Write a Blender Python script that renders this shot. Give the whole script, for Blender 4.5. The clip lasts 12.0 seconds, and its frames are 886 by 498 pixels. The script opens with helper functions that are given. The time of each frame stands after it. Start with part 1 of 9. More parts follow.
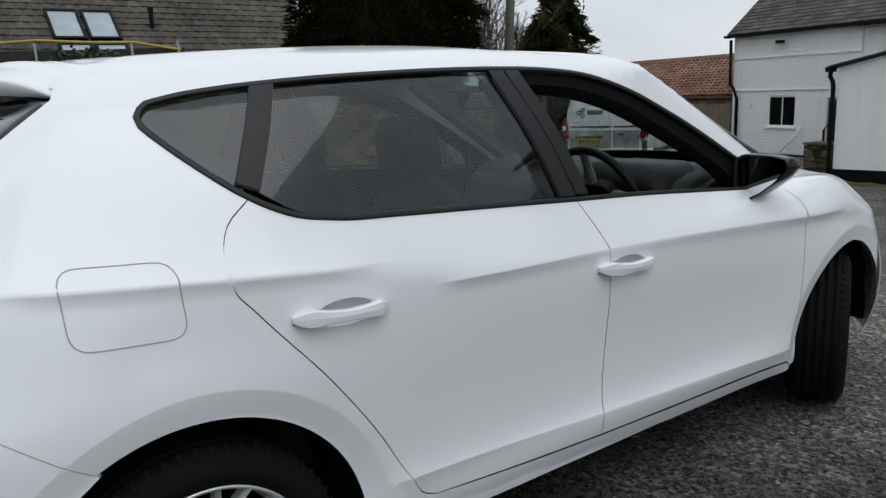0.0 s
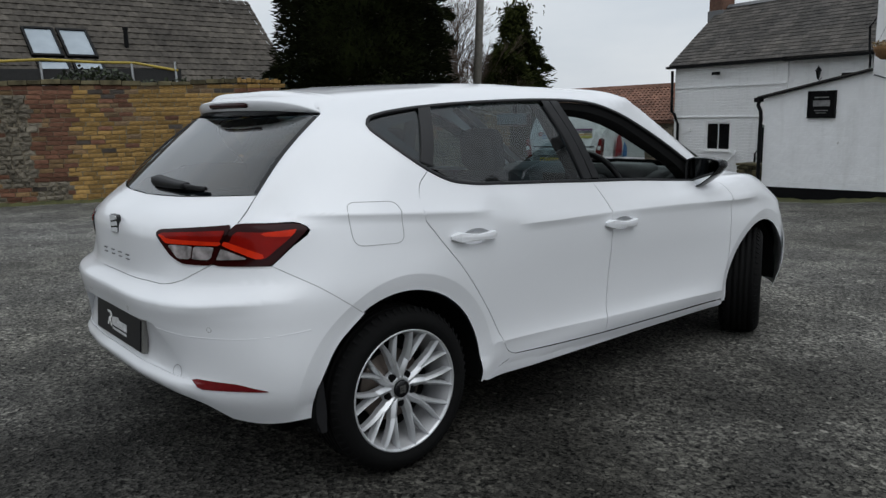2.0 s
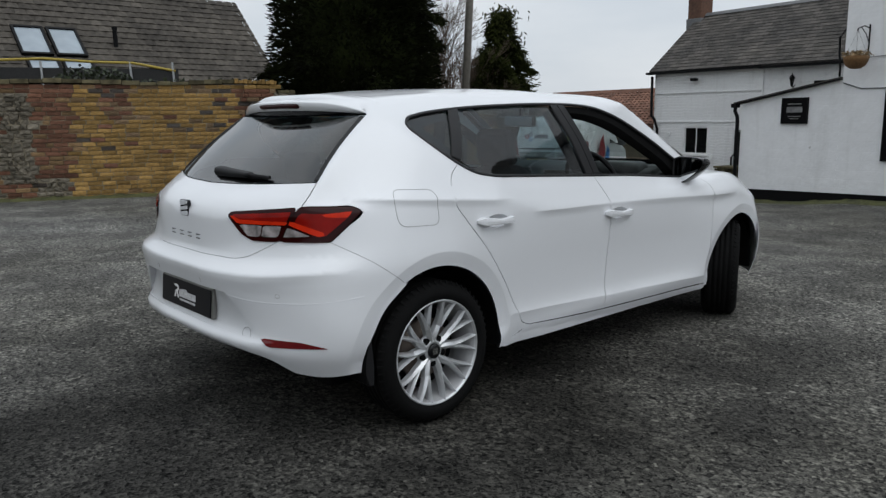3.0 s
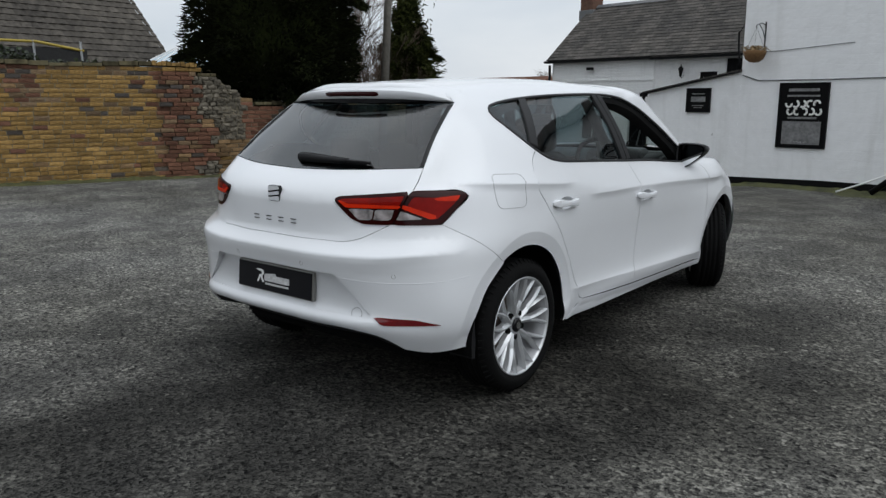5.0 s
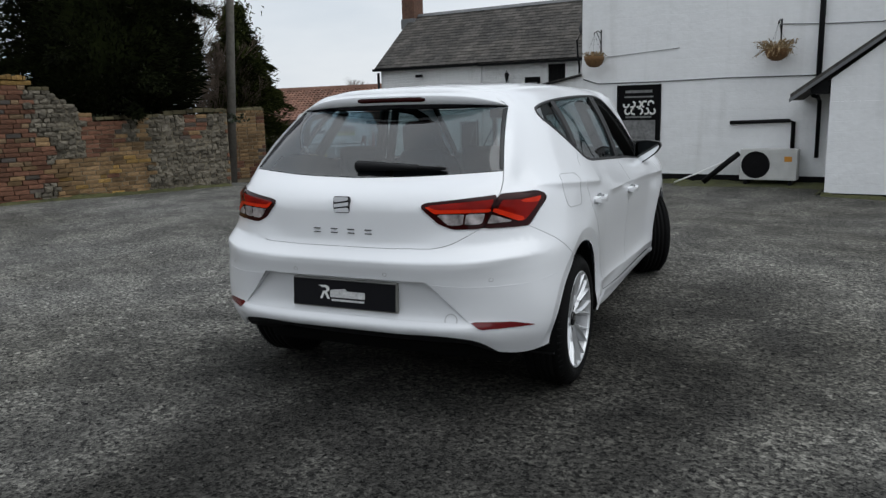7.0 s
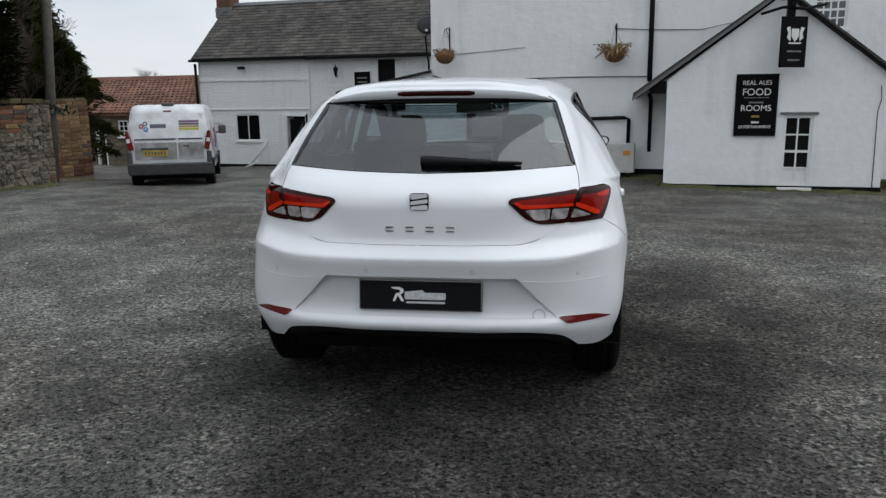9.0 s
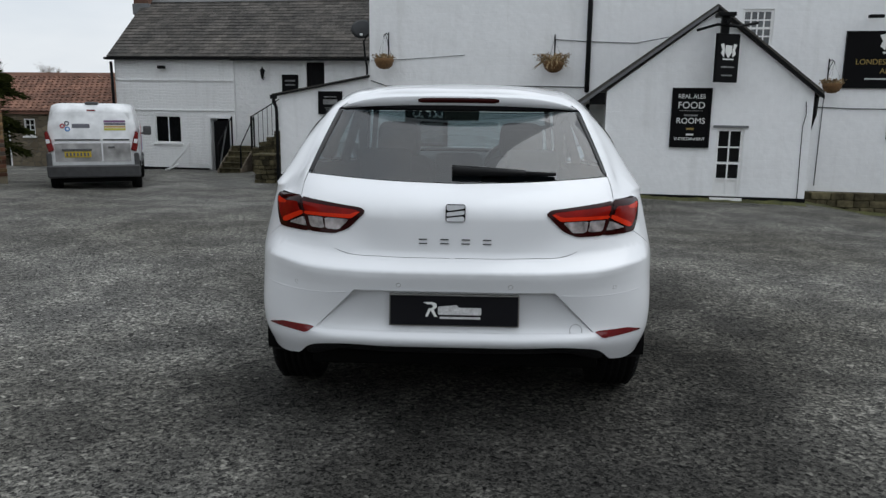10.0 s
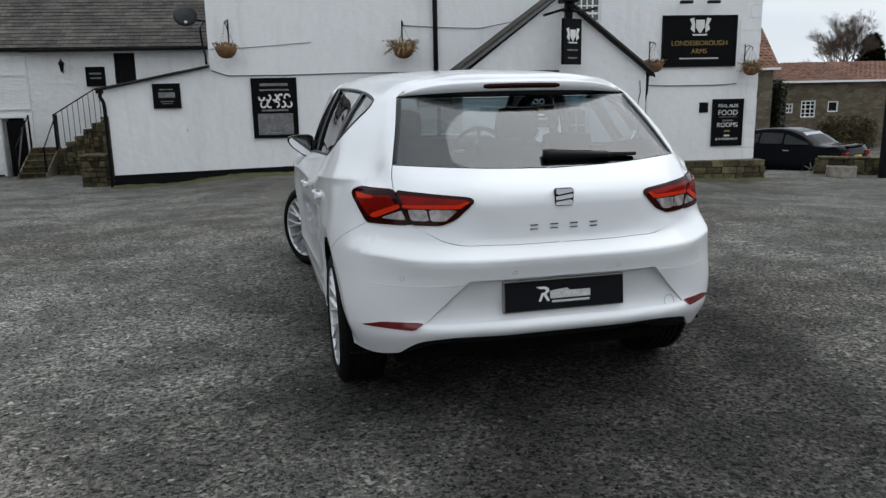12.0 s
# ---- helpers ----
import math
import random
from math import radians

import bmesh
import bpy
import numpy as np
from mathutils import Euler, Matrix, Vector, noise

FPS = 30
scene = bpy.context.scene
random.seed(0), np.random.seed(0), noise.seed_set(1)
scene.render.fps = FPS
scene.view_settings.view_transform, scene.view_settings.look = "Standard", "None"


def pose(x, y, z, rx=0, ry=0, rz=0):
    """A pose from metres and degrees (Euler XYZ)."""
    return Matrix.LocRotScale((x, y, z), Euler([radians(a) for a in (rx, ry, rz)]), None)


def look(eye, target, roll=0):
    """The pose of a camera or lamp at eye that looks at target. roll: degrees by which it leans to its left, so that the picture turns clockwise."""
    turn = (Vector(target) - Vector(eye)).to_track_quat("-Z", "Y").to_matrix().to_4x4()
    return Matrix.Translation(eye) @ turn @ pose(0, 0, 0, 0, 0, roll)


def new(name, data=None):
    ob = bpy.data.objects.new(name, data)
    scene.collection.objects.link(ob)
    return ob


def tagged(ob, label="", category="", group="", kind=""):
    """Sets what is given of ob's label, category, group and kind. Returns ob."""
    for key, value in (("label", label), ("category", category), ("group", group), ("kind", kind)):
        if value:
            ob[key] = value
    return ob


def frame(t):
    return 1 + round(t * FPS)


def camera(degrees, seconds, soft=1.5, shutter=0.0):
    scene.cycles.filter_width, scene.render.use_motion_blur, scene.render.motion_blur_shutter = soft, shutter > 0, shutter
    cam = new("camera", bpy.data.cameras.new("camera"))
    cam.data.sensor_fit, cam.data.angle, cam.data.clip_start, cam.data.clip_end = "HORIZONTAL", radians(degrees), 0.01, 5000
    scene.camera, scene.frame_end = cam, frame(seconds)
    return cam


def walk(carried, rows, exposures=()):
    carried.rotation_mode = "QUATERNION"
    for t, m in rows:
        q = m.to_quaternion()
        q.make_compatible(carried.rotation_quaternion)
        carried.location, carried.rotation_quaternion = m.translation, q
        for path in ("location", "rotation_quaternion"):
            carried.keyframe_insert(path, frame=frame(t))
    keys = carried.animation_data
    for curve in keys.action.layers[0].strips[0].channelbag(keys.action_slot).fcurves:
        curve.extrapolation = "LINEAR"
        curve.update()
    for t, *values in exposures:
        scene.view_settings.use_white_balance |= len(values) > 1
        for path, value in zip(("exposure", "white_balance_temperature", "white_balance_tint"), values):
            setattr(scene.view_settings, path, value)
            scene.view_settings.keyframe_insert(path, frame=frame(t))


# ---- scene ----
cam = camera(60.7, 12.0, soft=1.4)
PATH = [
    (0, (2.355, -0.427, 1.349), (0.77, 0.724, 0.948), -2.2),
    (0.5, (2.597, -0.72, 1.362), (1.016, 0.433, 0.948), -2.3),
    (1, (2.755, -1.081, 1.353), (1.196, 0.107, 0.952), -2.6),
    (1.5, (2.941, -1.35, 1.35), (1.4, -0.131, 0.979), -1.8),
    (2, (3.081, -1.659, 1.356), (1.576, -0.389, 1.006), -1.2),
    (2.5, (3.225, -1.962, 1.352), (1.75, -0.656, 1.004), -1.2),
    (3, (3.311, -2.141, 1.355), (1.843, -0.828, 1.01), -0.6),
    (3.2, (3.299, -2.221, 1.36), (1.837, -0.899, 1.018), -0.1),
    (4.8, (2.839, -2.864, 1.369), (1.57, -1.365, 0.99), 0.1),
    (5, (2.768, -2.947, 1.376), (1.537, -1.418, 0.992), -0.0),
    (5.5, (2.522, -3.097, 1.384), (1.382, -1.502, 0.992), -1.3),
    (6, (2.31, -3.322, 1.393), (1.284, -1.645, 1.025), -0.8),
    (6.5, (2.038, -3.504, 1.379), (1.11, -1.772, 1.002), -1.6),
    (7, (1.748, -3.583, 1.372), (0.948, -1.787, 1.003), -1.5),
    (7.2, (1.658, -3.623, 1.399), (0.91, -1.807, 1.02), -0.9),
    (8.8, (0.692, -3.792, 1.382), (0.356, -1.859, 0.99), -0.5),
    (9, (0.555, -3.848, 1.388), (0.27, -1.908, 0.997), -0.7),
    (9.5, (0.293, -3.81, 1.377), (0.122, -1.853, 0.999), 0.0),
    (10, (0.039, -3.762, 1.393), (-0.018, -1.799, 1.017), 0.7),
    (10.5, (-0.312, -3.827, 1.409), (-0.242, -1.866, 1.022), -0.2),
    (11, (-0.584, -3.758, 1.398), (-0.385, -1.808, 0.999), -0.1),
    (11.5, (-0.935, -3.717, 1.391), (-0.579, -1.791, 0.989), -0.2),
    (12, (-1.213, -3.591, 1.394), (-0.745, -1.69, 0.984), -1.1),
]
walk(cam, [(t, look(eye, target, roll)) for t, eye, target, roll in PATH], exposures=((0, -0.20), (1.5, -0.30), (3, -0.26), (5.5, -0.16), (7, -0.14), (9, -0.12), (10, -0.10), (12, 0.03)))

# ---- world, sun and exposure ----
world = bpy.data.worlds.new("overcast_sky")
scene.world = world
world.use_nodes = True
wn, wl = world.node_tree.nodes, world.node_tree.links
wn.clear()
w_out = wn.new("ShaderNodeOutputWorld")
w_bg = wn.new("ShaderNodeBackground")
w_sky = wn.new("ShaderNodeTexSky")
w_sky.sky_type, w_sky.sun_disc = "NISHITA", False
w_sky.sun_elevation, w_sky.sun_rotation = radians(58), radians(83)
w_sky.air_density, w_sky.dust_density = 1.0, 3.0
w_co = wn.new("ShaderNodeTexCoord")
w_map = wn.new("ShaderNodeMapping")
w_map.inputs["Scale"].default_value = (1.0, 1.0, 3.2)
w_noise = wn.new("ShaderNodeTexNoise")
w_noise.inputs["Scale"].default_value, w_noise.inputs["Detail"].default_value = 2.6, 6.0
w_ramp = wn.new("ShaderNodeValToRGB")
w_ramp.color_ramp.elements[0].position, w_ramp.color_ramp.elements[0].color = 0.30, (0.78, 0.862, 0.95, 1)
w_ramp.color_ramp.elements[1].position, w_ramp.color_ramp.elements[1].color = 0.62, (0.99, 1.045, 1.10, 1)
w_mix = wn.new("ShaderNodeMix")
w_mix.data_type = "RGBA"
w_mix.inputs["Factor"].default_value = 0.9
w_dim = wn.new("ShaderNodeVectorMath")
w_dim.operation = "SCALE"
w_dim.inputs["Scale"].default_value = 0.1
wl.new(w_co.outputs["Generated"], w_map.inputs["Vector"])
wl.new(w_map.outputs["Vector"], w_noise.inputs["Vector"])
wl.new(w_noise.outputs["Fac"], w_ramp.inputs["Fac"])
wl.new(w_sky.outputs["Color"], w_dim.inputs[0])
wl.new(w_dim.outputs["Vector"], w_mix.inputs["A"])
wl.new(w_ramp.outputs["Color"], w_mix.inputs["B"])
# an overcast sky is brighter towards the zenith
w_up = wn.new("ShaderNodeSeparateXYZ")
w_rise = wn.new("ShaderNodeMapRange")
w_rise.inputs["From Min"].default_value, w_rise.inputs["From Max"].default_value = 0.05, 1.0
w_rise.inputs["To Min"].default_value, w_rise.inputs["To Max"].default_value = 0.97, 1.32
w_tone = wn.new("ShaderNodeVectorMath")
w_tone.operation = "SCALE"
wl.new(w_co.outputs["Generated"], w_up.inputs[0])
wl.new(w_up.outputs["Z"], w_rise.inputs["Value"])
wl.new(w_mix.outputs["Result"], w_tone.inputs[0])
wl.new(w_rise.outputs["Result"], w_tone.inputs["Scale"])
wl.new(w_tone.outputs["Vector"], w_bg.inputs["Color"])
w_bg.inputs["Strength"].default_value = 0.95
wl.new(w_bg.outputs["Background"], w_out.inputs["Surface"])

sun_data = bpy.data.lights.new("sun", "SUN")
sun_data.energy, sun_data.angle, sun_data.color = 1.05, radians(60), (0.94, 0.975, 1.0)
sun = new("sun", sun_data)
sun.matrix_world = look((0, 0, 30), (-0.52, 0.06, 29.15))
scene.view_settings.exposure = 0.0

# ---- materials ----
def material(name, base, rough=0.6, metal=0.0, vary=0.15, grain=40.0, large=1.5, bump=0.0, bump_scale=60.0, tint=None, coat=0.0, per_object=0.0, spread=0.0, spec=0.5):
    """A surface with two scales of colour variation, roughness wear and fine relief."""
    m = bpy.data.materials.new(name)
    m.use_nodes = True
    n, l = m.node_tree.nodes, m.node_tree.links
    b = n["Principled BSDF"]
    co = n.new("ShaderNodeTexCoord")
    fine = n.new("ShaderNodeTexNoise")
    fine.inputs["Scale"].default_value, fine.inputs["Detail"].default_value = grain, 5.0
    wide = n.new("ShaderNodeTexNoise")
    wide.inputs["Scale"].default_value, wide.inputs["Detail"].default_value = large, 3.0
    l.new(co.outputs["Object"], fine.inputs["Vector"])
    l.new(co.outputs["Object"], wide.inputs["Vector"])
    ramp = n.new("ShaderNodeValToRGB")
    dark = tuple(c * (1 - vary) for c in base)
    lite = tuple(min(1, c * (1 + vary)) for c in (tint or base))
    ramp.color_ramp.elements[0].position, ramp.color_ramp.elements[0].color = 0.3, (*dark, 1)
    ramp.color_ramp.elements[1].position, ramp.color_ramp.elements[1].color = 0.7, (*lite, 1)
    mixer = n.new("ShaderNodeMath")
    mixer.operation = "MULTIPLY_ADD"
    mixer.inputs[1].default_value = 0.5
    half = n.new("ShaderNodeMath")
    half.operation = "MULTIPLY"
    half.inputs[1].default_value = 0.5
    l.new(wide.outputs["Fac"], half.inputs[0])
    l.new(fine.outputs["Fac"], mixer.inputs[0])
    l.new(half.outputs[0], mixer.inputs[2])
    l.new(mixer.outputs[0], ramp.inputs["Fac"])
    colour = ramp.outputs["Color"]
    if per_object or spread:
        pick = n.new("ShaderNodeObjectInfo") if per_object else n.new("ShaderNodeNewGeometry")
        hsv = n.new("ShaderNodeHueSaturation")
        span = n.new("ShaderNodeMapRange")
        amount = per_object or spread
        span.inputs["To Min"].default_value, span.inputs["To Max"].default_value = 1 - amount, 1 + amount
        l.new(pick.outputs["Random" if per_object else "Random Per Island"], span.inputs["Value"])
        l.new(span.outputs["Result"], hsv.inputs["Value"])
        l.new(colour, hsv.inputs["Color"])
        colour = hsv.outputs["Color"]
    l.new(colour, b.inputs["Base Color"])
    wear = n.new("ShaderNodeMapRange")
    wear.inputs["To Min"].default_value, wear.inputs["To Max"].default_value = rough * 0.85, min(1, rough * 1.12)
    l.new(wide.outputs["Fac"], wear.inputs["Value"])
    l.new(wear.outputs["Result"], b.inputs["Roughness"])
    b.inputs["Metallic"].default_value = metal
    b.inputs["Specular IOR Level"].default_value = spec
    b.inputs["Coat Weight"].default_value = coat
    b.inputs["Coat Roughness"].default_value = 0.04
    if bump:
        rel = n.new("ShaderNodeTexNoise")
        rel.inputs["Scale"].default_value, rel.inputs["Detail"].default_value = bump_scale, 4.0
        l.new(co.outputs["Object"], rel.inputs["Vector"])
        bp = n.new("ShaderNodeBump")
        bp.inputs["Strength"].default_value, bp.inputs["Distance"].default_value = min(1, bump * 10), 0.01
        l.new(rel.outputs["Fac"], bp.inputs["Height"])
        l.new(bp.outputs["Normal"], b.inputs["Normal"])
    return m


def glass(name, tint, gloss=1.0):
    """Thin tinted glazing: it lets light straight through and mirrors by Fresnel."""
    m = bpy.data.materials.new(name)
    m.use_nodes = True
    n, l = m.node_tree.nodes, m.node_tree.links
    n.clear()
    out = n.new("ShaderNodeOutputMaterial")
    clear = n.new("ShaderNodeBsdfTransparent")
    clear.inputs["Color"].default_value = (*tint, 1)
    shine = n.new("ShaderNodeBsdfGlossy")
    shine.inputs["Roughness"].default_value = 0.02
    lw = n.new("ShaderNodeLayerWeight")
    lw.inputs["Blend"].default_value = 0.5
    power = n.new("ShaderNodeMath")
    power.operation = "POWER"
    power.inputs[1].default_value = 4.0
    amp = n.new("ShaderNodeMath")
    amp.operation = "MULTIPLY_ADD"
    amp.use_clamp = True
    amp.inputs[1].default_value, amp.inputs[2].default_value = 0.9, 0.045 * gloss
    mix = n.new("ShaderNodeMixShader")
    l.new(lw.outputs["Facing"], power.inputs[0])
    l.new(power.outputs[0], amp.inputs[0])
    l.new(amp.outputs[0], mix.inputs[0])
    l.new(clear.outputs[0], mix.inputs[1])
    l.new(shine.outputs[0], mix.inputs[2])
    l.new(mix.outputs[0], out.inputs["Surface"])
    return m


def tarmac_material():
    """Worn asphalt: dark binder, pale stone chips, broad worn patches, damp lanes and painted shade round the car."""
    m = bpy.data.materials.new("worn_tarmac")
    m.use_nodes = True
    n, l = m.node_tree.nodes, m.node_tree.links
    b = n["Principled BSDF"]
    co = n.new("ShaderNodeTexCoord")

    def noise_node(scale, detail, rough=0.5):
        t = n.new("ShaderNodeTexNoise")
        t.inputs["Scale"].default_value, t.inputs["Detail"].default_value, t.inputs["Roughness"].default_value = scale, detail, rough
        l.new(co.outputs["Object"], t.inputs["Vector"])
        return t.outputs["Fac"]

    def ramp_node(src, p0, p1, c0, c1):
        r = n.new("ShaderNodeValToRGB")
        r.color_ramp.elements[0].position, r.color_ramp.elements[1].position = p0, p1
        r.color_ramp.elements[0].color, r.color_ramp.elements[1].color = (*c0, 1), (*c1, 1)
        l.new(src, r.inputs["Fac"])
        return r.outputs["Color"]

    def mixed(fac, a, c, mode="MIX"):
        x = n.new("ShaderNodeMix")
        x.data_type, x.blend_type = "RGBA", mode
        l.new(fac, x.inputs["Factor"])
        l.new(a, x.inputs["A"])
        l.new(c, x.inputs["B"])
        return x.outputs["Result"]

    chips = n.new("ShaderNodeTexVoronoi")
    chips.inputs["Scale"].default_value = 62.0
    l.new(co.outputs["Object"], chips.inputs["Vector"])
    grit = n.new("ShaderNodeTexVoronoi")
    grit.inputs["Scale"].default_value = 150.0
    l.new(co.outputs["Object"], grit.inputs["Vector"])
    def one(vor):
        sp = n.new("ShaderNodeSeparateColor")
        l.new(vor.outputs["Color"], sp.inputs[0])
        return sp.outputs[0]
    chip_colour = ramp_node(one(chips), 0.1, 1.0, TAR_DARK, TAR_CHIP)
    grit_colour = ramp_node(one(grit), 0.1, 1.0, TAR_DARK, TAR_CHIP)
    base = mixed(ramp_node(noise_node(30, 5, 0.7), 0.42, 0.58, (0, 0, 0), (1, 1, 1)), chip_colour, grit_colour)
    # pale worn patches, broken up into single stones
    patch = ramp_node(noise_node(1.5, 7, 0.68), 0.43, 0.59, (0, 0, 0), (1, 1, 1))
    specks = ramp_node(noise_node(38, 5, 0.8), 0.46, 0.56, (0, 0, 0), (1, 1, 1))
    both = n.new("ShaderNodeMath")
    both.operation = "MULTIPLY"
    l.new(patch, both.inputs[0])
    l.new(specks, both.inputs[1])
    damp = n.new("ShaderNodeMath")
    damp.operation = "MULTIPLY"
    damp.inputs[1].default_value = 0.85
    l.new(both.outputs[0], damp.inputs[0])
    pale = ramp_node(one(chips), 0.1, 1.0, TAR_MID, TAR_PALE)
    worn = mixed(damp.outputs[0], base, pale)
    # single light stones here and there
    lone = ramp_node(noise_node(21, 2, 0.4), 0.70, 0.73, (0, 0, 0), (0.7, 0.7, 0.7))
    stone_tone = ramp_node(noise_node(90, 2), 0.3, 0.7, TAR_PALE, (0.42, 0.41, 0.39))
    worn = mixed(lone, worn, stone_tone)
    # broad tones: darker damp lanes, and a tone that grows paler towards -x
    stain = ramp_node(noise_node(0.32, 5, 0.55), 0.34, 0.68, (0.80, 0.785, 0.73), (1.22, 1.215, 1.20))
    split = n.new("ShaderNodeSeparateXYZ")
    l.new(co.outputs["Object"], split.inputs[0])
    sway = n.new("ShaderNodeMath")
    sway.operation = "MULTIPLY_ADD"
    sway.inputs[1].default_value = 5.0
    l.new(noise_node(0.22, 4), sway.inputs[0])
    l.new(split.outputs["X"], sway.inputs[2])
    side_fade = n.new("ShaderNodeMapRange")
    side_fade.inputs["From Min"].default_value, side_fade.inputs["From Max"].default_value = 3.2, -4.0
    l.new(sway.outputs[0], side_fade.inputs["Value"])
    paler_side = ramp_node(side_fade.outputs["Result"], 0.0, 1.0, (0.96, 0.96, 0.94), (1.12, 1.125, 1.12))
    side_toned = n.new("ShaderNodeMix")
    side_toned.data_type, side_toned.blend_type = "RGBA", "MULTIPLY"
    side_toned.inputs["Factor"].default_value = 1.0
    l.new(worn, side_toned.inputs["A"])
    l.new(paler_side, side_toned.inputs["B"])
    # shade under and round the parked car, painted into the colour, edge ragged
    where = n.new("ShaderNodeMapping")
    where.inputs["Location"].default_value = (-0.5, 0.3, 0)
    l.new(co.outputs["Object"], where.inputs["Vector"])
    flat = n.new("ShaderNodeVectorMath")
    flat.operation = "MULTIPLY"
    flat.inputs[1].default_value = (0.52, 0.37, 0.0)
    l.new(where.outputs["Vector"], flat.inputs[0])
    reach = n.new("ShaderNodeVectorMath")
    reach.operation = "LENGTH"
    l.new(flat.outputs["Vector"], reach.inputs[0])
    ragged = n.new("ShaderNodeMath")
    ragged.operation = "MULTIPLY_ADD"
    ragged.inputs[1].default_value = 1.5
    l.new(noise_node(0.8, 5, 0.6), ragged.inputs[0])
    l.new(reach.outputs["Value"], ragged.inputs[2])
    car_shade = ramp_node(ragged.outputs[0], 0.0, 1.0, (0.33, 0.328, 0.326), (1, 1, 1))
    n_car_shade = car_shade.node
    n_car_shade.color_ramp.elements[0].position, n_car_shade.color_ramp.elements[1].position = 0.58, 0.98
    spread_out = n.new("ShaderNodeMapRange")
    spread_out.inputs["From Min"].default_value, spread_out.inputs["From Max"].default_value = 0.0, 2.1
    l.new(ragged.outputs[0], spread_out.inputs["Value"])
    l.new(spread_out.outputs["Result"], n_car_shade.inputs["Fac"])
    with_shade = n.new("ShaderNodeMix")
    with_shade.data_type, with_shade.blend_type = "RGBA", "MULTIPLY"
    with_shade.inputs["Factor"].default_value = 1.0
    l.new(side_toned.outputs["Result"], with_shade.inputs["A"])
    l.new(car_shade, with_shade.inputs["B"])
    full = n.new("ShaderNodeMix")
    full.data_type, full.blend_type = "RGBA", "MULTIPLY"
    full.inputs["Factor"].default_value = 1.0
    l.new(with_shade.outputs["Result"], full.inputs["A"])
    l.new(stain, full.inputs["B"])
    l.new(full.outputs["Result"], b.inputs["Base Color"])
    rr = n.new("ShaderNodeMapRange")
    rr.inputs["To Min"].default_value, rr.inputs["To Max"].default_value = 0.7, 0.95
    l.new(noise_node(3.0, 4), rr.inputs["Value"])
    l.new(rr.outputs["Result"], b.inputs["Roughness"])
    b.inputs["Specular IOR Level"].default_value = 0.04
    bp = n.new("ShaderNodeBump")
    bp.inputs["Strength"].default_value, bp.inputs["Distance"].default_value = 1.0, 0.005
    l.new(chips.outputs["Distance"], bp.inputs["Height"])
    l.new(bp.outputs["Normal"], b.inputs["Normal"])
    return m


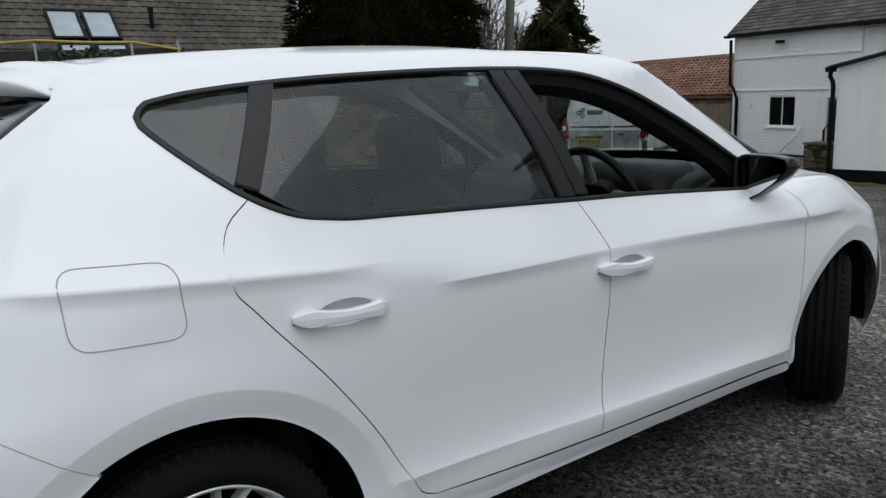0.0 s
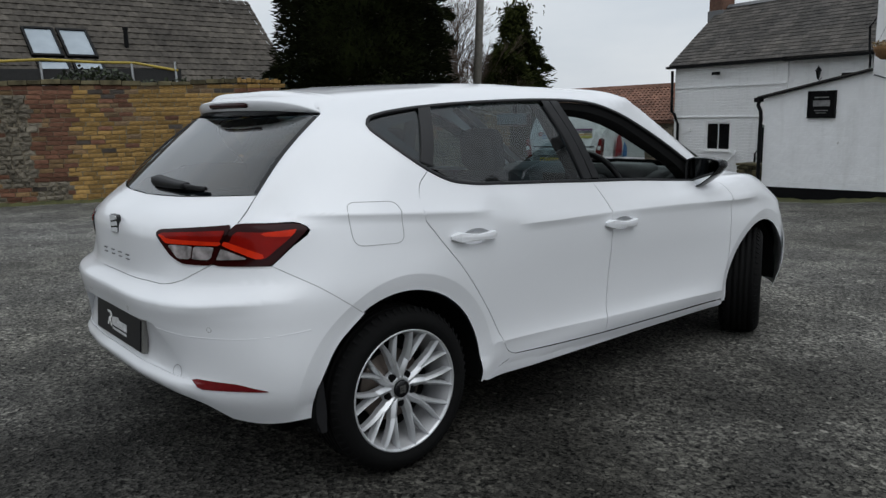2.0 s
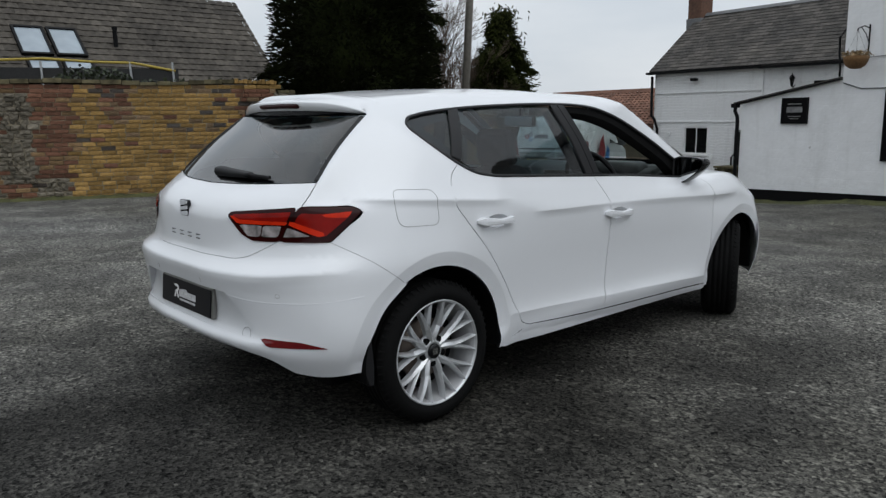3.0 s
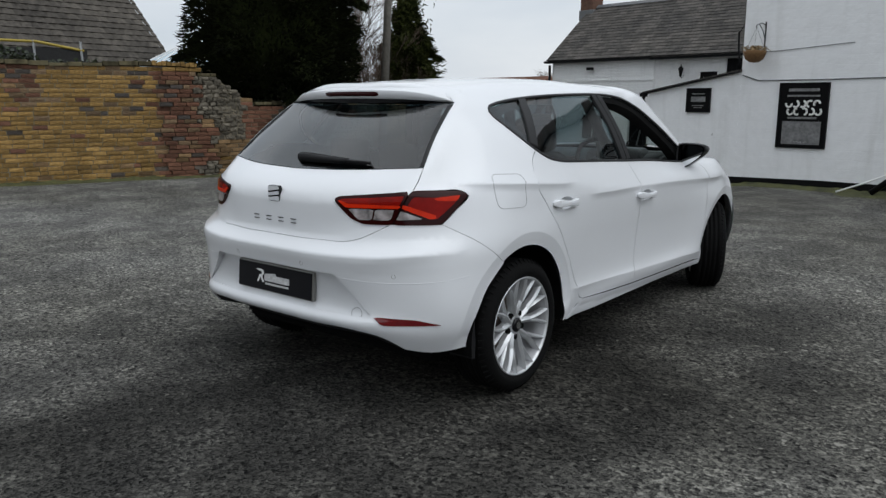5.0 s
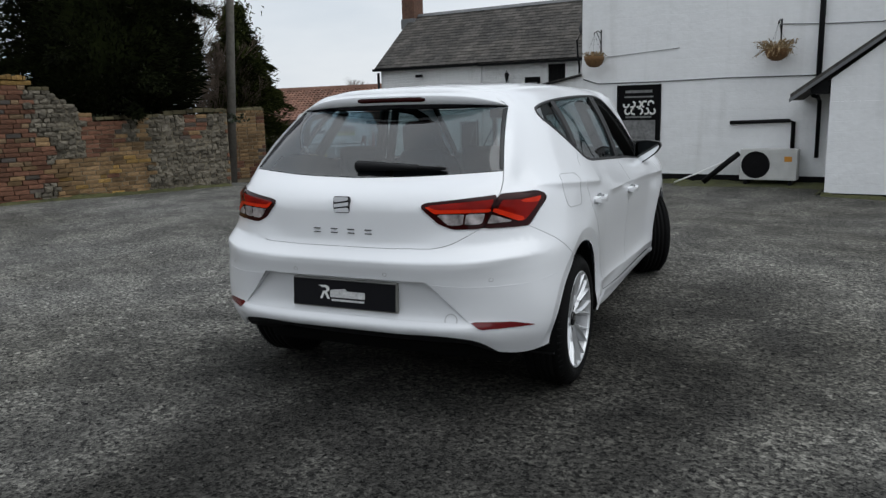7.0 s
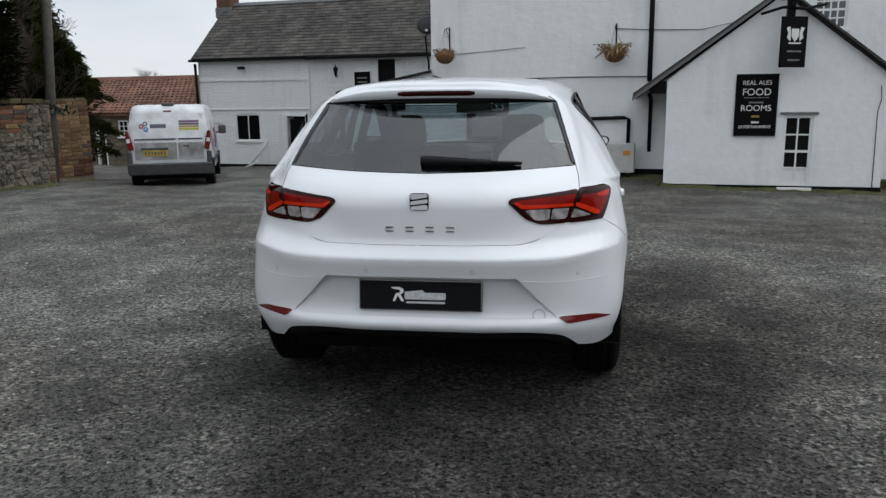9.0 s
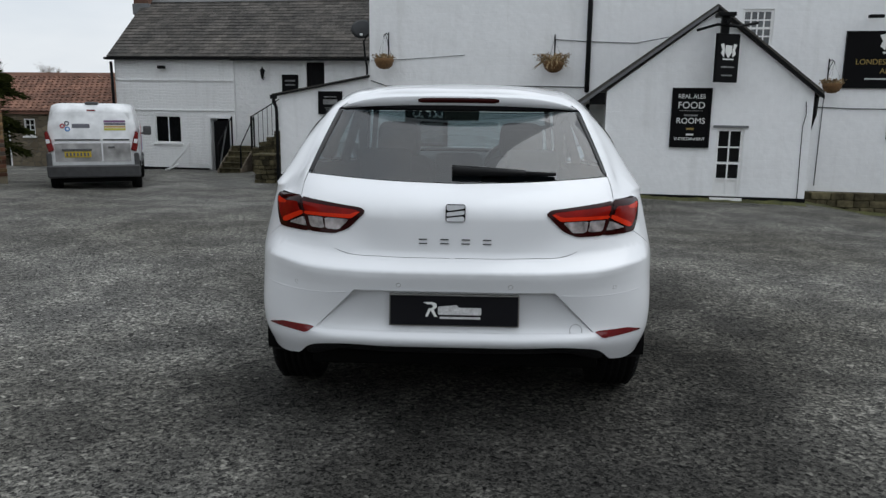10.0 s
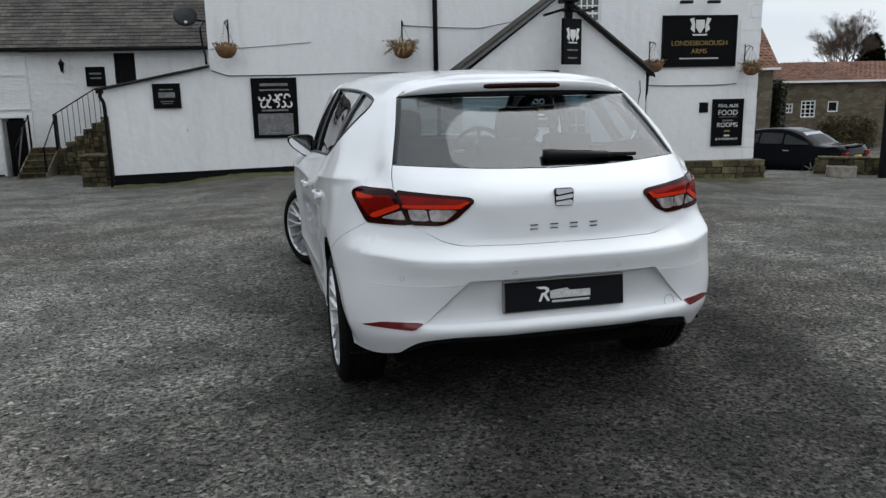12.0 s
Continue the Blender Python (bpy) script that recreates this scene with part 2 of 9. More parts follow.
def whitewash_material(name, course, lift, base, dirt, joints=-0.6, rough_scale=7.0, relief=0.28):
    """Painted masonry: courses show faintly in relief under the paint, with grime and flaking."""
    m = material(name, base, rough=0.75, vary=0.05, grain=9.0, large=0.7, tint=base)
    n, l = m.node_tree.nodes, m.node_tree.links
    b = n["Principled BSDF"]
    co = n["Texture Coordinate"]
    turn = n.new("ShaderNodeMapping")
    turn.inputs["Rotation"].default_value = (radians(90), 0, 0)
    l.new(co.outputs["Object"], turn.inputs["Vector"])
    bricks = n.new("ShaderNodeTexBrick")
    bricks.inputs["Scale"].default_value = 1.0
    bricks.inputs["Brick Width"].default_value, bricks.inputs["Row Height"].default_value = course * 2.6, course
    bricks.inputs["Mortar Size"].default_value, bricks.inputs["Mortar Smooth"].default_value = 0.012, 0.7
    warp = n.new("ShaderNodeTexNoise")
    warp.inputs["Scale"].default_value = 2.2
    l.new(co.outputs["Object"], warp.inputs["Vector"])
    bend = n.new("ShaderNodeMixRGB")
    bend.blend_type, bend.inputs[0].default_value = "ADD", 0.12
    l.new(turn.outputs["Vector"], bend.inputs[1])
    l.new(warp.outputs["Color"], bend.inputs[2])
    l.new(bend.outputs["Color"], bricks.inputs["Vector"])
    lump = n.new("ShaderNodeTexNoise")
    lump.inputs["Scale"].default_value, lump.inputs["Detail"].default_value = rough_scale, 4.0
    l.new(co.outputs["Object"], lump.inputs["Vector"])
    add = n.new("ShaderNodeMath")
    add.operation = "MULTIPLY_ADD"
    add.inputs[1].default_value = joints
    l.new(bricks.outputs["Fac"], add.inputs[0])
    l.new(lump.outputs["Fac"], add.inputs[2])
    bp = n.new("ShaderNodeBump")
    bp.inputs["Strength"].default_value, bp.inputs["Distance"].default_value = relief, lift
    l.new(add.outputs[0], bp.inputs["Height"])
    l.new(bp.outputs["Normal"], b.inputs["Normal"])
    # grime runs and flaked spots
    streak_map = n.new("ShaderNodeMapping")
    streak_map.inputs["Scale"].default_value = (3.0, 3.0, 0.35)
    l.new(co.outputs["Object"], streak_map.inputs["Vector"])
    streak = n.new("ShaderNodeTexNoise")
    streak.inputs["Scale"].default_value, streak.inputs["Detail"].default_value = 1.4, 7.0
    l.new(streak_map.outputs["Vector"], streak.inputs["Vector"])
    sr = n.new("ShaderNodeValToRGB")
    sr.color_ramp.elements[0].position, sr.color_ramp.elements[0].color = 0.54, (0, 0, 0, 1)
    sr.color_ramp.elements[1].position, sr.color_ramp.elements[1].color = 0.84, (0.4, 0.4, 0.4, 1)
    l.new(streak.outputs["Fac"], sr.inputs["Fac"])
    old = b.inputs["Base Color"].links[0].from_socket
    mx = n.new("ShaderNodeMix")
    mx.data_type = "RGBA"
    mx.inputs["B"].default_value = (*dirt, 1)
    l.new(sr.outputs["Color"], mx.inputs["Factor"])
    l.new(old, mx.inputs["A"])
    flake = n.new("ShaderNodeTexNoise")
    flake.inputs["Scale"].default_value, flake.inputs["Detail"].default_value = 2.3, 9.0
    l.new(co.outputs["Object"], flake.inputs["Vector"])
    fr = n.new("ShaderNodeValToRGB")
    fr.color_ramp.elements[0].position, fr.color_ramp.elements[0].color = 0.735, (0, 0, 0, 1)
    fr.color_ramp.elements[1].position, fr.color_ramp.elements[1].color = 0.75, (0.8, 0.8, 0.8, 1)
    l.new(flake.outputs["Fac"], fr.inputs["Fac"])
    mx2 = n.new("ShaderNodeMix")
    mx2.data_type = "RGBA"
    mx2.inputs["B"].default_value = (0.34, 0.33, 0.31, 1)
    l.new(fr.outputs["Color"], mx2.inputs["Factor"])
    l.new(mx.outputs["Result"], mx2.inputs["A"])
    l.new(mx2.outputs["Result"], b.inputs["Base Color"])
    return m


def stone_wall_material(name, low, high, joint):
    """Coursed rubble: long irregular stones with sunk pale joints."""
    m = material(name, low, 0.95, vary=0.3, grain=12, large=1.2, spec=0.15)
    n, l = m.node_tree.nodes, m.node_tree.links
    b, co = n["Principled BSDF"], n["Texture Coordinate"]
    squash = n.new("ShaderNodeMapping")
    squash.inputs["Scale"].default_value = (1.0, 1.0, 2.1)
    l.new(co.outputs["Object"], squash.inputs["Vector"])
    cells, edges = n.new("ShaderNodeTexVoronoi"), n.new("ShaderNodeTexVoronoi")
    edges.feature = "DISTANCE_TO_EDGE"
    for v in (cells, edges):
        v.inputs["Scale"].default_value = 3.4
        l.new(squash.outputs["Vector"], v.inputs["Vector"])
    sp = n.new("ShaderNodeSeparateColor")
    l.new(cells.outputs["Color"], sp.inputs[0])
    tone = n.new("ShaderNodeValToRGB")
    tone.color_ramp.elements[0].color, tone.color_ramp.elements[1].color = (*low, 1), (*high, 1)
    l.new(sp.outputs[0], tone.inputs["Fac"])
    gap = n.new("ShaderNodeValToRGB")
    gap.color_ramp.elements[0].position, gap.color_ramp.elements[1].position = 0.02, 0.06
    l.new(edges.outputs["Distance"], gap.inputs["Fac"])
    mx, grainy = n.new("ShaderNodeMix"), n.new("ShaderNodeMix")
    mx.data_type = grainy.data_type = "RGBA"
    grainy.inputs["Factor"].default_value = 0.45
    l.new(b.inputs["Base Color"].links[0].from_socket, grainy.inputs["B"])
    l.new(tone.outputs["Color"], grainy.inputs["A"])
    mx.inputs["A"].default_value = (*joint, 1)
    l.new(gap.outputs["Color"], mx.inputs["Factor"])
    l.new(grainy.outputs["Result"], mx.inputs["B"])
    l.new(mx.outputs["Result"], b.inputs["Base Color"])
    bp = n.new("ShaderNodeBump")
    bp.inputs["Strength"].default_value, bp.inputs["Distance"].default_value = 0.7, 0.03
    l.new(gap.outputs["Color"], bp.inputs["Height"])
    l.new(bp.outputs["Normal"], b.inputs["Normal"])
    return m


TAR_DARK, TAR_MID, TAR_CHIP, TAR_PALE = (0.006, 0.006, 0.007), (0.07, 0.069, 0.068), (0.165, 0.162, 0.155), (0.42, 0.41, 0.38)
M = {
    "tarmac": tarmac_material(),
    "moss": material("moss_and_weeds", (0.022, 0.026, 0.008), 0.95, vary=0.6, grain=25, large=4, bump=0.08, bump_scale=40, tint=(0.070, 0.072, 0.022)),
    "pub_white": whitewash_material("painted_render", 0.16, 0.04, (0.80, 0.805, 0.81), (0.52, 0.52, 0.50), -0.015, 2.2, 0.8),
    "house_white": whitewash_material("painted_brick", 0.085, 0.02, (0.82, 0.82, 0.815), (0.50, 0.49, 0.46), -0.4, 6.0, 0.8),
    "rough_white": whitewash_material("painted_rubble", 0.14, 0.05, (0.82, 0.82, 0.815), (0.50, 0.49, 0.46), -0.12, 6.5, 1.0),
    "black_paint": material("black_gloss_masonry_paint", (.004, .004, .0045), 0.6, vary=0.4, grain=12, spec=0.12),
    "slate": material("grey_slate", (0.034, 0.034, 0.035), 0.8, vary=0.5, grain=14, large=0.8, bump=0.04, tint=(0.072, 0.065, 0.057), spread=0.35, spec=0.25),
    "slate_piece": material("grey_slate_piece", (0.034, 0.034, 0.035), 0.8, vary=0.5, grain=14, large=0.8, bump=0.04, tint=(0.072, 0.065, 0.057), per_object=0.35, spec=0.25),
    "pantile": material("orange_clay_pantile", (0.125, 0.062, 0.043), 0.85, vary=0.3, grain=10, large=0.9, tint=(0.18, 0.095, 0.066), spread=0.3, spec=0.2, bump=0.03),
    "concrete_tile": material("brown_concrete_tile", (0.042, 0.037, 0.032), 0.9, spec=0.2, vary=0.45, grain=9, large=0.6, tint=(0.078, 0.069, 0.058), spread=0.25, bump=0.03),
    "concrete_tile_piece": material("brown_concrete_tile_piece", (0.042, 0.037, 0.032), 0.9, spec=0.2, vary=0.45, grain=9, large=0.6, tint=(0.078, 0.069, 0.058), per_object=0.25, bump=0.03),
    "mortar": material("lime_mortar", (0.20, 0.17, 0.12), 0.95, vary=0.3, grain=20, bump=0.05),
    "brick_yellow": material("yellow_stock_brick", (0.205, 0.118, 0.034), 0.9, spec=0.2, vary=0.35, grain=18, large=3, tint=(0.30, 0.188, 0.068), per_object=0.3, bump=0.05),
    "brick_red": material("red_brick", (0.108, 0.048, 0.030), 0.9, spec=0.2, vary=0.4, grain=18, large=3, tint=(0.158, 0.078, 0.050), per_object=0.35, bump=0.05),
    "brick_dark": material("burnt_brick", (0.055, 0.045, 0.038), 0.85, vary=0.3, grain=18, per_object=0.3, bump=0.05),
    "rubble": material("grey_rubble_stone", (0.115, 0.100, 0.080), 0.95, vary=0.45, grain=9, large=2, tint=(0.25, 0.225, 0.19), per_object=0.35, bump=0.08, bump_scale=25),
    "stone_far": stone_wall_material("weathered_stone_wall", (0.10, 0.082, 0.057), (0.27, 0.225, 0.16), (0.12, 0.106, 0.085)),
    "mossy_stone": material("mossy_stone", (0.045, 0.037, 0.020), 0.95, vary=0.7, grain=9, large=2, tint=(0.095, 0.082, 0.048), bump=0.1, bump_scale=18, spread=0.5, spec=0.15),
    "mossy_piece": material("mossy_stone_piece", (0.026, 0.023, 0.012), 0.95, vary=0.7, grain=11, large=4, tint=(0.070, 0.060, 0.034), bump=0.1, bump_scale=18, per_object=0.6, spec=0.15),
    "white_pvc": material("white_painted_joinery", (0.78, 0.78, 0.77), 0.4, vary=0.04, grain=15),
    "dark_glass": material("dark_window_glass", (0.006, 0.0065, 0.007), 0.08, vary=0.3, grain=2, spec=0.3),
    # the sky's reflection in the panes is painted as a grey base
    "grey_glass": material("painted_sky_window_glass", (0.10, 0.108, 0.115), 0.08, vary=0.5, grain=3, spec=0.6),
    "black_iron": material("black_painted_iron", (.004, .004, .0045), 0.5, vary=0.35, grain=30, spec=0.12),
    "sign_black": material("black_sign_board", (.0035, .0035, .004), 0.5, vary=0.3, grain=4, spec=0.08),
    "sign_grey": material("grey_sign_print", (0.16, 0.16, 0.16), 0.5, vary=0.5, grain=22, large=9),
    "sign_grey_pale": material("pale_grey_print", (0.50, 0.50, 0.50), 0.5, vary=0.35, grain=160, large=70),
    "sign_white": material("white_lettering", (0.72, 0.72, 0.70), 0.5, vary=0.05),
    "sign_gold": material("gold_lettering", (0.26, 0.18, 0.045), 0.45, vary=0.15),
    "lead": material("lead_flashing", (0.12, 0.123, 0.126), 0.6, vary=0.2, grain=12),
    "timber": material("weathered_timber", (0.16, 0.13, 0.095), 0.9, vary=0.35, grain=14, large=3, bump=0.04),
    "pole_wood": material("grey_telegraph_pole", (0.17, 0.157, 0.135), 0.9, vary=0.35, grain=14, large=2, bump=0.05),
    "bark": material("dark_bark", (0.06, 0.05, 0.04), 0.95, vary=0.4, grain=20, bump=0.06),
    "twig": material("grey_brown_twigs", (0.085, 0.060, 0.043), 0.95, vary=0.3, grain=15),
    # near-black needles: the dense crown's self-shade is partly in this colour
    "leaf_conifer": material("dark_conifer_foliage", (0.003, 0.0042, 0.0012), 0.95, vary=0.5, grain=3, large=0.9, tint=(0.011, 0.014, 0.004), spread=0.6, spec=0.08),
    "leaf_spruce": material("spruce_foliage", (0.008, 0.012, 0.0035), 0.95, vary=0.5, grain=3, large=1.2, tint=(0.034, 0.040, 0.010), spread=0.6, spec=0.08),
    "ivy": material("ivy_leaves", (0.016, 0.024, 0.008), 0.6, vary=0.5, grain=5, spread=0.5),
    "hedge_brown": material("brown_winter_hedge", (0.045, 0.036, 0.014), 0.9, vary=0.5, grain=5, tint=(0.085, 0.070, 0.030), spread=0.5),
    "dry_plant": material("dry_winter_plants", (0.20, 0.13, 0.055), 0.95, vary=0.4, grain=9, tint=(0.28, 0.20, 0.11), spread=0.4),
    "basket": material("coir_basket", (0.14, 0.075, 0.03), 0.95, vary=0.4, grain=30, bump=0.08),
    "yellow_tape": material("yellow_padding", (0.33, 0.24, 0.03), 0.6, vary=0.25, grain=9),
    "galv": material("galvanised_steel", (0.42, 0.43, 0.44), 0.45, metal=0.6, vary=0.2, grain=20),
    "dark_net": material("dark_netting", (0.02, 0.02, 0.02), 0.9, vary=0.4, grain=30),
    "ac_white": material("off_white_steel_casing", (0.56, 0.56, 0.54), 0.5, vary=0.12, grain=6, large=3),
    "orange_label": material("orange_warning_label", (0.62, 0.26, 0.03), 0.5, vary=0.1),
    # pale base colour carries a painted reflection of the sky
    "pane": material("painted_sky_rooflight", (0.28, 0.33, 0.37), 0.08, vary=0.15, grain=1.5, spec=1.0),
    "glass_roof": material("blue_white_glazing", (0.50, 0.62, 0.70), 0.15, vary=0.15, grain=2, spec=0.8),
    "terracotta": material("red_brick_chimney", (0.11, 0.055, 0.035), 0.9, vary=0.4, grain=12, bump=0.05),
}


# ---- small modelling tools ----
def mesh_of(name, bm, smooth=False):
    me = bpy.data.meshes.new(name)
    bm.normal_update()
    bm.to_mesh(me)
    bm.free()
    if smooth:
        me.shade_smooth()
    return me


def part(name, bm, mat, parent, label="", smooth=False):
    """Links a bmesh (or a mesh) as one mesh object under a thing or a part."""
    me = bm if isinstance(bm, bpy.types.Mesh) else mesh_of(name, bm, smooth)
    if mat is not None and not me.materials:
        me.materials.append(mat)
    ob = new(name, me)
    ob.parent = parent
    if label:
        ob["label"] = label
    return ob


def thing(name, label, category, m=None, group="", kind=""):
    ob = new(name)
    ob.empty_display_size = 0.1
    ob.matrix_world = m if m is not None else Matrix.Identity(4)
    return tagged(ob, label, category, group, kind)


def structure(name, bm, mat, label, m=None, smooth=False, category=""):
    me = bm if isinstance(bm, bpy.types.Mesh) else mesh_of(name, bm, smooth)
    me.materials.append(mat)
    ob = new(name, me)
    if m is not None:
        ob.matrix_world = m
    return tagged(ob, label, category or name.split("_")[0], kind="structure")


def box(bm, x0, x1, y0, y1, z0, z1, bevel=0.0, m=None):
    r = bmesh.ops.create_cube(bm, size=1.0, matrix=Matrix.Translation(((x0 + x1) / 2, (y0 + y1) / 2, (z0 + z1) / 2)) @ Matrix.Diagonal((x1 - x0, y1 - y0, z1 - z0, 1)))
    vs = r["verts"]
    if bevel:
        es = list({e for v in vs for e in v.link_edges})
        out = bmesh.ops.bevel(bm, geom=es, offset=bevel, segments=2, affect="EDGES", profile=0.6)
        vs = list({v for f in out["faces"] for v in f.verts} | {v for v in vs if v.is_valid})
    if m is not None:
        bmesh.ops.transform(bm, matrix=m, verts=vs)
    return bm


def boxed(*a, **k):
    return box(bmesh.new(), *a, **k)


def rod(bm, a, b, r0, r1=None, seg=10, caps=True):
    """A straight tapered rod from a to b."""
    a, b = Vector(a), Vector(b)
    d = b - a
    q = d.to_track_quat("Z", "Y").to_matrix().to_4x4()
    bmesh.ops.create_cone(bm, cap_ends=caps, segments=seg, radius1=r0, radius2=r0 if r1 is None else r1, depth=d.length, matrix=Matrix.Translation((a + b) / 2) @ q)
    return bm


def rodded(*a, **k):
    return rod(bmesh.new(), *a, **k)


def pipe(bm, pts, r, seg=8):
    """A round tube through points, with mitred joints."""
    pts = [Vector(p) for p in pts]
    rings = []
    for i, p in enumerate(pts):
        d = (pts[min(i + 1, len(pts) - 1)] - pts[max(i - 1, 0)]).normalized()
        side = d.cross(Vector((0, 0, 1)) if abs(d.z) < 0.95 else Vector((0, 1, 0))).normalized()
        up = side.cross(d)
        rings.append([bm.verts.new(p + r * (math.cos(a) * side + math.sin(a) * up)) for a in [2 * math.pi * k / seg for k in range(seg)]])
    for A, B in zip(rings, rings[1:]):
        for k in range(seg):
            bm.faces.new((A[k], A[(k + 1) % seg], B[(k + 1) % seg], B[k]))
    bm.faces.new(list(reversed(rings[0])))
    bm.faces.new(rings[-1])
    return bm


def lathe(bm, profile, seg=48, axis="Z", close=False):
    """Turns (radius, height) pairs round an axis."""
    rings = []
    for r, h in profile:
        ring = []
        for k in range(seg):
            a = 2 * math.pi * k / seg
            p = (r * math.cos(a), r * math.sin(a), h) if axis == "Z" else (h, r * math.cos(a), r * math.sin(a))
            ring.append(bm.verts.new(p))
        rings.append(ring)
    pairs = list(zip(rings, rings[1:])) + ([(rings[-1], rings[0])] if close else [])
    for A, B in pairs:
        for k in range(seg):
            bm.faces.new((A[k], A[(k + 1) % seg], B[(k + 1) % seg], B[k]))
    return bm


def prism(bm, outline, d0, d1, plane="xz"):
    """Extrudes a flat outline: in plane xz along y, in plane xy along z, in plane yz along x."""
    def put(p, d):
        return {"xz": (p[0], d, p[1]), "xy": (p[0], p[1], d), "yz": (d, p[0], p[1])}[plane]
    A = [bm.verts.new(put(p, d0)) for p in outline]
    B = [bm.verts.new(put(p, d1)) for p in outline]
    n = len(outline)
    for k in range(n):
        bm.faces.new((A[k], A[(k + 1) % n], B[(k + 1) % n], B[k]))
    bm.faces.new(list(reversed(A)))
    bm.faces.new(B)
    bmesh.ops.recalc_face_normals(bm, faces=bm.faces[:])
    return bm


def prismed(*a, **k):
    return prism(bmesh.new(), *a, **k)


def wall_with_openings(bm, u0, u1, z0, z1, y0, y1, holes):
    """A thick wall (u along, y through) with rectangular openings (u0, u1, z0, z1) cut right through."""
    us = sorted({u0, u1, *[h[0] for h in holes], *[h[1] for h in holes]})
    zs = sorted({z0, z1, *[h[2] for h in holes], *[h[3] for h in holes]})
    solid = [[not any(h[0] < (a + b) / 2 < h[1] and h[2] < (c + d) / 2 < h[3] for h in holes) for c, d in zip(zs, zs[1:])] for a, b in zip(us, us[1:])]
    def quad(*ps):
        bm.faces.new([bm.verts.new(p) for p in ps])
    for i, (a, b) in enumerate(zip(us, us[1:])):
        for j, (c, d) in enumerate(zip(zs, zs[1:])):
            if not solid[i][j]:
                continue
            quad((a, y0, c), (b, y0, c), (b, y0, d), (a, y0, d))
            quad((b, y1, c), (a, y1, c), (a, y1, d), (b, y1, d))
            for ii, jj, face in ((i - 1, j, ((a, y1, c), (a, y0, c), (a, y0, d), (a, y1, d))), (i + 1, j, ((b, y0, c), (b, y1, c), (b, y1, d), (b, y0, d))),
                                 (i, j - 1, ((a, y1, c), (b, y1, c), (b, y0, c), (a, y0, c))), (i, j + 1, ((a, y0, d), (b, y0, d), (b, y1, d), (a, y1, d)))):
                if not (0 <= ii < len(us) - 1 and 0 <= jj < len(zs) - 1 and solid[ii][jj]):
                    quad(*face)
    bmesh.ops.remove_doubles(bm, verts=bm.verts[:], dist=1e-4)
    return bm


def letters(text, size, depth, spacing=1.0, bold=0.0):
    """Solid lettering in the built-in font, centred, standing in the xz plane and facing -y."""
    cu = bpy.data.curves.new("letters", "FONT")
    cu.body, cu.size, cu.extrude, cu.space_character, cu.offset = text, size, depth, spacing, bold
    cu.align_x, cu.align_y = "CENTER", "CENTER"
    tmp = bpy.data.objects.new("letters_tmp", cu)
    scene.collection.objects.link(tmp)
    bpy.context.view_layer.update()
    me = bpy.data.meshes.new_from_object(tmp.evaluated_get(bpy.context.evaluated_depsgraph_get()))
    bpy.data.objects.remove(tmp)
    bpy.data.curves.remove(cu)
    me.transform(Matrix.Rotation(radians(90), 4, "X"))
    me.materials.clear()
    return me


def ground_height(x, y):
    """The yard: level round the car, falling gently towards the buildings and the lane."""
    spots = ((0, -2, 0), (0, 3, 0), (3, -6, 0), (-5, -8, 0), (6, 0, -0.02), (-4, 4, -0.02), (-11, 1, 0.0), (-9.6, 5, 0.0), (-8.4, 8, -0.03), (-30, 5, 0.3), (-12, -12, 0.0), (12, -10, 0.0),
             (4.5, 9, -0.18), (-0.5, 11.4, -0.13), (2.2, 10.6, -0.12), (-3.9, 11.8, -0.30), (-6.7, 10.4, -0.20), (-7.3, 12.4, -0.34), (-8.7, 19, -0.70), (-11.7, 20.5, -0.80), (-5, 18, -0.62), (-15, 23, -0.85), (8.6, 9.8, -0.50),
             (12, 6, -0.25), (11.5, 12, -0.8), (15, 16, -1.25), (19, 14, -1.2), (24, 26, -1.6), (-30, 40, -1.0), (30, 45, -1.8))
    w = z = 0.0
    for a, b, h in spots:
        k = 1.0 / (0.6 + (x - a) ** 2 + (y - b) ** 2) ** 1.7
        w += k
        z += k * h
    return z / w

# ---- ground: one sheet to the horizon ----
def build_ground():
    inner = [-40 + 0.8 * k for k in range(101)]
    xs = [-900, -400, -200, -110, -65] + inner + [65, 110, 200, 400, 900]
    ys = [-900, -400, -200, -110, -65] + inner + [65, 110, 200, 400, 900]
    vs = [(x, y, ground_height(x, y)) for y in ys for x in xs]
    nx = len(xs)
    fs = [(j * nx + i, j * nx + i + 1, (j + 1) * nx + i + 1, (j + 1) * nx + i) for j in range(len(ys) - 1) for i in range(nx - 1)]
    me = bpy.data.meshes.new("ground")
    me.from_pydata(vs, [], fs)
    me.shade_smooth()
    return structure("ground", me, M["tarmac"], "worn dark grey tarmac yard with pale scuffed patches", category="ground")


build_ground()


